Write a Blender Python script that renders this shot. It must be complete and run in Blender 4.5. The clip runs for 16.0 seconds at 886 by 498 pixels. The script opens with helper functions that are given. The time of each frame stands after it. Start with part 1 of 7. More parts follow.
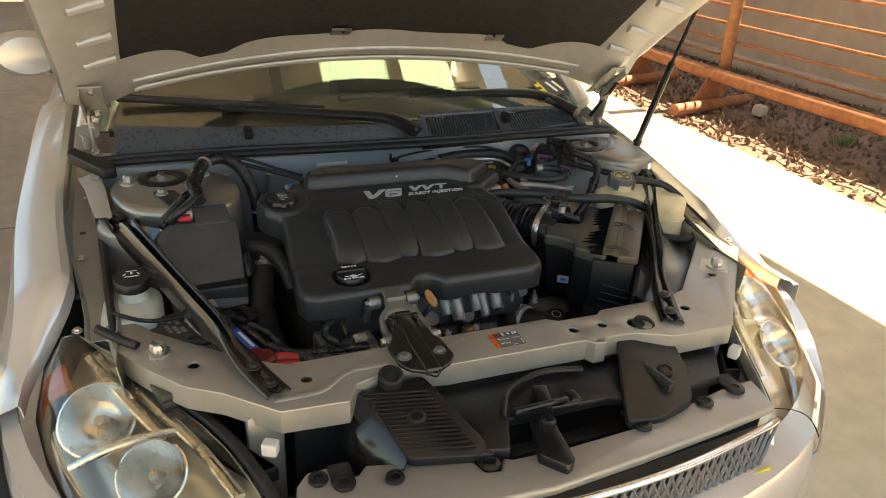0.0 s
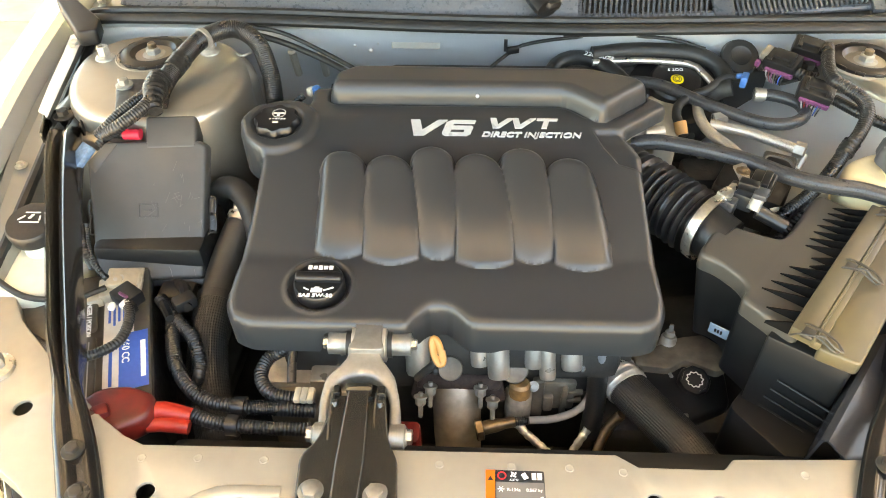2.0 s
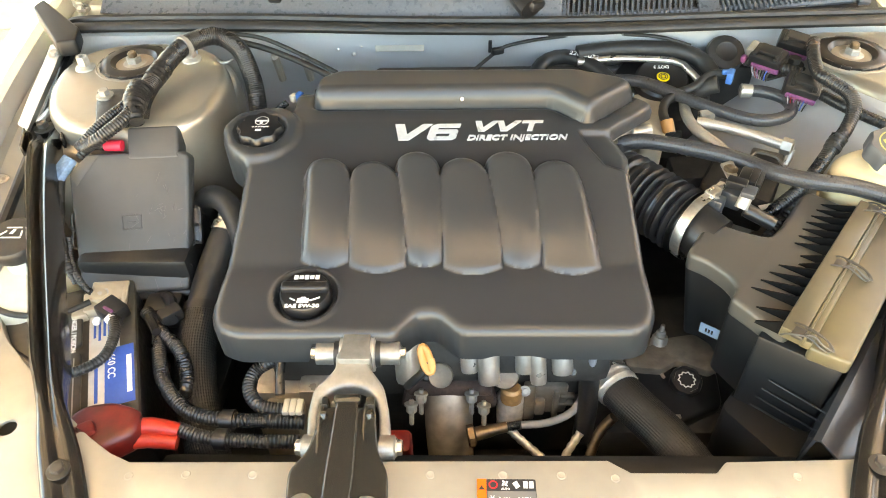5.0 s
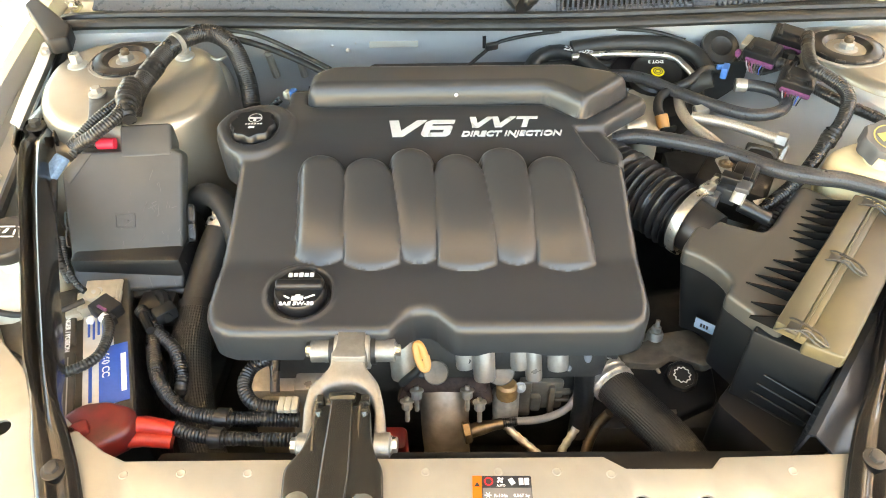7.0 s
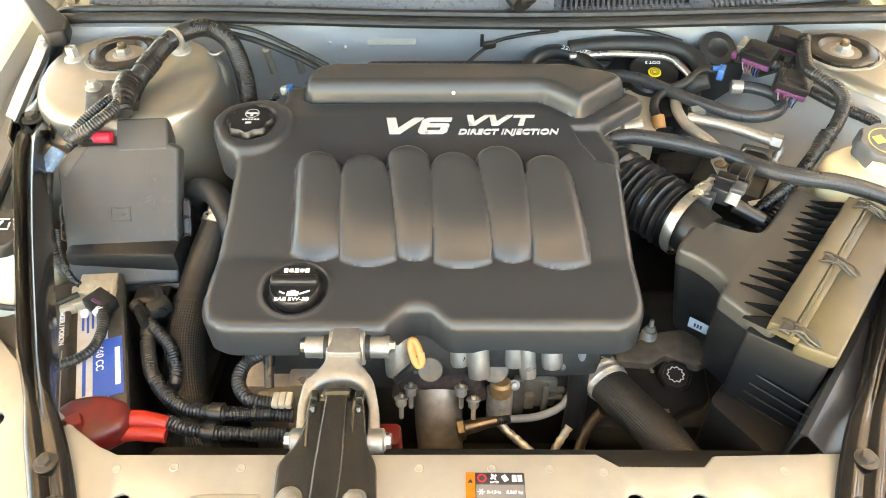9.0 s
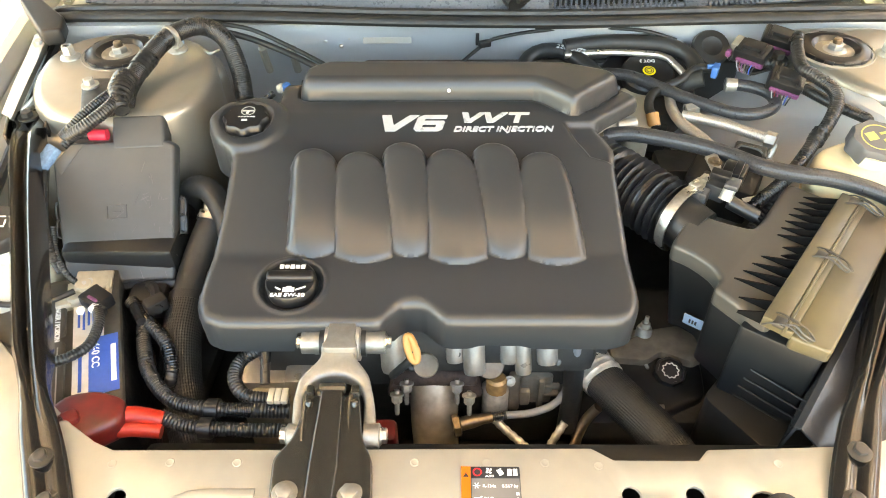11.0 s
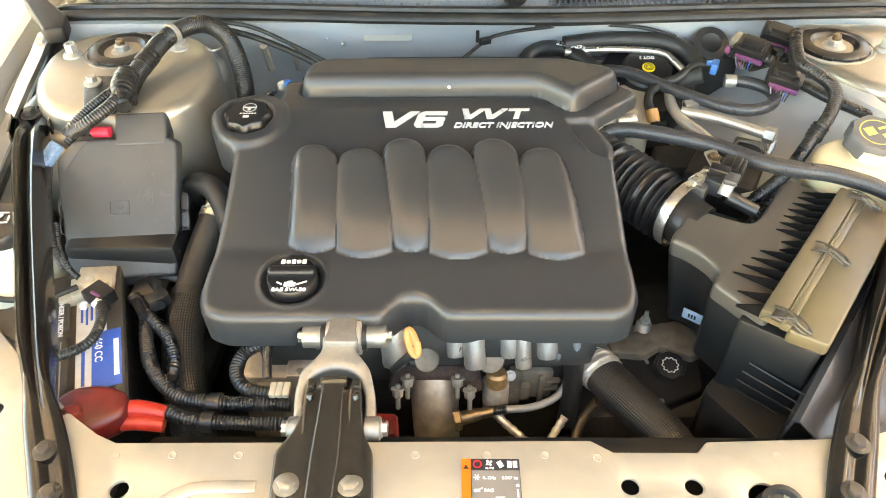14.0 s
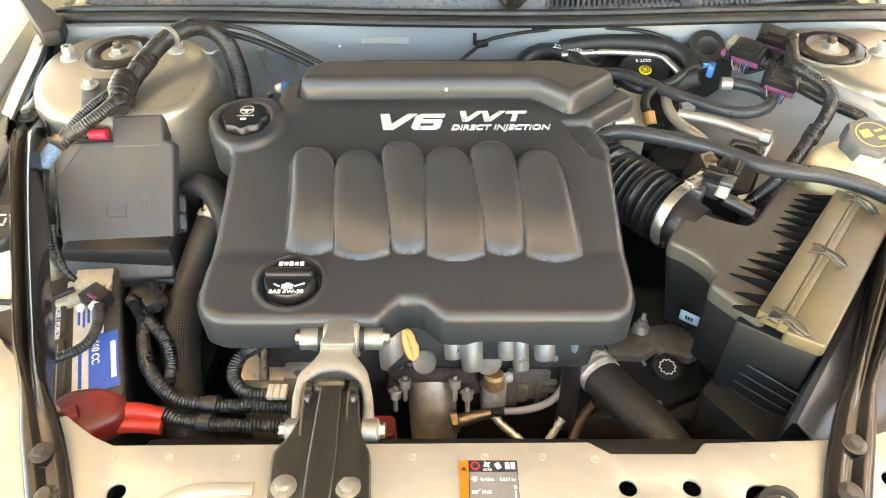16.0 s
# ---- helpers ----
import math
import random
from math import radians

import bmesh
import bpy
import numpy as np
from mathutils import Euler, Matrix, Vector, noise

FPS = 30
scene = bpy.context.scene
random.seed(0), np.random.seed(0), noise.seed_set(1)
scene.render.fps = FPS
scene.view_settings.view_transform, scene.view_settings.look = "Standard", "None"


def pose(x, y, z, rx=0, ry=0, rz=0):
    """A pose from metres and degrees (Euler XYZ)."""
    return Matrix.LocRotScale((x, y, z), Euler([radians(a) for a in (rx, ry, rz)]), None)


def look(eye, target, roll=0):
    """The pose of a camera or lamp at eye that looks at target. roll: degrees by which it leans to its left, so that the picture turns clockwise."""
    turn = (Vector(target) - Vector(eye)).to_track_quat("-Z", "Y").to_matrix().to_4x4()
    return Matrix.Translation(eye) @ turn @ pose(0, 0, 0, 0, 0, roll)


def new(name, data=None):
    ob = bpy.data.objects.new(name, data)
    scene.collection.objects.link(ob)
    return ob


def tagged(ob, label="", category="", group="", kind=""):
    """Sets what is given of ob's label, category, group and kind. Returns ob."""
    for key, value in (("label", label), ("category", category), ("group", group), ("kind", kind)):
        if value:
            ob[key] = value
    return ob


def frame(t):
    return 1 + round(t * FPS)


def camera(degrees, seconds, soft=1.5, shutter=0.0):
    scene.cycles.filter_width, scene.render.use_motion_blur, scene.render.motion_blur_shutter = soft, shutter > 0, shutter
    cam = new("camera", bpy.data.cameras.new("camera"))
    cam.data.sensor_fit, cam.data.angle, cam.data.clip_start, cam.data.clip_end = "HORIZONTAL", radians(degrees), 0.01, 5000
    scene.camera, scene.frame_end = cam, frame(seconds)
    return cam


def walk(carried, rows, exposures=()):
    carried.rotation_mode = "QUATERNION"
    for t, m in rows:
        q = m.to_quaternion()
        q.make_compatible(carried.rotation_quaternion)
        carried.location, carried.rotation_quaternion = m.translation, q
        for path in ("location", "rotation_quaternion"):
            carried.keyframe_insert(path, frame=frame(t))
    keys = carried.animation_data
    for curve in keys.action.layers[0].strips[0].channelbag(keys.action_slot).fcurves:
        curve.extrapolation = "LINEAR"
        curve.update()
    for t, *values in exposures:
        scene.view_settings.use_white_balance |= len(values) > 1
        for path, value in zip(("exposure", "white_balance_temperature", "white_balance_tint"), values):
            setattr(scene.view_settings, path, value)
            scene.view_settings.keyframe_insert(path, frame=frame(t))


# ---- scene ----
cam = camera(62.6, 16.0, soft=1.0)
PATH = [
    (0, (-0.555, -0.973, 1.525), (0.132, 0.698, 0.668), 2.9),
    (0.3, (-0.368, -0.788, 1.52), (0.105, 0.874, 0.513), 5.4),
    (0.5, (-0.279, -0.676, 1.515), (0.065, 0.968, 0.429), 4.7),
    (0.7, (-0.231, -0.555, 1.496), (0.086, 1.084, 0.396), 4.7),
    (1, (-0.17, -0.419, 1.492), (0.08, 1.166, 0.298), 4.8),
    (1.5, (-0.07, -0.352, 1.48), (-0.041, 1.165, 0.177), 1.7),
    (2, (-0.048, -0.333, 1.474), (-0.121, 1.145, 0.129), -0.8),
    (2.5, (-0.047, -0.332, 1.478), (-0.132, 1.155, 0.144), -1.6),
    (3, (-0.035, -0.321, 1.475), (-0.098, 1.144, 0.115), -2.0),
    (3.5, (-0.035, -0.318, 1.479), (-0.09, 1.156, 0.127), -2.0),
    (4, (-0.041, -0.32, 1.476), (-0.094, 1.157, 0.129), -1.6),
    (4.2, (-0.038, -0.321, 1.476), (-0.098, 1.156, 0.128), -1.7),
    (6.3, (-0.041, -0.313, 1.48), (-0.094, 1.153, 0.121), -1.9),
    (6.5, (-0.038, -0.318, 1.478), (-0.089, 1.157, 0.127), -1.8),
    (7, (-0.036, -0.316, 1.477), (-0.086, 1.148, 0.115), -1.9),
    (7.5, (-0.036, -0.315, 1.477), (-0.08, 1.147, 0.113), -1.5),
    (8, (-0.037, -0.312, 1.478), (-0.077, 1.142, 0.106), -1.1),
    (8.5, (-0.037, -0.316, 1.476), (-0.076, 1.142, 0.108), -1.1),
    (9, (-0.037, -0.319, 1.476), (-0.073, 1.144, 0.113), -0.9),
    (9.2, (-0.037, -0.318, 1.476), (-0.076, 1.137, 0.105), -1.1),
    (11.5, (-0.034, -0.33, 1.471), (-0.06, 1.14, 0.117), -0.7),
    (12, (-0.033, -0.332, 1.473), (-0.062, 1.137, 0.116), -0.7),
    (12.5, (-0.034, -0.333, 1.469), (-0.061, 1.129, 0.104), -0.5),
    (13, (-0.034, -0.333, 1.471), (-0.058, 1.135, 0.113), -0.6),
    (13.5, (-0.034, -0.335, 1.471), (-0.063, 1.14, 0.12), -0.9),
    (14, (-0.033, -0.336, 1.47), (-0.066, 1.134, 0.115), -1.0),
    (14.5, (-0.031, -0.336, 1.471), (-0.061, 1.134, 0.116), -1.1),
    (15, (-0.032, -0.336, 1.471), (-0.06, 1.135, 0.116), -0.9),
    (15.5, (-0.033, -0.336, 1.47), (-0.059, 1.136, 0.116), -1.0),
    (16, (-0.034, -0.338, 1.469), (-0.058, 1.139, 0.121), -0.8),
]
EXPOSURES = [(0, 2.18, 8600, 6), (0.5, 2.56, 8800, 5), (1.0, 3.54, 9200, 5), (1.5, 4.24, 9600, 5), (2.0, 4.50, 9600, 5), (3.0, 4.69, 9650, 5), (16, 4.74, 9650, 5)]
walk(cam, [(t, look(eye, target, roll)) for t, eye, target, roll in PATH], EXPOSURES)

# ---- light ----
world = bpy.data.worlds.new("sky")
world.use_nodes = True
scene.world = world
wn = world.node_tree.nodes
sky = wn.new("ShaderNodeTexSky")
sky.sky_type, sky.sun_disc = "NISHITA", False
SUN_EL, SUN_AZ = radians(58), radians(3)          # the sun stands over +x
sky.sun_elevation, sky.sun_rotation = SUN_EL, radians(86)
wn["Background"].inputs[1].default_value = 0.09
world.node_tree.links.new(sky.outputs[0], wn["Background"].inputs[0])
sun = new("sun", bpy.data.lights.new("sun", "SUN"))
sun.data.energy, sun.data.angle, sun.data.color = 5.0, radians(0.53), (1.0, 0.90, 0.76)
to_sun = Vector((math.cos(SUN_EL) * math.cos(SUN_AZ), math.cos(SUN_EL) * math.sin(SUN_AZ), math.sin(SUN_EL)))
sun.matrix_world = look(to_sun * 30, (0, 0, 0))


# ---- materials ----
def mat(name, color, rough=0.5, metal=0.0, vary=0.08, scale=30.0, bump=0.0, bump_scale=200.0, coat=0.0, spec=0.5,
        stain=None, stain_scale=4.0, stain_amount=0.5, rough_vary=0.1, transmission=0.0, alpha=1.0, stretch=(1, 1, 1)):
    """A surface with grain and stains at real size."""
    m = bpy.data.materials.new(name)
    m.use_nodes = True
    n, l = m.node_tree.nodes, m.node_tree.links
    b = n["Principled BSDF"]
    b.inputs["Metallic"].default_value = metal
    b.inputs["Coat Weight"].default_value = coat
    b.inputs["Coat Roughness"].default_value = 0.06
    b.inputs["Specular IOR Level"].default_value = spec
    b.inputs["Transmission Weight"].default_value = transmission
    geo = n.new("ShaderNodeTexCoord")
    mp = n.new("ShaderNodeMapping")
    mp.inputs["Scale"].default_value = stretch
    l.new(geo.outputs["Object"], mp.inputs[0])
    fine = n.new("ShaderNodeTexNoise")
    fine.inputs["Scale"].default_value, fine.inputs["Detail"].default_value = scale, 3
    l.new(mp.outputs[0], fine.inputs["Vector"])
    ramp = n.new("ShaderNodeMapRange")
    ramp.inputs[1].default_value, ramp.inputs[2].default_value = 0.3, 0.7
    ramp.inputs[3].default_value, ramp.inputs[4].default_value = 1 - vary, 1 + vary
    l.new(fine.outputs[0], ramp.inputs[0])
    mul = n.new("ShaderNodeMix")
    mul.data_type, mul.blend_type = "RGBA", "MULTIPLY"
    mul.inputs[0].default_value = 1.0
    mul.inputs[6].default_value = (*color, 1)
    l.new(ramp.outputs[0], mul.inputs[7])
    out = mul.outputs[2]
    if stain:
        big = n.new("ShaderNodeTexNoise")
        big.inputs["Scale"].default_value, big.inputs["Detail"].default_value = stain_scale, 4
        big.inputs["Roughness"].default_value = 0.5
        l.new(mp.outputs[0], big.inputs["Vector"])
        r2 = n.new("ShaderNodeMapRange")
        r2.inputs[1].default_value, r2.inputs[2].default_value = 0.38, 0.78
        r2.inputs[4].default_value = stain_amount
        l.new(big.outputs[0], r2.inputs[0])
        mx = n.new("ShaderNodeMix")
        mx.data_type = "RGBA"
        l.new(r2.outputs[0], mx.inputs[0])
        l.new(out, mx.inputs[6])
        mx.inputs[7].default_value = (*stain, 1)
        out = mx.outputs[2]
    l.new(out, b.inputs["Base Color"])
    rr = n.new("ShaderNodeMapRange")
    rr.inputs[1].default_value, rr.inputs[2].default_value = 0.3, 0.7
    rr.inputs[3].default_value, rr.inputs[4].default_value = max(0.02, rough - rough_vary), min(1, rough + rough_vary)
    n2 = n.new("ShaderNodeTexNoise")
    n2.inputs["Scale"].default_value, n2.inputs["Detail"].default_value = scale * 0.35, 5
    l.new(mp.outputs[0], n2.inputs["Vector"])
    l.new(n2.outputs[0], rr.inputs[0])
    l.new(rr.outputs[0], b.inputs["Roughness"])
    if bump:
        bt = n.new("ShaderNodeTexNoise")
        bt.inputs["Scale"].default_value, bt.inputs["Detail"].default_value = bump_scale, 3
        l.new(mp.outputs[0], bt.inputs["Vector"])
        bp = n.new("ShaderNodeBump")
        bp.inputs["Strength"].default_value, bp.inputs["Distance"].default_value = bump, min(0.002, 0.25 / bump_scale)
        l.new(bt.outputs[0], bp.inputs["Height"])
        l.new(bp.outputs[0], b.inputs["Normal"])
    return m


PAINT = mat("silver_paint", (0.62, 0.62, 0.615), 0.27, 0.5, 0.0, 60, coat=0.7, rough_vary=0.0, stain=(0.55, 0.53, 0.48), stain_scale=2.5, stain_amount=0.3)
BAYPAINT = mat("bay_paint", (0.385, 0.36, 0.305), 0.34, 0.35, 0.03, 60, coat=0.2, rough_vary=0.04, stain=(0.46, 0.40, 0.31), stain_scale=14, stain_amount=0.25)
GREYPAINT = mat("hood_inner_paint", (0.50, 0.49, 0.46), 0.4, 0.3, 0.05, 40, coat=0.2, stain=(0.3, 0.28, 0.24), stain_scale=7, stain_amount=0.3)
# Paler, cooler copy of the bay paint; sky reflection is in the colour.
LITPAINT = mat("lit_bay_paint", (0.56, 0.58, 0.59), 0.3, 0.4, 0.0, 60, coat=0.3, rough_vary=0.0, stain=(0.47, 0.46, 0.42), stain_scale=7, stain_amount=0.35)
# Darker copy of the bay paint; shade on towers and aprons is in the colour.
SHADEPAINT = mat("shaded_bay_paint", (0.34, 0.315, 0.27), 0.34, 0.65, 0.02, 60, coat=0.25, rough_vary=0.05, stain=(0.30, 0.26, 0.19), stain_scale=11, stain_amount=0.35)
COVER = mat("cover_plastic", (0.034, 0.0345, 0.0355), 0.29, 0, 0.0, 160, rough_vary=0.0)
CAPBLACK = mat("cap_black", (0.011, 0.011, 0.012), 0.28, 0, 0.0, 120, rough_vary=0.0)
PLASTIC = mat("black_plastic", (0.011, 0.011, 0.012), 0.38, 0, 0.2, 300, bump=0.2, bump_scale=900, stain=(0.040, 0.034, 0.026), stain_scale=16, stain_amount=0.35)
DUSTY = mat("dusty_plastic", (0.078, 0.066, 0.046), 0.38, 0, 0.05, 60, stain=(0.135, 0.110, 0.047), stain_scale=12, stain_amount=0.8)
COWLP = mat("cowl_plastic", (0.076, 0.083, 0.094), 0.32, 0, 0.15, 300, bump=0.2, bump_scale=1200, stain=(0.11, 0.10, 0.09), stain_scale=12, stain_amount=0.3)
FUSEP = mat("fuse_lid_plastic", (0.050, 0.050, 0.050), 0.46, 0, 0.03, 60, stain=(0.075, 0.072, 0.066), stain_scale=20, stain_amount=0.5)
RUBBER = mat("rubber", (0.014, 0.014, 0.014), 0.5, 0, 0.2, 150, bump=0.2, bump_scale=500, stain=(0.050, 0.045, 0.037), stain_scale=25, stain_amount=0.35)
LOOM = mat("loom_plastic", (0.014, 0.014, 0.015), 0.30, 0, 0.1, 60, stain=(0.05, 0.045, 0.037), stain_scale=30, stain_amount=0.3)
TAPE = mat("cloth_tape", (0.016, 0.016, 0.016), 0.32, 0, 0.1, 80, bump=0.7, bump_scale=160)
GLOSS = mat("gloss_black_paint", (0.014, 0.0125, 0.011), 0.20, 0, 0.0, 80, coat=0.25, rough_vary=0.0)
ALU = mat("cast_aluminium", (0.56, 0.55, 0.53), 0.42, 0.75, 0.12, 120, bump=0.3, bump_scale=500, stain=(0.30, 0.27, 0.22), stain_scale=30, stain_amount=0.4)
ENGALU = mat("engine_aluminium", (0.42, 0.39, 0.34), 0.36, 0.55, 0.1, 90, bump=0.5, bump_scale=350, stain=(0.16, 0.13, 0.10), stain_scale=22, stain_amount=0.7)
STEEL = mat("zinc_steel", (0.60, 0.58, 0.54), 0.32, 0.9, 0.12, 200, stain=(0.32, 0.26, 0.18), stain_scale=60, stain_amount=0.4)
EXH = mat("exhaust_steel", (0.50, 0.45, 0.38), 0.42, 0.6, 0.15, 70, stain=(0.24, 0.16, 0.10), stain_scale=20, stain_amount=0.6)
RUST = mat("rusty_flange", (0.055, 0.034, 0.027), 0.8, 0.2, 0.3, 150, bump=0.5, bump_scale=300)
DARK = mat("dark_stained_metal", (0.032, 0.030, 0.027), 0.6, 0.3, 0.4, 40, bump=0.4, bump_scale=120, stain=(0.075, 0.062, 0.047), stain_scale=16, stain_amount=0.5)
# Near-black that puts the shade of gaps and openings into the colour.
DEEP = mat("deep_shadow_metal", (0.030, 0.028, 0.025), 0.6, 0.0, 0.3, 40)
RED = mat("red_boot", (0.16, 0.009, 0.008), 0.45, 0, 0.2, 60, stain=(0.045, 0.012, 0.010), stain_scale=28, stain_amount=0.95)
REDBRIGHT = mat("red_cable", (0.38, 0.022, 0.014), 0.4, 0, 0.12, 80, stain=(0.3, 0.03, 0.02), stain_scale=40, stain_amount=0.4)
ORANGE = mat("dipstick_orange", (0.42, 0.205, 0.06), 0.5, 0, 0.06, 80, stain=(0.46, 0.22, 0.08), stain_scale=60, stain_amount=0.3)
WHITE = mat("white_print", (0.80, 0.80, 0.79), 0.45, 0, 0.04, 200)
CHROMELET = mat("silver_letters", (0.58, 0.58, 0.57), 0.35, 0.25, 0.05, 200)
LBLK = mat("label_black", (0.03, 0.03, 0.032), 0.4, 0, 0.1, 300)
LORANGE = mat("label_orange", (0.76, 0.13, 0.012), 0.45, 0, 0.05, 300)
LRED = mat("label_red", (0.60, 0.02, 0.03), 0.45)
LBLUE = mat("label_blue", (0.03, 0.10, 0.42), 0.4, 0, 0.05, 200)
PAPER = mat("paper_label", (0.62, 0.60, 0.56), 0.6, 0, 0.06, 100, stain=(0.45, 0.41, 0.33), stain_scale=40, stain_amount=0.4)
YELLOW = mat("yellow_print", (0.80, 0.62, 0.02), 0.45, 0, 0.05, 200)
SKYBLUE = mat("blue_clip", (0.03, 0.13, 0.36), 0.45)
PALEBLUE = mat("pale_blue_tag", (0.32, 0.43, 0.55), 0.5, 0, 0.08, 100)
PLUGM = mat("dull_core_plug", (0.15, 0.137, 0.115), 0.62, 0.25, 0.15, 120, bump=0.3, bump_scale=500)
GRIME = mat("grimy_casting", (0.20, 0.172, 0.135), 0.5, 0.25, 0.2, 70, bump=0.5, bump_scale=220, stain=(0.055, 0.046, 0.035), stain_scale=26, stain_amount=0.7)
PINK = mat("violet_plug", (0.16, 0.045, 0.115), 0.5, 0, 0.3, 300)
TANK = mat("aged_tank", (0.72, 0.62, 0.40), 0.35, 0, 0.08, 40, stain=(0.55, 0.38, 0.14), stain_scale=7, stain_amount=0.6)
TANKW = mat("washer_tank", (0.70, 0.72, 0.62), 0.35, 0, 0.08, 40, stain=(0.5, 0.45, 0.3), stain_scale=12, stain_amount=0.4)
SLEEVE = mat("woven_sleeve", (0.013, 0.0125, 0.012), 0.40, 0, 0.3, 400, bump=0.4, bump_scale=600)
BRAID = mat("braided_hose", (0.036, 0.036, 0.038), 0.36, 0.0, 0.35, 420, bump=0.5, bump_scale=450)
SILVBRAID = mat("steel_braid", (0.52, 0.48, 0.41), 0.45, 0.7, 0.3, 700, bump=0.7, bump_scale=800)
FOIL = mat("foil_tape", (0.60, 0.575, 0.53), 0.34, 0.55, 0.3, 70, bump=1.0, bump_scale=70)
INSUL = mat("hood_insulation", (0.012, 0.012, 0.012), 0.95, 0, 0.3, 120, bump=0.5, bump_scale=90)
BRASS = mat("heat_tinted_steel", (0.20, 0.15, 0.10), 0.4, 0.8, 0.2, 150)
WIREW = mat("grey_sleeve_wire", (0.24, 0.24, 0.245), 0.5, 0, 0.1, 100)
REFLECTOR = mat("lamp_reflector", (0.82, 0.82, 0.80), 0.24, 1.0, 0.03, 50)
AMBER = mat("amber_lens", (0.75, 0.16, 0.03), 0.25, 0, 0.05, 100)
CHROME = mat("chrome", (0.80, 0.80, 0.80), 0.1, 1.0, 0.02, 50)
TYRE = mat("tyre", (0.025, 0.025, 0.025), 0.8, 0, 0.2, 60)
SEAT = mat("seat_cloth", (0.20, 0.18, 0.15), 0.9, 0, 0.15, 150)
CONCRETE = mat("concrete", (0.52, 0.44, 0.35), 0.8, 0, 0.12, 9, bump=0.3, bump_scale=60, stain=(0.28, 0.225, 0.17), stain_scale=0.9, stain_amount=0.55)
GRAVELM = mat("gravel_earth", (0.22, 0.145, 0.105), 0.95, 0, 0.35, 14, bump=0.9, bump_scale=30, stain=(0.17, 0.10, 0.075), stain_scale=1.6, stain_amount=0.7)
WALLM = mat("block_wall", (0.52, 0.43, 0.36), 0.9, 0, 0.1, 6, bump=0.4, bump_scale=40, stain=(0.33, 0.25, 0.19), stain_scale=1.2, stain_amount=0.5)
PIPE = mat("rusty_pipe", (0.36, 0.155, 0.075), 0.65, 0.1, 0.25, 20, bump=0.3, bump_scale=60, stain=(0.27, 0.09, 0.04), stain_scale=6, stain_amount=0.6)
ROOFM = mat("roof_sheet", (0.68, 0.62, 0.53), 0.6, 0.1, 0.06, 3)
BEAM = mat("roof_steel", (0.09, 0.08, 0.075), 0.6, 0.2, 0.1, 8)
GREENM = mat("weed_leaf", (0.09, 0.14, 0.04), 0.7, 0, 0.3, 30)
FORK = mat("fork_casting", (0.30, 0.29, 0.27), 0.46, 0.7, 0.1, 140, bump=0.25, bump_scale=450, stain=(0.25, 0.23, 0.20), stain_scale=30, stain_amount=0.4)
BRACKETM = mat("bracket_paint", (0.024, 0.022, 0.018), 0.20, 0, 0.0, 80, coat=0.5, rough_vary=0.0)
# Lid paler than its walls: dust and the sheen on top share this colour.
LIDP = mat("lit_dusty_lid", (0.060, 0.056, 0.050), 0.32, 0, 0.0, 50, rough_vary=0.0, stain=(0.085, 0.078, 0.065), stain_scale=9, stain_amount=0.5)
# Dimmed black for upright walls; their shade is in the colour.
DIMPLASTIC = mat("dimmed_plastic", (0.011, 0.011, 0.0115), 0.45, 0, 0.0, 50, rough_vary=0.0, spec=0.35)
SHROUD = mat("shroud_plastic", (0.026, 0.027, 0.030), 0.27, 0, 0.0, 50, rough_vary=0.0)
CAPPRINT = mat("faded_yellow", (0.42, 0.36, 0.10), 0.5, 0, 0.1, 120)
NUTM = mat("plated_nut", (0.40, 0.39, 0.36), 0.42, 0.5, 0.1, 150, stain=(0.25, 0.21, 0.15), stain_scale=70, stain_amount=0.4)
SENSORM = mat("sensor_grey", (0.055, 0.055, 0.058), 0.36, 0, 0.1, 90)
MILKY = mat("milky_plastic", (0.46, 0.42, 0.33), 0.4, 0, 0.06, 40, stain=(0.34, 0.29, 0.2), stain_scale=14, stain_amount=0.5)
# Near-black, no sheen: the shadowed sides of the fins are in the colour.
FINSHADE = mat("shaded_fin_plastic", (0.006, 0.006, 0.006), 0.9, 0, 0.1, 60, spec=0.1)
CLIPWIRE = mat("clip_wire", (0.07, 0.066, 0.06), 0.38, 0.6, 0.0, 60, rough_vary=0.0)
# Duller copy of the bay paint, dimmed in colour where the light was too strong.
DIMPAINT = mat("dimmed_bay_paint", (0.30, 0.285, 0.25), 0.45, 0.1, 0.0, 60, rough_vary=0.0, stain=(0.24, 0.21, 0.165), stain_scale=12, stain_amount=0.4)
BLACKBOLT = mat("black_bolt", (0.06, 0.055, 0.05), 0.35, 0.5, 0.2, 100)
SATIN = mat("lamp_bezel", (0.82, 0.79, 0.70), 0.30, 0.6, 0.0, 40, rough_vary=0.0)


def glass(name, color=(1, 1, 1), rough=0.0, ior=1.5):
    m = bpy.data.materials.new(name)
    m.use_nodes = True
    n, l = m.node_tree.nodes, m.node_tree.links
    b = n["Principled BSDF"]
    b.inputs["Base Color"].default_value = (*color, 1)
    b.inputs["Roughness"].default_value = rough
    b.inputs["IOR"].default_value = ior
    b.inputs["Transmission Weight"].default_value = 1.0
    return m


WGLASS = glass("windshield_glass", (0.72, 0.82, 0.75), 0.0, 1.85)
LENS = glass("headlamp_lens", (0.96, 0.94, 0.86), 0.03, 1.5)
SKYLIGHT = bpy.data.materials.new("skylight_sheet")
SKYLIGHT.use_nodes = True
_n = SKYLIGHT.node_tree.nodes
_t = _n.new("ShaderNodeBsdfTranslucent")
_t.inputs[0].default_value = (0.80, 0.90, 0.74, 1)
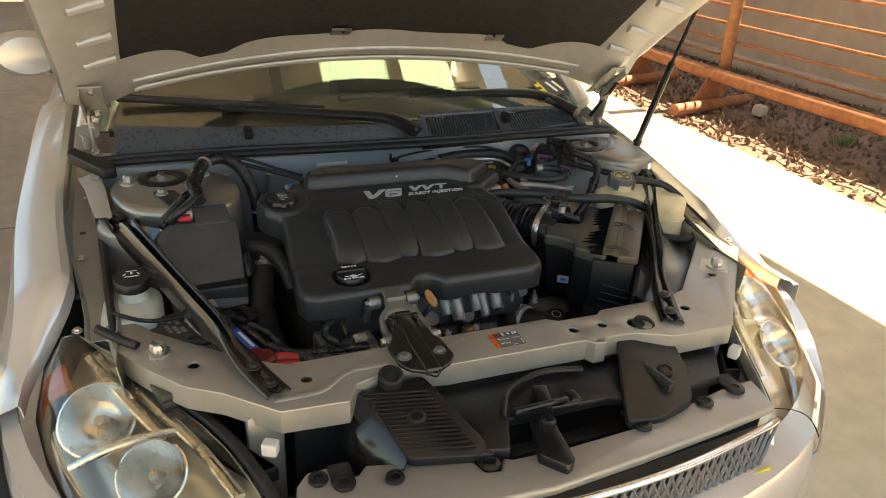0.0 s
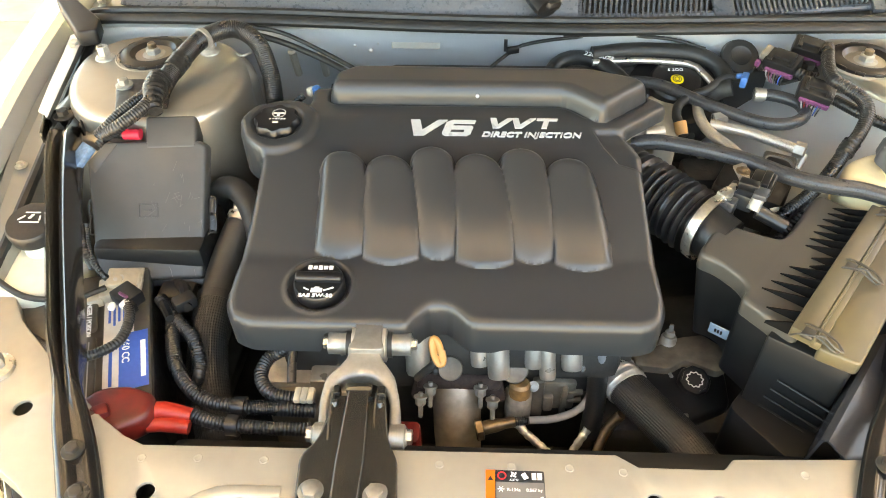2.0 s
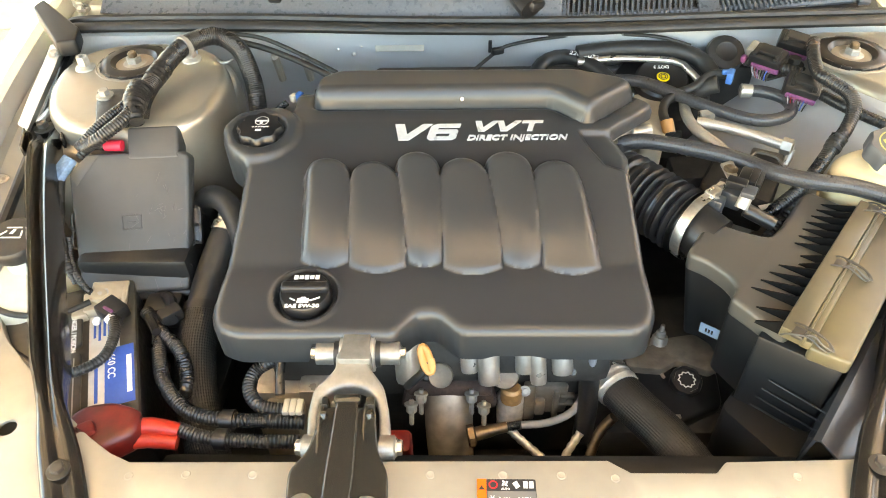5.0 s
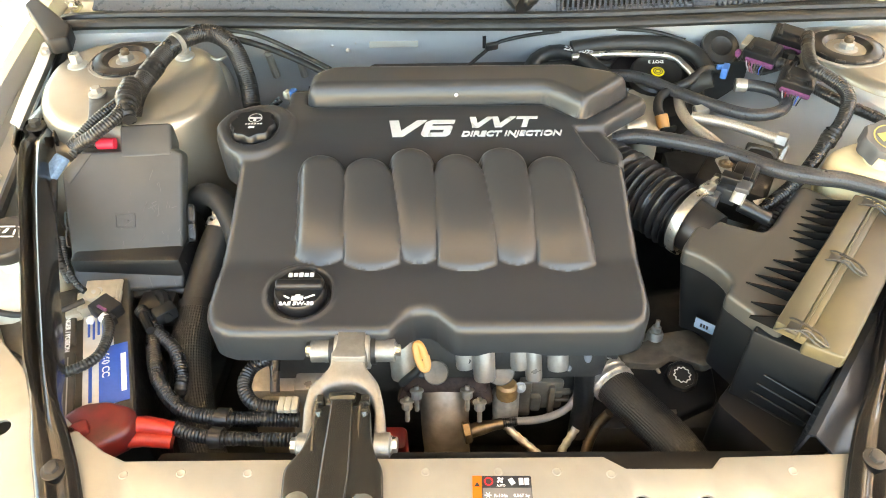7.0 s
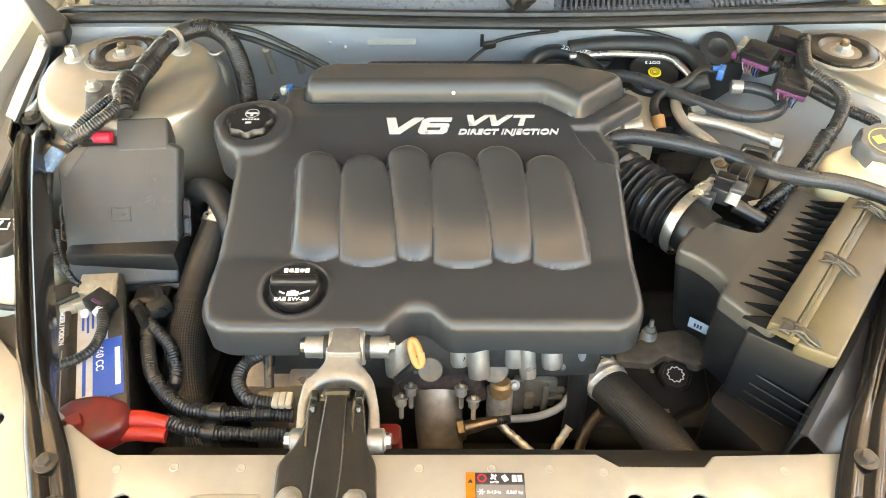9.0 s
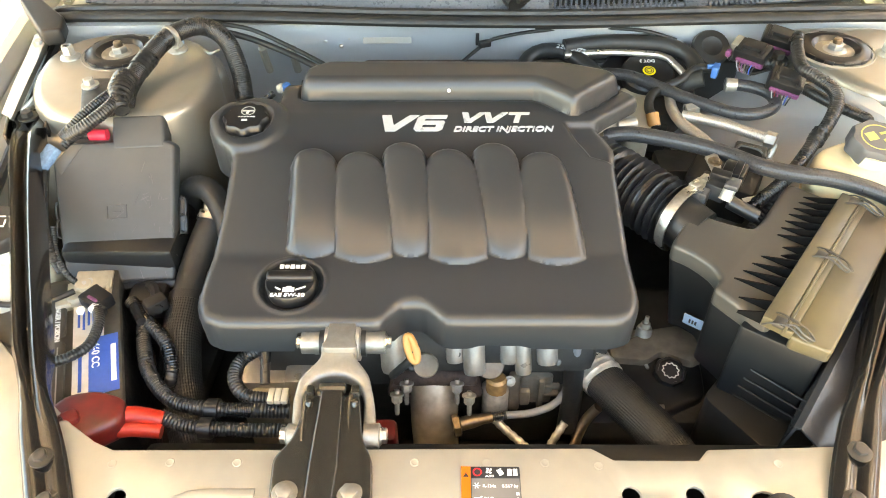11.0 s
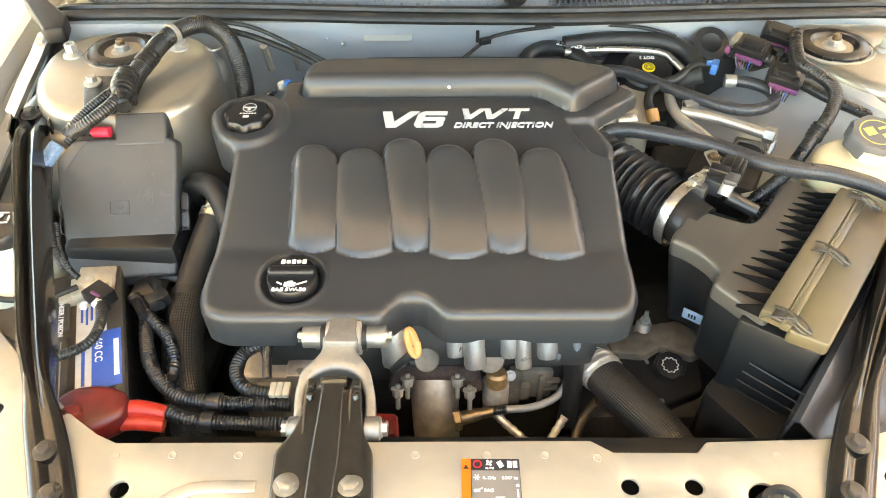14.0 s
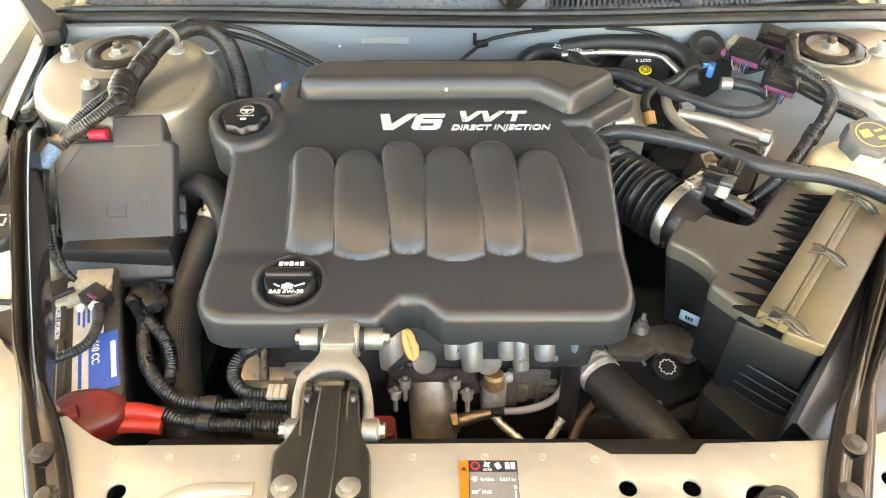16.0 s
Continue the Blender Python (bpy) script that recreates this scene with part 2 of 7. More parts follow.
SKYLIGHT.node_tree.links.new(_t.outputs[0], _n["Material Output"].inputs[0])


# ---- builders ----
def mesh_object(name, bm, material, sharp=38):
    bmesh.ops.recalc_face_normals(bm, faces=bm.faces)
    me = bpy.data.meshes.new(name)
    bm.to_mesh(me)
    bm.free()
    me.materials.append(material)
    me.polygons.foreach_set("use_smooth", [True] * len(me.polygons))
    me.set_sharp_from_angle(angle=radians(sharp))
    return new(name, me)


def thing(name, at, label, category, group="", kind=""):
    ob = new(name)
    ob.location = at
    ob.empty_display_size = 0.05
    return tagged(ob, label, category, group, kind)


def world_of(ob):
    m = ob.matrix_basis.copy()
    while ob.parent:
        m = ob.parent.matrix_basis @ ob.matrix_parent_inverse @ m
        ob = ob.parent
    return m


def part(name, bm, material, parent, label="", sharp=38):
    """One mesh, drawn in world metres, under a thing or a part."""
    ob = mesh_object(name, bm, material, sharp)
    ob.parent = parent
    ob.matrix_parent_inverse = world_of(parent).inverted()
    return tagged(ob, label)


def solo(name, bm, material, label, category, group="", kind="", sharp=38):
    return tagged(mesh_object(name, bm, material, sharp), label, category, group, kind)


def join(*bms):
    out = bmesh.new()
    for b in bms:
        me = bpy.data.meshes.new("tmp")
        b.to_mesh(me)
        b.free()
        out.from_mesh(me)
        bpy.data.meshes.remove(me)
    return out


def move(bm, m):
    bmesh.ops.transform(bm, matrix=m, verts=bm.verts)
    return bm


def soften(bm, r, seg=2, angle=30):
    if r > 0:
        es = [e for e in bm.edges if len(e.link_faces) == 2 and e.calc_face_angle(0) > radians(angle)]
        bmesh.ops.bevel(bm, geom=es, offset=r, segments=seg, profile=0.5, affect="EDGES", clamp_overlap=True)
    return bm


def box(c, s, r=0.002, rot=(0, 0, 0), seg=2):
    bm = bmesh.new()
    bmesh.ops.create_cube(bm, size=1)
    bmesh.ops.scale(bm, vec=s, verts=bm.verts)
    soften(bm, r, seg)
    return move(bm, pose(*c, *rot))


def rounded(poly, r=0.01, seg=3):
    """A polygon with its corners rounded."""
    out, n = [], len(poly)
    for i in range(n):
        a, b, c = Vector(poly[i - 1]), Vector(poly[i]), Vector(poly[(i + 1) % n])
        u, v = (a - b), (c - b)
        d = min(r, u.length * 0.45, v.length * 0.45)
        p, q = b + u.normalized() * d, b + v.normalized() * d
        for k in range(seg + 1):
            s = k / seg
            out.append(tuple((p * (1 - s) + b * s) * (1 - s) + (b * (1 - s) + q * s) * s))
    return out


def slab(poly, z0, z1, r=0.003, seg=2, holes=(), taper=0.0, lift=None):
    """A plate over a polygon, with round holes (x, y, radius); taper draws the top in; lift(x, y) raises it."""
    bm = bmesh.new()
    def ring(pts):
        vs = [bm.verts.new((x, y, z1)) for x, y in pts]
        return [bm.edges.new((vs[i], vs[(i + 1) % len(vs)])) for i in range(len(vs))]
    if holes:
        es = ring(poly)
        for hx, hy, hr in holes:
            es += ring([(hx + hr * math.cos(a * math.tau / 20), hy + hr * math.sin(a * math.tau / 20)) for a in range(20)])
        bmesh.ops.triangle_fill(bm, use_beauty=True, use_dissolve=False, edges=es)
    else:
        bm.faces.new([bm.verts.new((x, y, z1)) for x, y in poly])
    res = bmesh.ops.extrude_face_region(bm, geom=bm.faces[:])
    vs = [g for g in res["geom"] if isinstance(g, bmesh.types.BMVert)]
    for v in vs:
        v.co.z = z0
    if taper:
        cx, cy = sum(p[0] for p in poly) / len(poly), sum(p[1] for p in poly) / len(poly)
        for v in vs:
            d = Vector((v.co.x - cx, v.co.y - cy))
            v.co.x += d.normalized().x * taper
            v.co.y += d.normalized().y * taper
    bmesh.ops.recalc_face_normals(bm, faces=bm.faces)
    soften(bm, r, seg, 40)
    if lift:
        for v in bm.verts:
            v.co.z += lift(v.co.x, v.co.y)
    return bm


def smooth_line(pts, step):
    """Points along a curve through pts, about step apart."""
    P = [Vector(p) for p in pts]
    P = [P[0] * 2 - P[1]] + P + [P[-1] * 2 - P[-2]]
    out = []
    for i in range(1, len(P) - 2):
        a, b, c, d = P[i - 1:i + 3]
        k = max(2, int((c - b).length / step))
        for j in range(k):
            t = j / k
            out.append(0.5 * (2 * b + (c - a) * t + (2 * a - 5 * b + 4 * c - d) * t * t + (3 * b - a - 3 * c + d) * t ** 3))
    out.append(P[-2])
    return out


def tube(pts, r, n=12, ribs=0.0, depth=0.0, step=0.012, ends=True, flat=1.0, rfun=None, flutes=0):
    """A hose or bar along a smooth line; ribs: pitch of its corrugations, of that depth."""
    if ribs:
        step = ribs / 4
    if flutes:
        n = flutes * 4
    L = smooth_line(pts, step)
    bm = bmesh.new()
    rings, side, s = [], None, 0.0
    for i, p in enumerate(L):
        t = (L[min(i + 1, len(L) - 1)] - L[max(i - 1, 0)]).normalized()
        if side is None:
            side = t.cross(Vector((0, 0, 1)) if abs(t.z) < 0.9 else Vector((1, 0, 0))).normalized()
        side = (side - t * side.dot(t)).normalized()
        up = side.cross(t)
        if i:
            s += (p - L[i - 1]).length
        rad = r
        if rfun:
            rad = rfun(i / max(1, len(L) - 1)) * r
        if ribs:
            rad -= depth * (0.5 - 0.5 * math.cos(s / ribs * math.tau))
        rings.append([bm.verts.new(p + (side * math.cos(a) + up * math.sin(a) * flat) * rad * (1 + (0.011 * math.cos(flutes * a) if flutes else 0)))
                      for a in (k * math.tau / n for k in range(n))])
    for a, b in zip(rings, rings[1:]):
        for k in range(n):
            bm.faces.new((a[k], a[(k + 1) % n], b[(k + 1) % n], b[k]))
    if ends:
        bm.faces.new(rings[0])
        bm.faces.new(rings[-1])
    return bm


def lathe(profile, at=(0, 0, 0), axis=(0, 0, 1), n=24, lobes=0, lobe=0.0, caps=True):
    """A turned shape from (radius, height) pairs; lobes: grips round it."""
    bm = bmesh.new()
    rings = []
    for r, h in profile:
        rings.append([bm.verts.new(((r + (lobe if r > 0.6 * profile[0][0] else 0) * (0.5 + 0.5 * math.cos(lobes * a)) * (1 if lobes else 0)) * math.cos(a),
                                    (r + (lobe if r > 0.6 * profile[0][0] else 0) * (0.5 + 0.5 * math.cos(lobes * a)) * (1 if lobes else 0)) * math.sin(a), h))
                      for a in (k * math.tau / n for k in range(n))])
    for a, b in zip(rings, rings[1:]):
        for k in range(n):
            bm.faces.new((a[k], a[(k + 1) % n], b[(k + 1) % n], b[k]))
    if caps and profile[-1][0] > 1e-5:
        bm.faces.new(rings[-1])
    if caps and profile[0][0] > 1e-5:
        bm.faces.new(rings[0])
    bmesh.ops.remove_doubles(bm, verts=bm.verts, dist=1e-6)
    q = Vector((0, 0, 1)).rotation_difference(Vector(axis).normalized()).to_matrix().to_4x4()
    return move(bm, Matrix.Translation(at) @ q)


def bolt(at, axis=(0, 0, 1), r=0.008, h=0.008, washer=1.6):
    q = Vector((0, 0, 1)).rotation_difference(Vector(axis).normalized()).to_matrix().to_4x4()
    w = lathe([(r * washer, 0), (r * washer, h * 0.25), (r * 1.1, h * 0.35)], n=20)
    head = lathe([(r, h * 0.3), (r, h * 0.9), (r * 0.85, h)], n=6)
    return move(join(w, head), Matrix.Translation(at) @ q)


def grid(x0, x1, y0, y1, nx, ny, f):
    bm = bmesh.new()
    V = [[bm.verts.new((x0 + (x1 - x0) * i / nx, y0 + (y1 - y0) * j / ny, 0)) for i in range(nx + 1)] for j in range(ny + 1)]
    for row in V:
        for v in row:
            v.co = Vector(f(v.co.x, v.co.y))
    for j in range(ny):
        for i in range(nx):
            bm.faces.new((V[j][i], V[j][i + 1], V[j + 1][i + 1], V[j + 1][i]))
    return bm


def loft(rows, closed=False):
    """A sheet through rows of points."""
    bm = bmesh.new()
    V = [[bm.verts.new(p) for p in row] for row in rows]
    for a, b in zip(V, V[1:]):
        k = len(a)
        for i in range(k if closed else k - 1):
            bm.faces.new((a[i], a[(i + 1) % k], b[(i + 1) % k], b[i]))
    return bm


def thicken(bm, t):
    bmesh.ops.recalc_face_normals(bm, faces=bm.faces)
    bmesh.ops.solidify(bm, geom=bm.faces[:], thickness=t)
    return bm


def writing(body, size, at, rot=(0, 0, 0), thick=0.0008, shear=0.0, stretch=1.0, bold=0.0, align="LEFT"):
    c = bpy.data.curves.new("writing", "FONT")
    c.body, c.size, c.extrude, c.shear, c.offset, c.align_x = body, size, thick, shear, bold, align
    ob = bpy.data.objects.new("writing", c)
    scene.collection.objects.link(ob)
    me = bpy.data.meshes.new_from_object(ob.evaluated_get(bpy.context.evaluated_depsgraph_get()))
    bpy.data.objects.remove(ob)
    bpy.data.curves.remove(c)
    bm = bmesh.new()
    bm.from_mesh(me)
    bpy.data.meshes.remove(me)
    return move(bm, pose(*at, *rot) @ Matrix.Diagonal((stretch, 1, 1, 1)))


def ss(a, b, x):
    t = min(1.0, max(0.0, (x - a) / (b - a)))
    return t * t * (3 - 2 * t)


def inside(poly, x, y):
    c, n = False, len(poly)
    for i in range(n):
        (x1, y1), (x2, y2) = poly[i - 1], poly[i]
        if (y1 > y) != (y2 > y) and x < (x2 - x1) * (y - y1) / (y2 - y1) + x1:
            c = not c
    return c


def edge_distance(poly, x, y):
    d, p = 9.0, Vector((x, y))
    for i in range(len(poly)):
        a, b = Vector(poly[i - 1]), Vector(poly[i])
        u = b - a
        t = min(1, max(0, (p - a).dot(u) / max(1e-9, u.length_squared)))
        d = min(d, (p - a - u * t).length)
    return d


# ---- setting: ground, carport, fence side ----
floor_poly = [(-9, -14), (3.36, -14), (3.36, 12), (-9, 12)]
solo("ground", grid(-60, 60, -60, 60, 12, 12, lambda x, y: (x, y, -0.16)), GRAVELM, "reddish bare earth reaching past the yard", "ground", kind="structure")
floor = tagged(new("floor"), "tan stained concrete floor slabs with narrow joints", "floor", kind="structure")
for j in range(-4, 4):
    for i in range(-3, 1):
        x1, y0 = 3.36 + i * 3.1, j * 2.8 + 0.0
        part("slab", box((x1 - 1.55, y0 + 1.4, -0.08), (3.088, 2.788, 0.16), 0.004), CONCRETE, floor)
random.seed(4)
solo("gravel", grid(3.36, 9.0, -6, 12, 110, 220, lambda x, y: (x, y, -0.03 + 0.035 * noise.noise((x * 3, y * 3, 0)) + 0.02 * noise.noise((x * 14, y * 14, 3)))),
     GRAVELM, "reddish brown gravel and mulch strip beside the slab", "gravel", kind="stuff")
stone = bmesh.new()
for k in range(2600):
    x, y = random.uniform(3.4, 5.6), random.uniform(1.0, 8.0)
    s = random.uniform(0.008, 0.028)
    m = Matrix.Translation((x, y, -0.01 + 0.03 * noise.noise((x * 3, y * 3, 0)))) @ Euler((random.uniform(0, 6), random.uniform(0, 6), random.uniform(0, 6))).to_matrix().to_4x4() @ Matrix.Diagonal((s * random.uniform(0.8, 2.5), s, s * 0.7, 1))
    vs = [stone.verts.new(m @ Vector(p)) for p in ((1, 0, 0), (-1, 0, 0), (0, 1, 0), (0, -1, 0), (0, 0, 1), (0, 0, -1))]
    for a, b, c in ((0, 2, 4), (2, 1, 4), (1, 3, 4), (3, 0, 4), (2, 0, 5), (1, 2, 5), (3, 1, 5), (0, 3, 5)):
        stone.faces.new((vs[a], vs[b], vs[c]))
solo("mulch", stone, GRAVELM, "loose wood chips and small stones on bare earth", "mulch", kind="stuff", sharp=10)

wall_b = tagged(new("wall_east"), "tan masonry wall behind the pipe fence", "wall", kind="structure")
# Upper wall is out of view; its height is set to shade the gravel.
part("wall_face", box((5.75, 4, 1.5), (0.2, 20, 3.0), 0.01), WALLM, wall_b)
part("wall_foot", box((5.62, 4, 0.06), (0.1, 20, 0.16), 0.02), WALLM, wall_b)
solo("wall_north", box((-1.5, 11.6, 1.5), (15, 0.2, 3.0), 0.0), WALLM, "tan wall at the back of the carport", "wall", kind="structure")

# roof out of view, with translucent sheets; its open strip over the fender side and its edges are made up to place the
# sunlight
roof = tagged(new("ceiling"), "beige sheet carport roof with translucent panels", "ceiling", kind="structure")
RZ = 3.0
sheets = []
def sheet(x0, x1, y0, y1):
    sheets.append(box(((x0 + x1) / 2, (y0 + y1) / 2, RZ + 0.03), (x1 - x0, y1 - y0, 0.04), 0.0))
sheet(-4.2, 0.18, -1.3, 11.6), sheet(0.18, 1.6, -1.3, 1.76)
sheet(0.18, 1.6, 3.1, 11.6), sheet(0.84, 0.98, 1.76, 3.1)
# Gap and end piece are added to let sun onto the fender alone.
sheet(1.6, 2.06, -1.3, 11.6), sheet(2.48, 4.09, -1.3, 11.6)
sheet(2.06, 2.48, 3.2, 11.6), sheet(2.06, 2.48, -1.3, 0.12)
part("roof_sheet", join(*sheets), ROOFM, roof)
for x0, x1 in ((0.18, 0.84), (0.98, 1.6)):
    part("skylight", box(((x0 + x1) / 2, 2.43, RZ + 0.03), (x1 - x0, 1.34, 0.01), 0), SKYLIGHT, roof, "pale green translucent sheet")
for y in (-1.2, 0.2, 3.2, 5.2, 8):
    part("purlin", box((-0.05, y, RZ - 0.09), (8.3, 0.10, 0.16), 0.004), BEAM, roof)
for x in (-4.1, -2.2, -0.22):
    part("rafter", box((x, 5.2, RZ - 0.1), (0.09, 12.8, 0.12), 0.004), BEAM, roof)

# pipe fence on welded stands
fence = thing("pipe_fence", (4.15, 4.2, 0), "rust brown welded pipe fence panel on triangular stands", "fence")
for y in (4.17, 8.2, 0.4):
    part("post", tube([(4.15, y, 0.0), (4.15, y, 2.3)], 0.055, 14, step=0.5), PIPE, fence)
part("base_pipe", tube([(4.0, -3, 0.30), (4.0, 2, 0.30), (4.0, 4.1, 0.29), (4.0, 9, 0.30)], 0.058, 14, step=0.4), PIPE, fence)
for z in (0.42, 0.55, 0.69, 0.84, 1.03):
    part("rail", tube([(4.2, -3, z), (4.2, 9.5, z)], 0.013, 8, step=2), PIPE, fence)
for y in (4.12, 5.15, 1.2):
    st = part("stand", tube([(3.5, y - 0.18, 0.04), (4.45, y + 0.02, 0.04)], 0.05, 12, step=0.3), PIPE, fence)
    g = part("gusset", slab([(-0.24, 0), (0.24, 0), (0.05, 0.26), (-0.05, 0.26)], -0.006, 0.006, 0.001), PIPE, st)
    g.matrix_basis = pose(4.0, y, 0.03, 90, 0, 12)
solo("stone_block", box((4.3, 3.8, 0.03), (0.16, 0.1, 0.1), 0.025, (5, 10, 30)), WALLM, "weathered grey brown stone lying on the gravel", "stone")
weed = bmesh.new()
for cx, cy in ((4.3, 2.9), (5.3, 5.2), (5.2, 3.6)):
    for k in range(50):
        a, r = random.uniform(0, 6.3), random.uniform(0.01, 0.12)
        b = Vector((cx + r * math.cos(a), cy + r * math.sin(a), 0))
        t = b + Vector((0.05 * math.cos(a), 0.05 * math.sin(a), random.uniform(0.03, 0.09)))
        w = Vector((-math.sin(a), math.cos(a), 0)) * 0.008
        weed.faces.new([weed.verts.new(p) for p in (b - w, b + w, t)])
solo("weeds", weed, GREENM, "small green weeds growing through the gravel", "weeds", kind="stuff")

# ---- the car ----
car = thing("car", (0, 0.9, 0), "silver four door sedan with its hood propped open", "car")


def fender_rows(s):
    rows = []
    for k in range(41):
        y = 0.20 + 1.21 * k / 40
        u = (y - 0.16) / 1.25
        zin = 0.835 + 0.10 * ss(0, 1, u) + 0.03 * u
        xin = 0.725 + 0.045 * ss(0, 0.5, u)
        crown = 0.775 + 0.04 * ss(0, 0.5, u)
        row = [(s * xin, y, zin - 0.035), (s * (xin + 0.004), y, zin), (s * (xin + 0.018), y, zin + 0.006),
               (s * (crown + 0.012), y, zin - 0.006), (s * (crown + 0.056), y, zin - 0.034), (s * (crown + 0.076), y, zin - 0.10),
               (s * 0.900, y, 0.70), (s * 0.908, y, 0.60), (s * 0.902, y, 0.46)]
        b = ss(0.25, 0.43, y)
        nose = [(s * 0.826, y, 0.70), (s * 0.828, y, 0.722), (s * 0.832, y, 0.728), (s * 0.842, y, 0.724), (s * 0.868, y, 0.714), (s * 0.882, y, 0.70)]
        row[:6] = [tuple(Vector(a).lerp(Vector(c), b)) for a, c in zip(nose, row[:6])]
        arch = 0.36 ** 2 - (y - 0.78) ** 2
        low = 0.33 + math.sqrt(arch) if arch > 0 else 0.28
        row.append((s * 0.897, y, max(0.28, min(low, 0.69))))
        if row[-1][2] > 0.46:
            row[-2] = (s * 0.902, y, max(row[-1][2] + 0.002, 0.46))
        if row[-1][2] > 0.60:
            row[-3] = (s * 0.908, y, row[-1][2] + 0.004)
        rows.append(row)
    return rows


for s in (-1, 1):
    part("fender", thicken(loft(fender_rows(s)), 0.0015), PAINT, car, "silver painted front fender")
    # bolted gutter flange inside the fender
    gut = []
    for k in range(13):
        u = k / 12
        y = 0.27 + 0.81 * u
        z = 0.80 + 0.085 * ss(0, 1, u) + 0.02 * u
        x = 0.722 + 0.045 * ss(0, 0.5, u)
        gut.append([(s * x, y, z - 0.002), (s * (x - 0.008), y, z - 0.012), (s * (x - 0.045), y, z - 0.012),
                    (s * (x - 0.05), y, z - 0.002), (s * (x - 0.056), y, z + 0.004), (s * (x - 0.060), y, z - 0.002), (s * (x - 0.062), y, z - 0.12)])
    g = part("gutter", thicken(loft(gut), 0.0015), DIMPAINT, car, "silver bolted fender flange")
    for y in (0.3, 0.55, 0.8):
        part("bolt", bolt((s * 0.735, y, 0.80 + 0.085 * ss(0, 1, (y - .18) / .9) - 0.006), r=0.006, h=0.007), STEEL, g)
    for y in (0.42, 0.66, 0.9):
        part("slot", box((s * 0.737, y, 0.80 + 0.085 * ss(0, 1, (y - .18) / .9) - 0.009), (0.012, 0.022, 0.003), 0.001), DEEP, g)
    # rubber seal along the inner edge
    part("side_seal", tube([(s * 0.672, 0.25, 0.79), (s * 0.69, 0.5, 0.835), (s * 0.705, 0.75, 0.885), (s * 0.715, 0.92, 0.915)], 0.008, 8), RUBBER, car)
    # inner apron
    part("apron", thicken(loft([[(s * x, 0.16 + 0.75 * k / 10, z) for x, z in ((0.67, 0.80), (0.66, 0.72), (0.60, 0.60), (0.58, 0.40))] for k in range(11)]), 0.002), SHADEPAINT, car)
    # wheel and house
    w = part("wheel", lathe([(0.20, -0.09), (0.31, -0.10), (0.33, -0.06), (0.33, 0.06), (0.31, 0.10), (0.20, 0.09)], (s * 0.755, 0.78, 0.33), (1, 0, 0), 40), TYRE, car)
    part("rim", lathe([(0.20, -0.07), (0.19, 0.02), (0.05, 0.05), (0.0, 0.05)], (s * 0.755, 0.78, 0.33), (s, 0, 0), 30), ALU, w)
    # strut tower
    tw = [(-0.71, 0.55), (-0.69, 0.80), (-0.63, 0.85), (-0.46, 0.84), (-0.405, 0.76), (-0.40, 0.60), (-0.44, 0.545), (-0.56, 0.53)]
    if s > 0:
        tw = [(0.71, 0.56), (0.70, 0.80), (0.64, 0.85), (0.53, 0.845), (0.51, 0.79), (0.53, 0.70), (0.58, 0.62), (0.62, 0.57)]
    drum = [(-0.60, 0.548), (-0.645, 0.585), (-0.674, 0.65), (-0.680, 0.72), (-0.655, 0.778), (-0.60, 0.803), (-0.50, 0.803), (-0.44, 0.768), (-0.406, 0.71), (-0.396, 0.64), (-0.412, 0.575), (-0.45, 0.543), (-0.53, 0.532)]
    if s > 0:
        drum = [(0.71, 0.60), (0.715, 0.78), (0.66, 0.815), (0.53, 0.815), (0.492, 0.79), (0.500, 0.74), (0.535, 0.66), (0.585, 0.595), (0.64, 0.58)]
    t = part("strut_tower", join(slab(rounded(tw, 0.08, 6), 0.55, 0.884, 0.02, 4, taper=0.02), slab(rounded(drum, 0.03, 3), 0.70, 0.922, 0.017, 5, taper=0.014)), SHADEPAINT, car, "silver pressed strut tower")
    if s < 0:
        part("tower_bead", tube([(s * 0.430 + 0.004 * k, 0.735 - 0.010 * math.sin(k / 6 * math.pi), 0.9215) for k in range(7)], 0.0022, 6), SHADEPAINT, t)
    c = (s * 0.562, 0.728, 0.918)
    part("mount_cup", lathe([(0.0610, -0.001), (0.0625, 0.003), (0.0585, 0.005), (0.0550, 0.002), (0.0, 0.001)], c, n=40), DIMPAINT, t)
    part("strut_mount", lathe([(0.053, 0.000), (0.053, 0.007), (0.048, 0.010), (0.036, 0.010), (0.031, 0.005), (0.025, 0.002), (0.0, 0.002)], c, n=40), CAPBLACK, t, "black rubber strut mount")
    for k in range(12):
        a = k * math.tau / 12
        part("mount_rib", box((c[0] + 0.0520 * math.cos(a), c[1] + 0.0520 * math.sin(a), c[2] + 0.004), (0.004, 0.014, 0.009), 0.0015, (0, 0, math.degrees(a))), CAPBLACK, t)
    nut = part("strut_nut", join(lathe([(0.019, 0.001), (0.018, 0.004), (0.013, 0.006)], c, n=20), lathe([(0.012, 0.004), (0.012, 0.013), (0.010, 0.015)], c, n=6)), NUTM, t, "pale centre nut")
    part("strut_stud", lathe([(0.0068, 0.013), (0.0068, 0.021), (0.005, 0.023), (0, 0.023)], c, n=14), BRASS, nut, "rusty stud end")
    for bx, by in ((0.635, 0.712), (0.472, 0.735))[:2 if s < 0 else 1]:
        part("stud_nut", join(lathe([(0.016, 0), (0.0155, 0.003), (0.0105, 0.007)], (s * bx, by, 0.9215), n=20), lathe([(0.0100, 0.004), (0.0100, 0.018), (0.0082, 0.021), (0.005, 0.021), (0.005, 0.014), (0, 0.014)], (s * bx, by, 0.9215), n=6)), NUTM, t, "pale flanged nut")

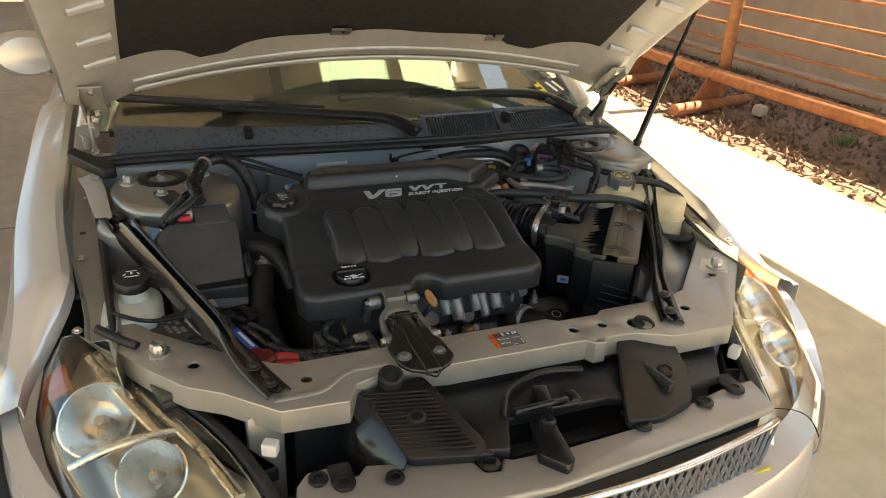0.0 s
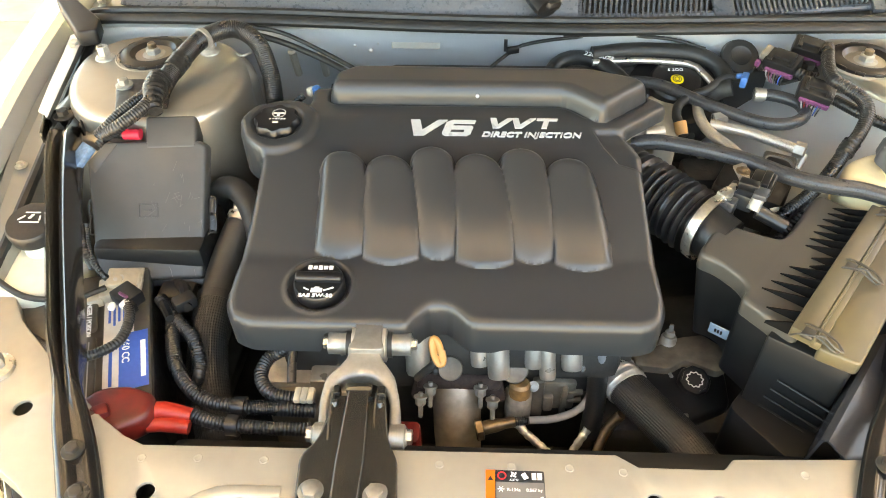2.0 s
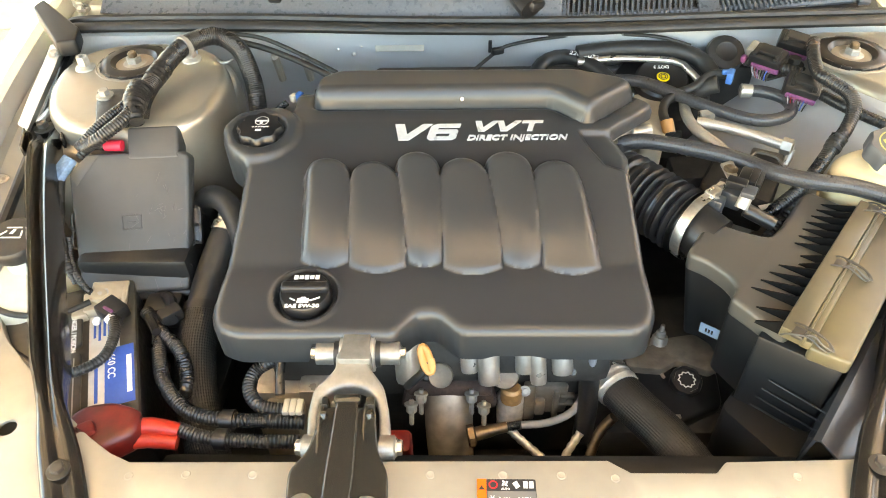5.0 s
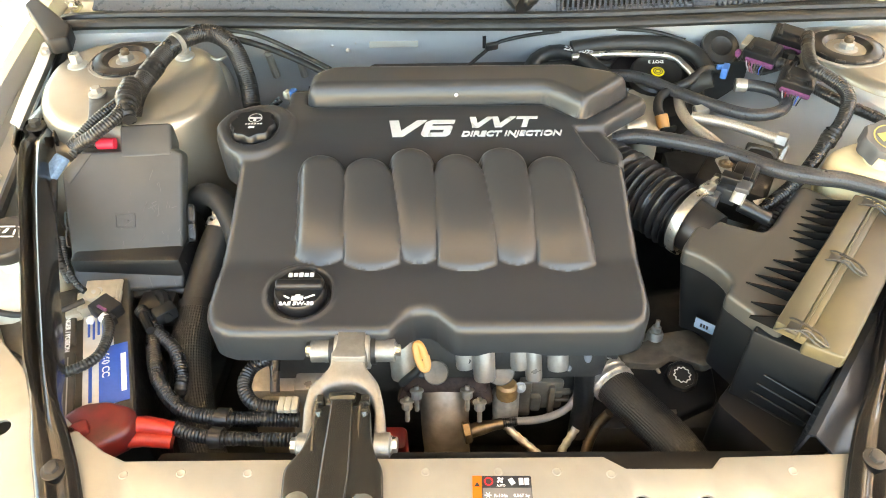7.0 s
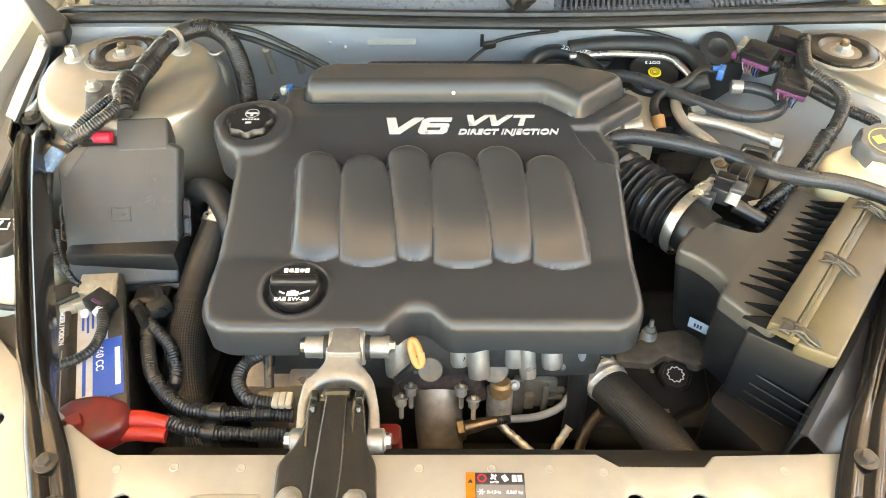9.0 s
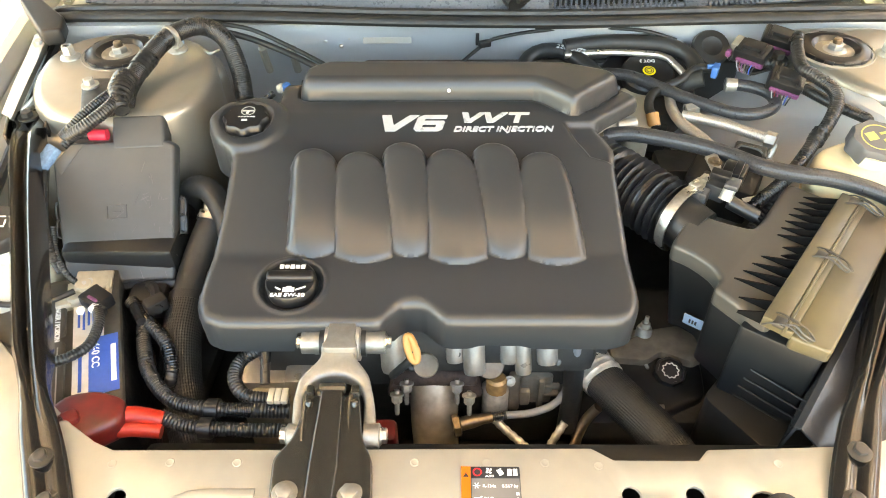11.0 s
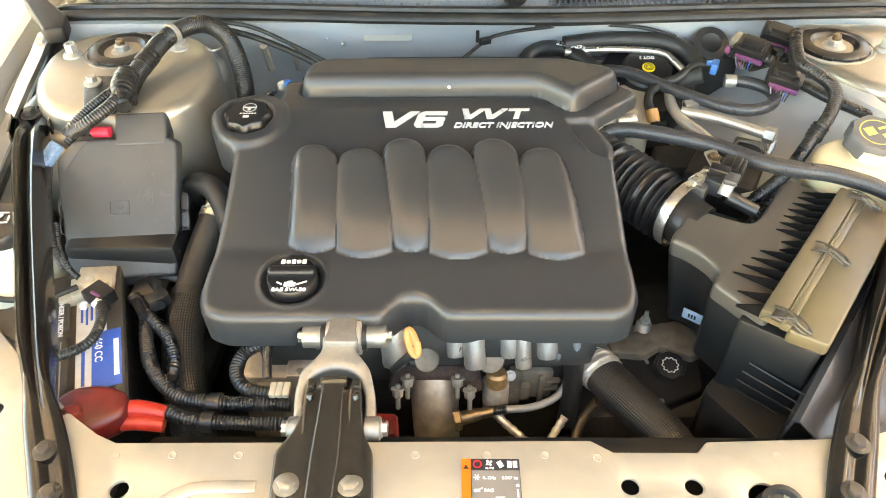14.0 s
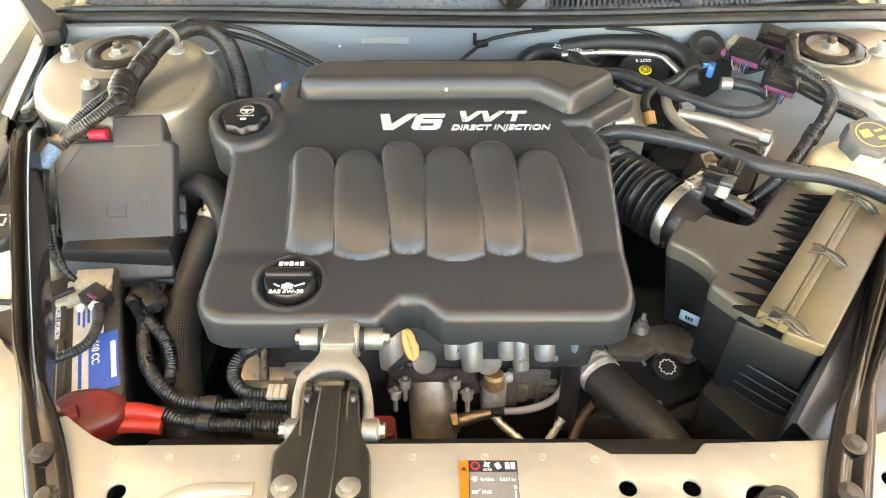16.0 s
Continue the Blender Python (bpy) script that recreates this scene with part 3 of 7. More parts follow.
# Paler than the aprons beside it: the sky's sheen is in the paint.
part("apron_slope", thicken(loft([[(0.560 - 0.35 * (0.025 * j - 0.06) + dx, 0.54 + 0.025 * j, z + 0.003 * math.sin(j * 1.7 + dx * 60)) for dx, z in ((0.02, 0.908), (0.0, 0.902), (-0.02, 0.868), (-0.045, 0.826), (-0.09, 0.792), (-0.14, 0.768), (-0.19, 0.70))] for j in range(12)]), 0.002), LITPAINT, car, "dimpled silver inner apron")

# radiator support
support_poly = [(-0.675, 0.225), (-0.62, 0.14), (-0.565, 0.075), (-0.51, 0.04), (-0.43, -0.035), (-0.32, -0.042), (-0.297, 0.0),
                (-0.225, 0.02), (-0.13, 0.006), (0.13, 0.004), (0.15, 0.004), (0.158, -0.012), (0.182, -0.012), (0.19, 0.003), (0.25, 0.0), (0.325, -0.034), (0.462, -0.032), (0.735, 0.26), (0.728, 0.36), (0.70, 0.365),
                (0.455, 0.118), (0.40, 0.10), (0.232, 0.095), (0.22, 0.082), (0.132, 0.082), (0.11, 0.096),
                (-0.395, 0.092), (-0.42, 0.103), (-0.452, 0.124), (-0.51, 0.172), (-0.61, 0.265), (-0.665, 0.345), (-0.695, 0.34)]
holes = [(-0.374, 0.038, 0.0095), (0.143, 0.043, 0.009), (0.207, 0.043, 0.009), (-0.547, 0.134, 0.010), (0.411, 0.052, 0.010), (0.57, 0.16, 0.008), (0.275, 0.030, 0.017), (0.170, -0.004, 0.004)]
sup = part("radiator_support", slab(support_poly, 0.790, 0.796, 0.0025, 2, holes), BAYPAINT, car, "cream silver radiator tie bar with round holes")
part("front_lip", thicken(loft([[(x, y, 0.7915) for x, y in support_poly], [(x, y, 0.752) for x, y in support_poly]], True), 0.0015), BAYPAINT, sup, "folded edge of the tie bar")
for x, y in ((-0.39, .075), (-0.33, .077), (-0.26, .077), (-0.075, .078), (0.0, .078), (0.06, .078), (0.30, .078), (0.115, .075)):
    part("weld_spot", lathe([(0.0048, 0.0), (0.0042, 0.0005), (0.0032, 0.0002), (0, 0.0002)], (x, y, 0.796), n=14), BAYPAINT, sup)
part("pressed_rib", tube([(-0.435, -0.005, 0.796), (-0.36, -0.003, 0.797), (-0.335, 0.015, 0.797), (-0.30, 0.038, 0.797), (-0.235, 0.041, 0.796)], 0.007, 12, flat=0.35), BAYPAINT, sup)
for s in (-1, 1):
    part("bolt", bolt((s * 0.602, 0.186, 0.796), r=0.013, h=0.022), STEEL, sup)
for x in (-0.45, 0.45):
    part("support_leg", box((x, 0.02, 0.6), (0.06, 0.04, 0.33), 0.008), BAYPAINT, sup)
part("paper_label", slab([(0.555, 0.185), (0.60, 0.235), (0.655, 0.21), (0.61, 0.155)], 0.7962, 0.7966, 0), PAPER, sup, "faded grey paper label")

# radiator core and fan shroud below
part("radiator", box((0, 0.06, 0.5), (0.80, 0.05, 0.50), 0.004), DEEP, car)
part("fan_shroud", join(box((0, 0.115, 0.50), (0.78, 0.05, 0.48), 0.01)), PLASTIC, car)
# Added dark filler, keeps the bright floor from showing through the bay.
part("dark_gap_filler", box((0, 0.46, 0.48), (1.36, 0.80, 0.02), 0.004), DEEP, car)

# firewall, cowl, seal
fw = part("firewall", thicken(loft([[(-0.70 + 1.40 * i / 20, 0.835 + d, z) for i in range(21)] for z, d in ((0.45, 0.03), (0.80, 0.02), (0.86, -0.005), (0.90, -0.022), (0.925, -0.02), (0.937, 0.02))]), 0.002), LITPAINT, car, "silver painted bulkhead panel")
part("recess_panel", box((0.13, 0.80, 0.80), (0.64, 0.02, 0.135), 0.01), DEEP, fw, "black bulkhead insulation")
placed = part("bulkhead_label", slab([(-0.187, 0), (-0.105, 0), (-0.105, 0.016), (-0.187, 0.016)], 0, 0.0006, 0), BAYPAINT, fw)
placed.matrix_basis = pose(0, 0.811, 0.893, 74, 0, 0)
for x, z in ((-0.36, 0.89), (-0.31, 0.88), (-0.25, 0.895), (-0.225, 0.885), (-0.21, 0.90)):
    part("spot", lathe([(0.008 if x < -.3 else 0.004, 0), (0.006 if x < -.3 else 0.003, 0.004), (0, 0.006)], (x, 0.818, z), (0, -1, 0.3), n=12), STEEL, fw)
for x in (-0.36, -0.31):
    part("bead", tube([(x, 0.812, 0.885), (x, 0.835, 0.83)], 0.007, 8), BAYPAINT, fw)
part("hood_seal", tube([(-0.72, 0.835, 0.925), (-0.66, 0.822, 0.938), (-0.40, 0.806, 0.944), (-0.12, 0.783, 0.946), (0.15, 0.776, 0.946), (0.42, 0.795, 0.942), (0.67, 0.815, 0.935), (0.72, 0.82, 0.925)], 0.011, 10, flat=0.8), RUBBER, car, "black rubber hood seal")
part("seal_lip", tube([(-0.72, 0.85, 0.93), (-0.66, 0.838, 0.945), (-0.40, 0.821, 0.952), (-0.12, 0.798, 0.954), (0.15, 0.791, 0.954), (0.42, 0.810, 0.950), (0.67, 0.832, 0.942), (0.72, 0.84, 0.93)], 0.007, 8), RUBBER, car)


def cowl_y(x):
    return 0.796 + 0.075 * (x / 0.7) ** 2


cowl_rows = []
for k in range(9):
    u = k / 8
    cowl_rows.append([(x, cowl_y(x) + u * (0.040 + 0.06 * (x / 0.7) ** 2), 0.942 + 0.050 * ss(-0.2, 1, u)) for x in [-0.66 + i * 0.78 / 16 for i in range(17)]])
cowl = part("cowl_panel", thicken(loft(cowl_rows), 0.003), COWLP, car, "dark grey plastic cowl panel")
part("cowl_base", thicken(loft([[(x, cowl_y(x) + u * 0.11, 0.925 + 0.05 * u) for x in [0.10 + i * 0.56 / 12 for i in range(13)]] for u in (0, 0.5, 1)]), 0.003), DEEP, cowl)
for i in range(24):
    x = 0.135 + i * 0.0088
    part("vent_slat", box((x, cowl_y(x) + 0.045, 0.966), (0.0042, 0.085, 0.006), 0.001, (27, 0, -8)), COWLP, cowl)
for i in range(26):
    x = 0.385 + i * 0.0088
    part("vent_slat", box((x, cowl_y(x) + 0.040, 0.964), (0.0042, 0.075 - i * 0.0012, 0.006), 0.001, (27, 0, 4)), COWLP, cowl)
for x, w in ((0.124, 0.010), (0.362, 0.034), (0.625, 0.02)):
    part("vent_frame", box((x, cowl_y(x) + 0.045, 0.967), (w, 0.10, 0.010), 0.002, (27, 0, 0)), COWLP, cowl)
part("vent_rim", tube([(0.115, cowl_y(.12) + 0.088, 0.988), (0.36, cowl_y(.36) + 0.088, 0.988), (0.50, cowl_y(.5) + 0.083, 0.986), (0.64, cowl_y(.64) + 0.06, 0.97)], 0.007, 8), COWLP, cowl)
part("vent_rim", tube([(0.115, cowl_y(.12) + 0.018, 0.948), (0.36, cowl_y(.36) + 0.018, 0.948), (0.64, cowl_y(.64) + 0.018, 0.944)], 0.006, 8), COWLP, cowl)
for x in (-0.349, 0.365):
    part("cowl_tab", box((x, cowl_y(x) + 0.030, 0.985), (0.022, 0.03, 0.024), 0.004, (25, 0, 0)), PLASTIC, cowl)

# windscreen, wipers, cabin
def glass_pt(u, v):
    x = (u - 0.5) * (1.40 - 0.25 * v)
    return (x, 0.865 + 0.17 * (2 * u - 1) ** 2 + 0.82 * v, 0.985 + 0.42 * v - 0.03 * (2 * u - 1) ** 2)


ws = part("windshield", thicken(loft([[glass_pt(i / 16, j / 8) for i in range(17)] for j in range(9)]), 0.005), WGLASS, car, "tinted windshield glass")
ws.visible_shadow = False
part("dashboard", thicken(loft([[(x, 0.93 + 0.16 * (x / 0.7) ** 2 + 0.5 * u, 0.945 - 0.02 * u * u) for x in (-0.68, -0.4, 0, 0.4, 0.68)] for u in (0, 0.5, 1)]), 0.02), PLASTIC, car)
for x in (-0.36, 0.36):
    part("seat", join(box((x, 1.95, 0.75), (0.48, 0.14, 0.6), 0.05, (-12, 0, 0)), box((x, 2.05, 1.14), (0.26, 0.10, 0.17), 0.04, (-10, 0, 0))), SEAT, car)
part("roof_panel", thicken(loft([[(x, 1.72 + 1.1 * u, 1.405 + 0.05 * math.sin(u * 3.1) - 0.06 * (x / 0.58) ** 2) for x in (-0.58, -0.4, -0.2, 0, 0.2, 0.4, 0.58)] for u in (0, 0.2, 0.4, 0.6, 0.8, 1)]), 0.02), PAINT, car)
for s in (-1, 1):
    part("pillar", tube([(s * 0.725, 1.02, 0.96), (s * 0.66, 1.35, 1.20), (s * 0.585, 1.73, 1.40)], 0.028, 10), PAINT, car)
    part("front_door", thicken(loft([[(s * x, y, z) for x, z in ((0.80, 0.98), (0.86, 0.93), (0.91, 0.75), (0.915, 0.45), (0.86, 0.28))] for y in (1.41, 1.9, 2.5)]), 0.01), PAINT, car)
    part("side_glass", thicken(loft([[(s * (0.79 - 0.2 * v), 1.25 + 0.3 * v + u * 1.0, 0.98 + 0.42 * v) for u in (0, 0.5, 1)] for v in (0.0, 0.5, 0.98)]), 0.004), WGLASS, car)
    mir = part("side_mirror", lathe([(0.0, -0.045), (0.05, -0.04), (0.075, -0.01), (0.074, 0.02), (0.06, 0.05), (0.0, 0.06)], (0, 0, 0), n=24), PAINT, car, "silver door mirror")
    mir.matrix_basis = pose(s * 0.885, 1.43, 1.085, 90, 0, s * -12) @ Matrix.Diagonal((1.25, 0.86, 1.0, 1))
    part("mirror_arm", tube([(s * 0.80, 1.46, 1.03), (s * 0.86, 1.45, 1.06)], 0.025, 10), PLASTIC, car)
part("rear_body", box((0, 3.4, 0.66), (1.78, 1.9, 0.70), 0.12, seg=4), PAINT, car)

for pts, piv in (([(-0.63, 1.05, 1.022), (-0.40, 0.975, 1.018), (-0.14, 0.89, 1.010), (0.015, 0.838, 1.003)], (0.068, 0.772, 0.982)),
                 ([(-0.06, 0.955, 1.015), (0.12, 0.985, 1.02), (0.35, 0.99, 1.02), (0.53, 0.965, 1.012)], (0.60, 0.85, 0.985))):
    wp = thing("windshield_wiper", piv, "black wiper arm with a frameless rubber blade", "wiper", "wipers on the windshield")
    part("arm", tube(pts[1:] + [piv], 0.016, 10, flat=0.8, rfun=lambda u: 0.7 + 0.6 * u), PLASTIC, wp)
    part("pivot_cover", box(((pts[-1][0] + piv[0]) / 2 + .01, (pts[-1][1] + piv[1]) / 2, 0.996), (0.028, 0.095, 0.018), 0.007, (12, 0, 38 if piv[0] < .3 else 50)), PLASTIC, wp)
    off = Vector((0.0, 0.022, 0.004))
    part("blade", tube([tuple(Vector(p) + off) for p in ([(pts[0][0] - .02, pts[0][1] + .02, pts[0][2])] + pts[1:3])], 0.011, 8), RUBBER, wp)
    for k in range(4):
        u = Vector(pts[0]).lerp(Vector(pts[2]), 0.12 + 0.2 * k) + Vector((0, 0.03, 0.008))
        part("blade_clip", box(tuple(u), (0.03, 0.006, 0.01), 0.002, (0, 0, -12)), PLASTIC, wp)

stk = part("windshield_sticker", move(box((0, 0, 0), (0.13, 0.075, 0.001), 0), pose(0.625, 1.066, 1.010, 27, 0, 20)), LBLK, car, "black sticker with yellow and white bars")
part("yellow_bar", move(join(box((-0.045, 0.015, 0.001), (0.025, 0.014, 0.001), 0), box((-0.045, -0.012, 0.001), (0.025, 0.014, 0.001), 0), box((-0.036, 0.0, 0.001), (0.008, 0.06, 0.001), 0)), pose(0.625, 1.066, 1.010, 27, 0, 20)), YELLOW, stk)
part("white_bar", move(join(box((0.005, 0.0, 0.001), (0.012, 0.05, 0.001), 0, (0, 0, 15)), box((0.035, 0.0, 0.001), (0.012, 0.05, 0.001), 0, (0, 0, 15))), pose(0.625, 1.066, 1.010, 27, 0, 20)), WHITE, stk)

# hood, open
HY, HZ, HA = 0.945, 1.088, 38.0
HM = pose(0, HY, HZ, -HA, 0, 0)


def hood_z(x, v):
    return 0.105 - 0.14 * (x / 0.77) ** 2 - 0.035 * (v / 1.12) ** 2


hood = part("hood", thicken(loft([[((0.755 - 0.12 * ss(0.75, 1.0, j / 12)) * (i / 8 - 1), -(1.12 * j / 12) + (0.06 if j == 0 else 0) * (1 - (i / 8 - 1) ** 2), hood_z(0.77 * (i / 8 - 1), 1.12 * j / 12)) for i in range(17)] for j in range(13)]), 0.002), PAINT, car, "raised silver hood")
hood.matrix_basis = HM
inner_rows = []
for j in range(15):
    v = 1.10 * j / 14
    row = []
    for i in range(25):
        x = 0.745 * (i / 12 - 1) * (1 - 0.15 * ss(0.75, 1.0, j / 14))
        deep = ss(0.0, 0.05, v) * (1 - ss(0.08, 0.14, v)) + ss(0.95, 1.0, v) + ss(0.60, 0.64, abs(x)) * (1 - ss(0.68, 0.72, abs(x)))
        bow = 0.055 * (1 - (x / 0.745) ** 2) * (1 - ss(0.0, 0.25, v))
        row.append((x, -v + bow, hood_z(x, v) - 0.012 - 0.028 * min(1.0, deep)))
    inner_rows.append(row)
hi = part("inner_panel", thicken(loft(inner_rows), 0.002), GREYPAINT, hood, "grey inner hood frame")
hi.matrix_parent_inverse = Matrix()
ins_poly = []
for i in range(49):
    x = -0.62 + 1.24 * i / 48
    ins_poly.append((x, -(0.115 + 0.05 * ss(0.33, 0.60, abs(x)) - 0.058 * math.exp(-((abs(x) - 0.42) / 0.055) ** 2) + 0.006 * math.cos(x * 22.0))))
ins_poly += [(0.58, -0.95), (0.3, -1.0), (-0.3, -1.0), (-0.58, -0.95)]
ins = part("insulation", slab(ins_poly, -0.030, -0.014, 0.006, 3, lift=lambda x, y: hood_z(x, -y) + 0.004 * noise.noise((x * 7, y * 7, 1))), INSUL, hood, "black fibre hood insulation pad")
ins.matrix_parent_inverse = Matrix()
for v, z in ((0.030, -0.034), (0.082, -0.040)):
    xs = [-0.60 + 0.1 * q for q in range(13)]
    r = part("rear_bead", tube([(x, -v + 0.055 * (1 - (x / 0.745) ** 2) * (1 - ss(0.0, 0.25, v)), hood_z(x, v) + z) for x in xs], 0.010, 10, flat=0.6), GREYPAINT, hood)
    r.matrix_parent_inverse = Matrix()
for s in (-1, 1):
    for v in (0.20, 0.30, 0.43, 0.58, 0.74):
        r = part("pressed_rib", tube([(s * x, -v, hood_z(x, v) - 0.040) for x in (0.625, 0.655, 0.690)], 0.012, 10, flat=0.7), GREYPAINT, hood)
        r.matrix_parent_inverse = Matrix()
    r = part("side_bead", tube([(s * (0.700 - 0.03 * ss(0.7, 1.0, v)), -v, hood_z(0.70, v) - 0.026) for v in (0.12, 0.3, 0.5, 0.7, 0.9)], 0.008, 10), GREYPAINT, hood)
    r.matrix_parent_inverse = Matrix()
for x in (-0.105, 0.31):
    c = part("insulation_clip", box((x, -0.150, 0.056 - 0.20 * max(0, x - 0.1) * 0.6), (0.05, 0.028, 0.004), 0.001), STEEL, hood)
    c.matrix_parent_inverse = Matrix()
for s in (-1, 1):
    hg = part("hood_hinge", join(box((s * 0.690, 0.86, 1.075), (0.05, 0.155, 0.004), 0.001, (-HA, 0, 0)),
                                 box((s * 0.714, 0.862, 1.068), (0.004, 0.15, 0.03), 0.001, (-HA, 0, 0)),
                                 box((s * 0.705, 0.885, 0.985), (0.006, 0.035, 0.13), 0.001, (14, 0, 0)),
                                 box((s * 0.695, 0.90, 0.925), (0.045, 0.07, 0.005), 0.001)), BAYPAINT, car, "steel hood hinge")
    for p in ((s * 0.688, 0.815, 1.113), (s * 0.688, 0.895, 1.041), (s * 0.700, 0.885, 0.95), (s * 0.700, 0.87, 1.02)):
        part("bolt", bolt(p, (0, -0.67, -0.74), 0.008, 0.012), STEEL, hg)
part("hinge_cover", slab(rounded([(-0.764, 0.848), (-0.75, 0.866), (-0.668, 0.795), (-0.656, 0.75), (-0.685, 0.741)], 0.006), 0.925, 0.952, 0.005, 3, lift=lambda x, y: 0.02 * ss(0.80, 0.88, y)), DIMPLASTIC, car, "black plastic hinge cover")
rail = part("fender_rail", thicken(loft([[(-0.747, 0.825, 0.905), (-0.729, 0.749, 0.905), (-0.716, 0.667, 0.9), (-0.702, 0.593, 0.895)], [(-0.714, 0.792, 0.925), (-0.698, 0.716, 0.922), (-0.687, 0.64, 0.915), (-0.678, 0.569, 0.905)], [(-0.7, 0.79, 0.928), (-0.683, 0.704, 0.924), (-0.675, 0.633, 0.917), (-0.668, 0.561, 0.907)], [(-0.721, 0.835, 0.9), (-0.707, 0.752, 0.895), (-0.696, 0.67, 0.89), (-0.683, 0.587, 0.885)]]), 0.0015), DIMPAINT, car, "silver folded fender rail")
for p in ((-0.701, 0.777, 0.93), (-0.701, 0.752, 0.925)):
    part("rail_bolt", bolt(p, (0.2, -0.3, 1), 0.006, 0.008), NUTM, rail)
prop = thing("hood_prop_strut", (0.775, 0.775, 0.905), "thin black gas strut propping up the hood", "strut")
part("cylinder", tube([(0.775, 0.775, 0.905), (0.786, 0.695, 1.155)], 0.010, 12, step=0.2), GLOSS, prop)
part("rod", tube([(0.786, 0.695, 1.155), (0.79, 0.632, 1.33), (0.775, 0.58, 1.46)], 0.0055, 10, step=0.2), GLOSS, prop)
part("ball_end", lathe([(0.0, -0.014), (0.013, -0.008), (0.014, 0.006), (0.0, 0.014)], (0.775, 0.775, 0.905)), PLASTIC, prop)
part("hinge_link", tube([(0.70, 0.93, 0.95), (0.71, 0.83, 1.07)], 0.006, 8), PLASTIC, hood).matrix_parent_inverse = HM.inverted()

# ---- front end ----
bump_rows = []
for k in range(33):
    a = -1 + 2 * k / 32
    x = 0.880 * math.sin(a * math.pi / 2)
    y = -0.32 + 0.62 * (1 - math.cos(a * math.pi / 2)) ** 1.2
    nx, ny = 0.3 * a, -1 + abs(a) * 0.6
    top = 0.60 + 0.085 * ss(0.62, 1.0, abs(a))
    bump_rows.append([(x - nx * 0.10, y - ny * 0.10, top + 0.03), (x - nx * 0.02, y - ny * 0.02, top + 0.012), (x, y, top - 0.03), (x + nx * 0.01, y + ny * 0.01, 0.48), (x, y, 0.34), (x - nx * 0.06, y - ny * 0.06, 0.22)])
part("front_bumper", thicken(loft(bump_rows), 0.003), PAINT, car, "silver painted front bumper")
# upper fascia lip with push pins
fascia = [(-0.425, -0.125), (-0.405, -0.10), (-0.37, -0.098), (-0.36, -0.125), (-0.33, -0.13), (-0.315, -0.112), (-0.15, -0.150), (-0.14, -0.185), (-0.115, -0.19), (-0.10, -0.165),
          (-0.085, -0.172), (0.02, -0.175), (0.19, -0.165), (0.20, -0.135), (0.25, -0.15), (0.39, -0.118), (0.455, -0.115), (0.44, -0.196), (0.30, -0.216), (0.108, -0.238), (-0.05, -0.252), (-0.3, -0.238), (-0.44, -0.195)]
fl = part("fascia_lip", slab(fascia, 0.704, 0.722, 0.005, 3), BAYPAINT, car, "silver upper fascia lip")
for x, y in ((-0.127, -0.168), (0.166, -0.163), (-0.356, -0.140), (0.400, -0.128)):
    part("pin_tab", slab(rounded([(x - 0.018, y + 0.04), (x - 0.018, y - 0.010), (x - 0.008, y - 0.022), (x + 0.008, y - 0.022), (x + 0.018, y - 0.010), (x + 0.018, y + 0.04)], 0.006), 0.7225, 0.7265, 0.001), PLASTIC, fl, "black plastic tab")
for x, y in ((-0.392, -0.124), (-0.356, -0.145), (-0.28, -0.158), (-0.127, -0.175), (0.166, -0.17), (0.314, -0.151), (0.396, -0.134)):
    part("push_pin", lathe([(0.016, 0), (0.015, 0.004), (0.009, 0.006), (0.008, 0.003), (0, 0.003)], (x, y, 0.725), n=18), PLASTIC, fl, "black push pin")
# grille
gr = part("grille", tube([(-0.46, -0.180, 0.66), (-0.42, -0.212, 0.695), (-0.2, -0.256, 0.70), (0.0, -0.268, 0.70), (0.2, -0.256, 0.70), (0.42, -0.212, 0.695), (0.46, -0.180, 0.66), (0.43, -0.215, 0.57), (0.2, -0.256, 0.555), (0, -0.268, 0.555), (-0.2, -0.256, 0.555), (-0.43, -0.215, 0.57), (-0.46, -0.180, 0.66)], 0.007, 10), CHROME, car, "chrome grille surround")
mesh_bm = []
for k in range(46):
    x = -0.44 + 0.88 * k / 45
    for d in (-1, 1):
        x2 = x + d * 0.07
        if abs(x2) < 0.45:
            f = lambda q: -0.262 + 0.045 * (q / 0.43) ** 2
            mesh_bm.append(tube([(x, f(x) + 0.006, 0.69), (x2, f(x2) - 0.012, 0.56)], 0.0035, 5, step=0.1))
part("grille_mesh", join(*mesh_bm), mat("grille_grey", (0.18, 0.17, 0.16), 0.4, 0.5), gr, "grey diamond mesh insert")
part("grille_back", slab([(-0.44, -0.17), (0.44, -0.17), (0.40, -0.20), (0, -0.235), (-0.40, -0.20)], 0.555, 0.69, 0), DEEP, gr)
part("grille_bar", tube([(-0.44, -0.224, 0.590), (-0.2, -0.270, 0.592), (0, -0.282, 0.592), (0.2, -0.270, 0.592), (0.44, -0.224, 0.590)], 0.014, 10, flat=0.8), CHROME, gr)
placed = part("badge", slab([(-0.075, -0.014), (-0.03, -0.014), (-0.025, -0.026), (0.025, -0.026), (0.03, -0.014), (0.075, -0.014), (0.075, 0.014), (0.03, 0.014), (0.025, 0.026), (-0.025, 0.026), (-0.03, 0.014), (-0.075, 0.014)], 0, 0.012, 0.003), mat("badge_gold", (0.7, 0.55, 0.18), 0.3, 0.8), gr)
placed.matrix_basis = pose(0, -0.290, 0.612, 90, 0, 0)
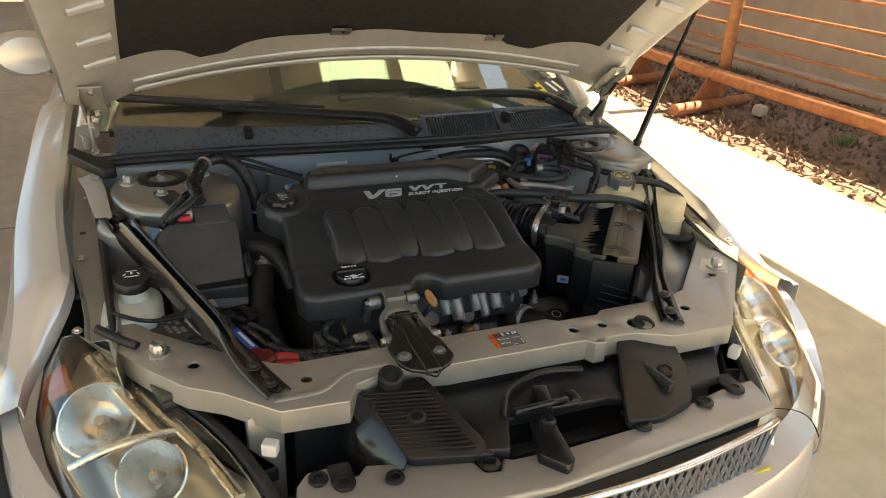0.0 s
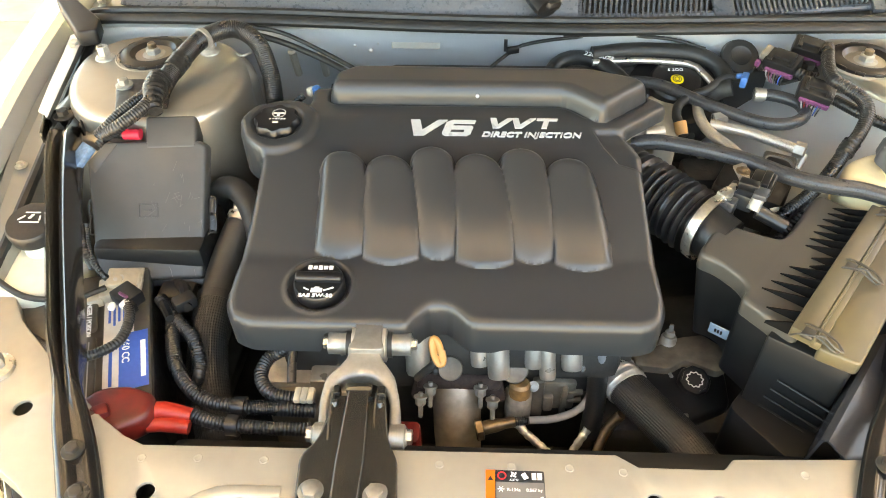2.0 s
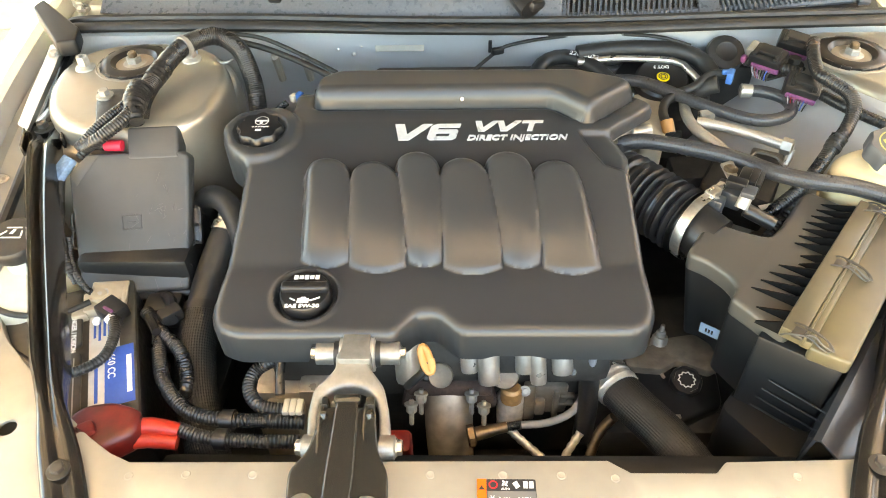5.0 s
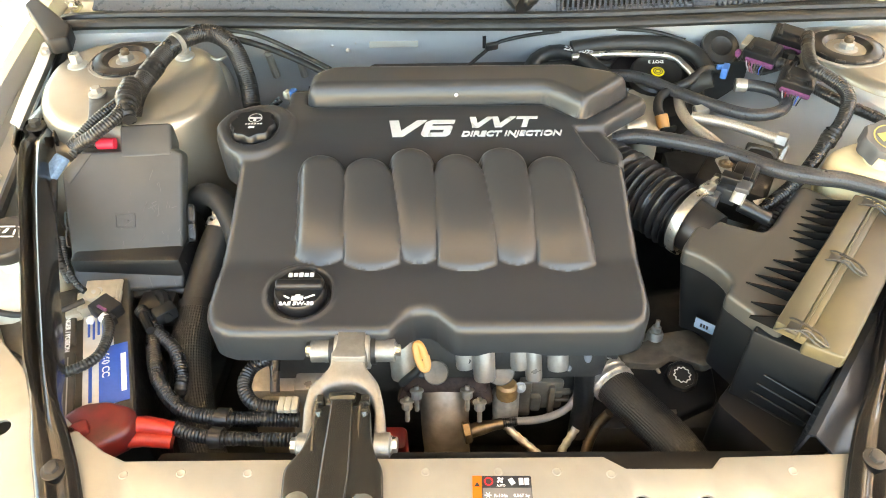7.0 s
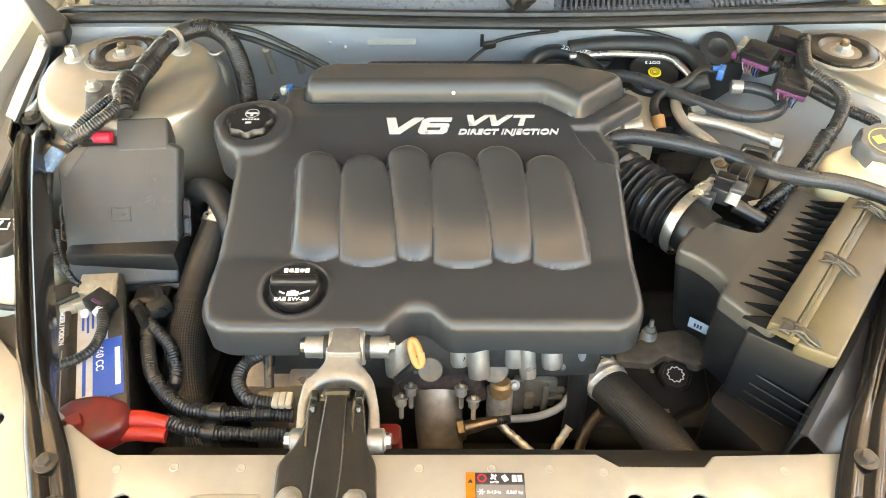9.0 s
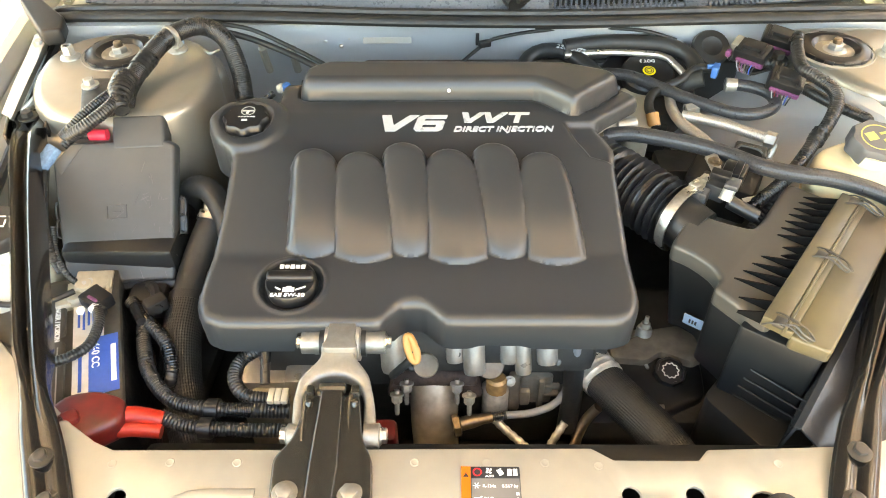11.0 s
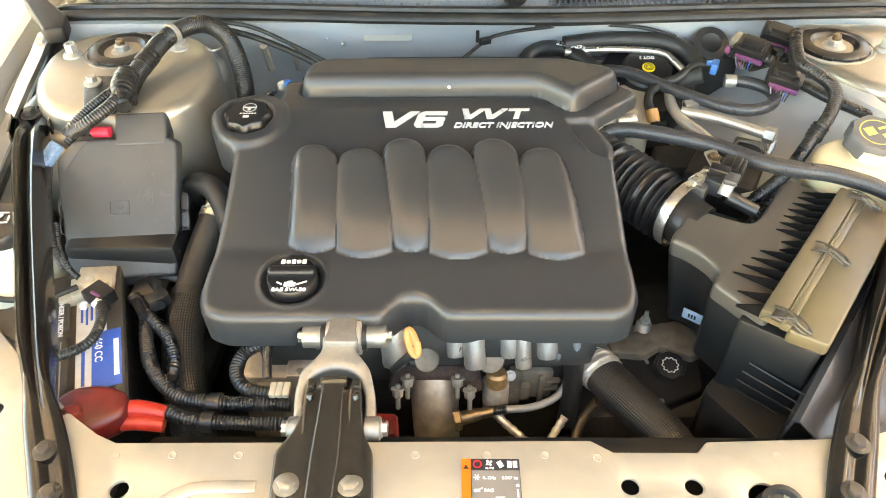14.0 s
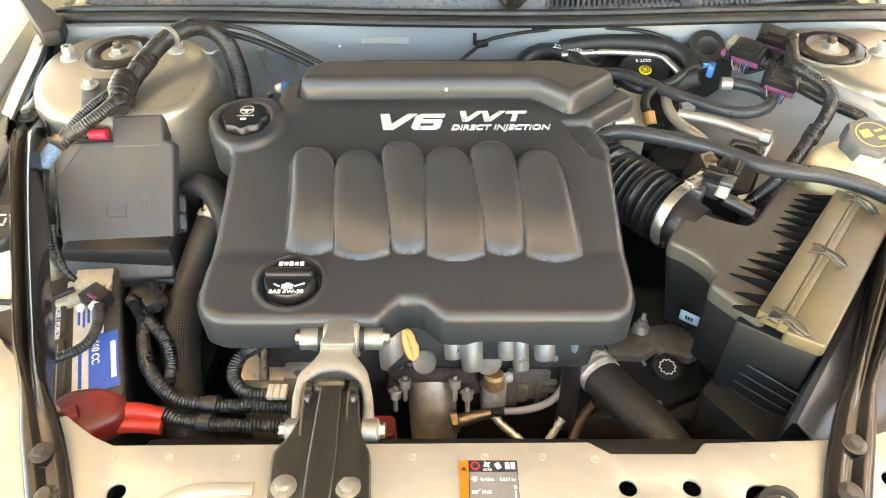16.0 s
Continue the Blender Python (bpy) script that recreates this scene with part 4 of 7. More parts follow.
placed = part("yellow_sticker", slab([(0.35, 0.59), (0.41, 0.60), (0.415, 0.625), (0.36, 0.615)], 0, 0.002, 0), YELLOW, gr)
placed.matrix_basis = Matrix.Translation((0, -0.240, 0)) @ pose(0, 0, 0, 90, 0, 0)

# headlamps
LAMP_IN = [(0.740, 0.340, 0.768), (0.690, 0.285, 0.757), (0.640, 0.205, 0.750), (0.592, 0.120, 0.744), (0.550, 0.050, 0.738), (0.515, -0.020, 0.732), (0.483, -0.105, 0.718), (0.462, -0.175, 0.695)]
LAMP_OUT = [(0.770, 0.345, 0.764), (0.802, 0.290, 0.715), (0.803, 0.230, 0.700), (0.786, 0.160, 0.685), (0.760, 0.085, 0.675), (0.722, 0.000, 0.667), (0.655, -0.110, 0.655), (0.560, -0.195, 0.640)]


def lamp_point(s, k, w, sink=0.0):
    """Across the lamp from its inner edge (w 0) to its outer edge (w 1) and down its front (w 2)."""
    a, b = Vector(LAMP_IN[k]), Vector(LAMP_OUT[k])
    full = ss(-0.2, 1.2, k) * (1 - 0.4 * ss(6, 7.5, k))
    p = a.lerp(b, min(w, 1.0)) + Vector((0.25, -0.35, 0.9)) * 0.030 * full * math.sin(math.pi * min(w, 1.0) * 0.9 + 0.05)
    if w > 1:
        p += Vector((0.012 * math.sin(math.pi * (w - 1)), -0.015 * math.sin(math.pi * (w - 1)), -0.085 * (w - 1)))
    p += Vector((-0.35, 0.45, -0.85)) * sink
    return (s * p.x, p.y, p.z)


for s in (-1, 1):
    span = [0, 0.12, 0.3, 0.5, 0.7, 0.88, 1.0, 1.3, 1.65, 2.0]
    hl = part("headlamp", thicken(loft([[lamp_point(s, k, w, 0.075) for w in span] for k in range(8)]), 0.003), SATIN, car, "clear headlamp with silver housing and amber corner")
    lens = part("lens", thicken(loft([[lamp_point(s, k, w) for w in span] for k in range(8)]), 0.003), LENS, hl, "clear curved headlamp lens")
    lens.visible_shadow = False
    part("rim_wall", thicken(loft([[lamp_point(s, k, 0, d) for k in range(8)] for d in (0.004, 0.04, 0.078)]), 0.002), SATIN, hl)
    for k, w, r, d in ((3, 0.62, 0.062, 0.034), (5, 0.55, 0.052, 0.030)):
        c = Vector(lamp_point(s, k, w, d))
        ax = (s * 0.22, -0.62, 0.75)
        bowl = part("reflector", thicken(lathe([(r * 0.16, -0.040), (r * 0.45, -0.036), (r * 0.72, -0.022), (r * 0.92, 0.0), (r, 0.012), (r * 1.06, 0.010)], tuple(c), ax, 36, caps=False), 0.0015), REFLECTOR, hl, "bright lamp reflector")
        part("bulb", lathe([(0.010, -0.045), (0.010, -0.02), (0.012, -0.014), (0.008, 0.0), (0, 0.002)], tuple(c), ax, 16), STEEL, bowl, "chrome bulb shield")
    for w, k0, k1 in ((0.16, 1, 6), (0.30, 1, 4)):
        part("bezel", tube([lamp_point(s, k, w, 0.022) for k in range(k0, k1 + 1)], 0.010, 10, flat=0.7), REFLECTOR, hl, "bright lamp bezel")
    part("bezel", tube([lamp_point(s, 4, w, 0.024) for w in (0.2, 0.4, 0.6, 0.8, 1.0)], 0.008, 10), REFLECTOR, hl)
    part("turn_lens", thicken(loft([[lamp_point(s, k, w, 0.012) for w in (0.66, 0.85, 1.0, 1.3)] for k in (1, 2)]), 0.006), AMBER, hl, "amber turn signal")
    part("lamp_trim", tube([(s * (x - 0.016), y + 0.006, z - 0.004) for x, y, z in LAMP_IN], 0.011, 8, flat=0.8), RUBBER, car)
    part("lamp_bracket", slab([(s * 0.64, 0.27), (s * 0.56, 0.08), (s * 0.475, -0.07), (s * 0.44, -0.06), (s * 0.50, 0.03), (s * 0.58, 0.10), (s * 0.645, 0.18)], 0.68, 0.71, 0.004), PLASTIC, car)
    part("white_clip", box((s * 0.452, -0.062, 0.752), (0.025, 0.020, 0.024), 0.004, (0, 0, s * 30)), PAPER, car, "white plastic clip")

# dark well between support and fascia, air baffles, latch
part("front_well", box((0, -0.09, 0.45), (0.90, 0.03, 0.42), 0.005), DEEP, car)
baf = thing("air_baffle", (0.0, -0.08, 0.72), "black plastic air baffle over the radiator opening", "baffle")
part("panel", slab([(-0.10, 0.0), (-0.16, 0.0), (-0.125, -0.16), (-0.09, -0.17), (-0.06, -0.10), (0.14, -0.10), (0.19, -0.13), (0.38, -0.11), (0.44, -0.02), (0.33, 0.02), (0.14, 0.0)], 0.722, 0.742, 0.004), PLASTIC, baf)
part("arch_rib", tube([(-0.07, -0.10, 0.744), (-0.03, -0.04, 0.75), (0.05, -0.01, 0.752), (0.13, -0.02, 0.75)], 0.006, 8), PLASTIC, baf)
part("cross_rib", box((0.24, -0.05, 0.75), (0.016, 0.16, 0.03), 0.004, (0, 0, 8)), PLASTIC, baf)
def duct_z(x, y):
    return 0.048 * min(1.0, max(0.0, (y + 0.17) / 0.18))


for poly, ang, cx, cy, drift, wide, neck in (([(-0.285, 0.0), (-0.178, 0.008), (-0.112, -0.168), (-0.255, -0.142)], -12, -0.218, -0.075, -0.36, 0.112, (-0.238, 0.004)),
                                             ([(0.222, 0.012), (0.255, 0.030), (0.315, 0.028), (0.335, 0.0), (0.318, -0.085), (0.285, -0.150), (0.205, -0.172), (0.135, -0.165)], 6, 0.268, -0.085, 0.38, 0.10, (0.287, 0.022))):
    d = thing("intake_duct", (cx, cy, 0.76), "ribbed black plastic snorkel over the radiator opening" if cx < 0 else "smooth black plastic snorkel over the radiator opening", "air duct", "ducts behind the grille")
    part("duct_top", slab(rounded(poly, 0.012), 0.718, 0.735, 0.004, 3, lift=duct_z), PLASTIC, d)
    for k in range(15 if cx < 0 else 0):
        y = -0.138 + k * 0.0085
        part("rib", box((cx + (y - cy) * drift, y, 0.7365 + duct_z(0, y)), (wide, 0.0042, 0.004), 0.0012, (12, 0, ang)), PLASTIC, d)
    part("boss", lathe([(0.016, 0), (0.016, 0.006), (0.011, 0.008), (0.010, 0.004), (0, 0.004)], (cx, cy, 0.736 + duct_z(0, cy)), (0, -0.2, 1), n=22), PLASTIC, d)
    part("neck", lathe([(0.021, -0.02), (0.022, 0.010), (0.017, 0.012), (0.015, 0.002), (0, 0.002)], (neck[0], neck[1], 0.790), (0, -0.3, 1), n=22), RUBBER, d)
    if cx < 0:
        part("skirt", thicken(loft([[(-0.287, 0.0, 0.78), (-0.272, -0.07, 0.762), (-0.256, -0.142, 0.740)], [(-0.325, 0.005, 0.755), (-0.310, -0.07, 0.730), (-0.268, -0.148, 0.712)], [(-0.335, 0.01, 0.70), (-0.322, -0.07, 0.69), (-0.275, -0.15, 0.68)]]), 0.003), GLOSS, d, "smooth glossy duct side")
lt = thing("hood_latch", (0.02, -0.12, 0.72), "black steel hood latch on its bracket", "latch")
part("bracket", slab(rounded([(-0.052, -0.195), (-0.020, -0.235), (-0.002, -0.225), (0.012, -0.12), (0.028, -0.055), (0.004, -0.055), (-0.018, -0.10)], 0.006), 0.722, 0.742, 0.004), CAPBLACK, lt)
part("striker_jaw", join(box((0.012, -0.082, 0.750), (0.028, 0.055, 0.03), 0.006, (0, 0, -14)), box((0.012, -0.100, 0.745), (0.125, 0.016, 0.018), 0.004, (0, 0, -4)), box((0.068, -0.092, 0.750), (0.02, 0.03, 0.016), 0.004)), CAPBLACK, lt)
part("release_lever", tube([(-0.045, -0.098, 0.752), (0.01, -0.11, 0.765), (0.05, -0.10, 0.758)], 0.005, 8), CAPBLACK, lt)
part("spring", lathe([(0.014, 0), (0.014, 0.014), (0.009, 0.018), (0, 0.018)], (-0.008, -0.14, 0.742), n=18), CAPBLACK, lt)

# ---- engine ----
eng = thing("engine", (-0.05, 0.45, 0.5), "aluminium transverse engine with grimy front head", "engine")
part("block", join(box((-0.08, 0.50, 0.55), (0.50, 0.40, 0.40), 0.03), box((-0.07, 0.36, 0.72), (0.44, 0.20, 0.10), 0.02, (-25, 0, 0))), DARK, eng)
part("cam_cover", box((-0.06, 0.325, 0.755), (0.46, 0.10, 0.06), 0.012, (-20, 0, 0)), ENGALU, eng)
# Dark face behind the bosses, so the gaps between them read dark.
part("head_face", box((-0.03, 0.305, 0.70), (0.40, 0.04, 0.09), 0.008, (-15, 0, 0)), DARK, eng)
for x, y, r, h in ((-0.112, 0.268, 0.0155, 0.040), (-0.034, 0.276, 0.0115, 0.034), (-0.010, 0.272, 0.0140, 0.046), (0.036, 0.278, 0.0130, 0.036), (0.052, 0.272, 0.0105, 0.046), (0.083, 0.276, 0.0135, 0.036)):
    part("cover_boss", lathe([(r * 1.10, -0.02), (r * 1.04, 0.004), (r, h - 0.004), (r * 0.90, h), (r * 0.5, h), (r * 0.42, h - 0.004), (0, h - 0.004)], (x, y, 0.765), (0.05, -0.55, -0.83), 20), ENGALU, eng, "cast bolt boss")
    part("boss_web", box((x + 0.014, y + 0.022, 0.752), (0.018, 0.02, 0.030), 0.005, (-20, 0, 14)), ENGALU, eng)
for x, y, z, r, m in ((-0.0695, 0.250, 0.738, 0.0160, PLUGM), (0.012, 0.256, 0.732, 0.0185, PLUGM)):
    part("core_plug", lathe([(r, -0.012), (r, 0.0), (r * 0.93, 0.003), (r * 0.8, 0.0015), (0, 0.0015)], (x, y, z), (0, -0.72, 0.69), 28), m, eng, "round pressed core plug")
for x, z in ((-0.030, 0.748), (0.060, 0.720), (0.098, 0.732), (-0.088, 0.722)):
    part("bolt", bolt((x, 0.262, z), (0, -0.6, 0.5), 0.005, 0.008), BLACKBOLT, eng)
part("cover_rail", box((0.0, 0.288, 0.742), (0.25, 0.02, 0.060), 0.006, (-18, 0, 0)), ENGALU, eng)
part("coil_block", box((0.075, 0.292, 0.655), (0.05, 0.04, 0.06), 0.006), GRIME, eng)
part("coil_block", box((0.115, 0.305, 0.66), (0.035, 0.03, 0.09), 0.006), GRIME, eng)
part("bracket", join(box((0.048, 0.272, 0.655), (0.016, 0.012, 0.075), 0.003), box((0.062, 0.268, 0.648), (0.014, 0.010, 0.03), 0.003), box((0.094, 0.274, 0.665), (0.030, 0.010, 0.006), 0.002), box((0.096, 0.274, 0.648), (0.026, 0.010, 0.005), 0.002), box((0.084, 0.272, 0.650), (0.008, 0.010, 0.06), 0.002)), GRIME, eng, "grimy ribbed bracket")
part("bolt", bolt((0.040, 0.262, 0.690), (0, -0.6, 0.6), 0.0045, 0.006), NUTM, eng)
part("exhaust_flange", join(box((-0.059, 0.268, 0.690), (0.112, 0.014, 0.022), 0.005, (-40, 0, 0)), box((-0.105, 0.264, 0.676), (0.032, 0.014, 0.034), 0.009, (-40, 20, 0)), box((-0.013, 0.264, 0.676), (0.032, 0.014, 0.034), 0.009, (-40, -20, 0))), RUST, eng, "rusty exhaust flange")
for x, y, z in ((-0.096, 0.254, 0.695), (-0.109, 0.246, 0.683), (-0.03, 0.254, 0.695), (-0.014, 0.244, 0.683)):
    d = (0, -0.5, -0.86)
    stud = part("stud", lathe([(0.0032, -0.006), (0.0032, 0.027), (0.0024, 0.029), (0, 0.029)], (x, y, z), d, 12), NUTM, eng, "steel nut on a long stud")
    part("washer", lathe([(0.0092, -0.001), (0.0092, 0.0014), (0, 0.0014)], (x, y, z), d, 20), NUTM, stud)
    part("nut", lathe([(0.0066, 0.001), (0.0072, 0.003), (0.0072, 0.010), (0.0062, 0.0118), (0.003, 0.0118)], (x, y, z), d, 6), NUTM, stud)
part("exhaust_elbow", tube([(-0.061, 0.286, 0.668), (-0.061, 0.266, 0.645), (-0.060, 0.246, 0.605), (-0.056, 0.232, 0.52)], 0.0315, 28, step=0.006, rfun=lambda u: 1.06 - 0.08 * u), EXH, eng, "heat tinted exhaust elbow")
part("oxygen_sensor", join(tube([(-0.03, 0.219, 0.652), (-0.009, 0.226, 0.652), (0.016, 0.232, 0.652)], 0.0085, 14, rfun=lambda u: 1.1 if u < .6 else .85), lathe([(0.015, 0), (0.015, 0.008), (0.012, 0.010), (0, 0.010)], (-0.035, 0.219, 0.65), (1, 0.2, 0.05), 6)), BRASS, eng, "heat tinted oxygen sensor")
part("sensor_boot", tube([(0.015, 0.232, 0.652), (0.035, 0.235, 0.652)], 0.0062, 10, 0.003, 0.0008), LOOM, eng)
part("sensor_tower", lathe([(0.018, 0), (0.0185, 0.055), (0.016, 0.060), (0.009, 0.060), (0.009, 0.074), (0, 0.074)], (0.0225, 0.266, 0.612), (0, 0.12, 0.98), 20), FOIL, eng, "bright foil wrapped canister")
part("canister_top", lathe([(0.0145, -0.006), (0.0145, 0.012), (0.011, 0.016), (0, 0.016)], (0.0225, 0.262, 0.680), (0, 0.15, 0.98), 12), mat("brass_collar", (0.36, 0.21, 0.09), 0.45, 0.35, 0.2, 150), eng)
part("sensor_wire", tube([(0.033, 0.235, 0.652), (0.071, 0.239, 0.652), (0.106, 0.253, 0.66), (0.123, 0.269, 0.7), (0.121, 0.262, 0.765)], 0.0052, 10), WIREW, eng, "grey sleeved wire")
for pts in ([(0.02, 0.237, 0.64), (0.035, 0.227, 0.63), (0.06, 0.212, 0.615), (0.076, 0.204, 0.6)], [(0.087, 0.204, 0.6), (0.098, 0.216, 0.62), (0.114, 0.232, 0.64)]):
    part("foil_wire", tube(pts, 0.0062, 10, 0.011, 0.0012), FOIL, eng, "crinkled foil wrapped wire")
part("pipe", tube([(0.124, 0.204, 0.6), (0.132, 0.224, 0.62), (0.144, 0.238, 0.64), (0.157, 0.242, 0.66)], 0.007, 10), BRASS, eng)
part("alternator", join(box((-0.25, 0.285, 0.67), (0.12, 0.10, 0.10), 0.012), box((-0.225, 0.25, 0.695), (0.05, 0.04, 0.07), 0.006)), ENGALU, eng, "cast bracket beside the strut")
part("tan_block", box((-0.268, 0.225, 0.66), (0.05, 0.07, 0.10), 0.006), mat("tan_cast", (0.32, 0.27, 0.20), 0.6, 0.4, 0.2, 60), eng)
for k in range(6):
    part("plug", box((-0.195 - 0.010 * (k % 3), 0.232 - 0.012 * (k // 3), 0.705), (0.007, 0.008, 0.012), 0.001), mat("plug_cream", (0.45, 0.40, 0.30), 0.6) if k == 0 else bpy.data.materials["plug_cream"], eng)
part("gearbox", join(box((0.26, 0.36, 0.60), (0.26, 0.26, 0.08), 0.02)), DARK, eng, "grimy cast gearbox housing")
part("stud", join(bolt((0.240, 0.372, 0.645), (0, 0, 1), 0.010, 0.02), lathe([(0.0055, 0), (0.0055, 0.034), (0.004, 0.037), (0, 0.037)], (0.240, 0.372, 0.645))), NUTM, eng)
part("stud_pillar", join(lathe([(0.012, -0.03), (0.0115, 0.012), (0.010, 0.014), (0.010, 0.0155), (0.007, 0.016), (0.0065, 0.023), (0.0035, 0.024), (0.003, 0.034), (0, 0.034)], (0.239, 0.364, 0.662), (0.08, 0.25, 1), 20), box((0.233, 0.326, 0.652), (0.005, 0.035, 0.012), 0.002, (0, 0, 14))), NUTM, eng, "steel stud on a cast pillar")
part("mount_arm", slab(rounded([(0.185, 0.355), (0.186, 0.32), (0.234, 0.315), (0.257, 0.331), (0.298, 0.311), (0.314, 0.321), (0.317, 0.357), (0.292, 0.381), (0.254, 0.374), (0.22, 0.357)], 0.006), 0.640, 0.668, 0.005), GRIME, eng, "oily cast mount arm")
part("reservoir_top", slab(rounded([(0.186, 0.337), (0.24, 0.332), (0.263, 0.349), (0.314, 0.326), (0.307, 0.265), (0.235, 0.233), (0.188, 0.265)], 0.012), 0.630, 0.655, 0.006, 3), CAPBLACK, eng, "black plastic reservoir top")
part("bolt", bolt((0.198, 0.307, 0.646), (0, -0.2, 1), 0.0065, 0.008), NUTM, eng)
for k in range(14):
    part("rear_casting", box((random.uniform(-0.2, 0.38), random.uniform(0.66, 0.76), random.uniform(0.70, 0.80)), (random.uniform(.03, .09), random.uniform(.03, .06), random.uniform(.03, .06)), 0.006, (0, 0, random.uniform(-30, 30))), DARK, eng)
gcap = part("transmission_cap", lathe([(0.021, 0), (0.021, 0.012), (0.0195, 0.015), (0.0165, 0.015), (0.0155, 0.012), (0, 0.012)], (0.264, 0.302, 0.652), (0, -0.25, 1), 32, 24, 0.0012), PLASTIC, eng, "black cap with white gear symbol")
part("gear_print", lathe([(0.0085, 0.0006), (0.0105, 0.0006)], (0.264, 0.299, 0.6655), (0, -0.25, 1), 60, 10, 0.002, False), WHITE, gcap)

# engine cover
cover_poly = [(-0.345, 0.27), (-0.335, 0.245), (-0.31, 0.234), (-0.12, 0.234), (-0.108, 0.250), (-0.094, 0.264), (-0.072, 0.264), (-0.058, 0.250), (-0.045, 0.238),
              (0.158, 0.238), (0.180, 0.247), (0.189, 0.272), (0.186, 0.36), (0.182, 0.465), (0.184, 0.497), (0.173, 0.522), (0.163, 0.536), (0.20, 0.566), (0.236, 0.597), (0.228, 0.613), (0.205, 0.630), (0.128, 0.666), (-0.222, 0.670),
              (-0.252, 0.652), (-0.268, 0.640), (-0.290, 0.638), (-0.288, 0.592), (-0.32, 0.594), (-0.362, 0.578), (-0.380, 0.54), (-0.366, 0.505), (-0.335, 0.478), (-0.337, 0.40)]
cover_poly = rounded(cover_poly, 0.008, 2)
ridge_poly = rounded([(-0.256, 0.592), (0.086, 0.592), (0.130, 0.548), (0.142, 0.552), (0.208, 0.612), (0.196, 0.632), (0.128, 0.660), (-0.222, 0.664), (-0.256, 0.640)], 0.014, 3)
wing_poly = [(0.116, 0.539), (0.130, 0.502), (0.146, 0.473), (0.20, 0.455), (0.21, 0.52), (0.163, 0.540)]
lobe_c = (-0.322, 0.538)
SC_TOP = [-0.253, -0.191, -0.133, -0.073, -0.015, 0.047, 0.106]
SC_BOT = [-0.245, -0.183, -0.112, -0.065, 0.008, 0.059, 0.131]
SC_Y1 = [0.478, 0.473, 0.487, 0.477, 0.486, 0.472]
SC_Y0 = [0.334, 0.325, 0.335, 0.322, 0.332, 0.321]


def bend(y, a, w):
    """Zero before a, rising one to one after it, rounded over w on both sides."""
    if y < a - w:
        return 0.0
    return (y - a + w) ** 2 / (4 * w) if y < a + w else y - a


def bullnose(t):
    t = min(1.0, max(0.0, t))
    return math.sqrt(1 - (1 - t) ** 2)


def cover_base(x, y):
    return 0.836 + 0.010 * ss(0.24, 0.33, y) + 0.40 * (bend(y, 0.338, 0.007) - bend(y, 0.490, 0.022)) + 0.010 * ss(0.5, 0.56, y)


def cover_top(x, y):
    z = base = cover_base(x, y)
    # six barrels with round ends
    for k in range(6):
        v = min(1, max(0, (y - 0.335) / 0.15))
        xa = SC_BOT[k] + (SC_TOP[k] - SC_BOT[k]) * v ** 1.5
        xb = SC_BOT[k + 1] + (SC_TOP[k + 1] - SC_BOT[k + 1]) * v ** 1.5
        u = (x - xa) / (xb - xa)
        if 0 <= u <= 1:
            c = 1 - (2 * u - 1) ** 2
            y0, y1 = SC_Y0[k] + 0.011 * (1 - c), SC_Y1[k] - 0.021 * (1 - c ** 0.5)
            if y0 < y < y1:
                cross = 0.66 + 0.34 * c ** 0.55
                if k == 0 and u < 0.5 or k == 5 and u > 0.5:
                    cross = bullnose(c * 1.25) * (0.66 + 0.34 * c ** 0.55)
                z = max(z, base + 0.024 * cross * bullnose((y - y0) / 0.075) ** 1.1 * bullnose((y1 - y) / 0.024))
    # oil filler recess
    d = math.hypot(x + 0.231, y - 0.292)
    z -= 0.010 * (1 - ss(0.034, 0.039, d))
    z += 0.002 * ss(0.036, 0.040, d) * (1 - ss(0.041, 0.047, d))
    # rear ridge, standing on a narrow foot
    if inside(ridge_poly, x, y):
        z += 0.030 * bullnose(edge_distance(ridge_poly, x, y) / 0.017)
    elif y > 0.56:
        z -= 0.003 * (1 - ss(0.0, 0.006, edge_distance(ridge_poly, x, y)))
    # lowered shoulder
    if inside(wing_poly, x, y):
        z -= 0.007 * ss(0.0, 0.008, edge_distance(wing_poly, x, y))
    # round lobe round the small cap
    d = math.hypot(x - lobe_c[0], y - lobe_c[1])
    z += 0.008 * (1 - ss(0.05, 0.06, d)) - 0.005 * (1 - ss(0.034, 0.037, d))
    # rolled rim
    e = edge_distance(cover_poly, x, y)
    z -= 0.013 * (1 - bullnose(e / 0.013)) if e < 0.013 else 0
    return z


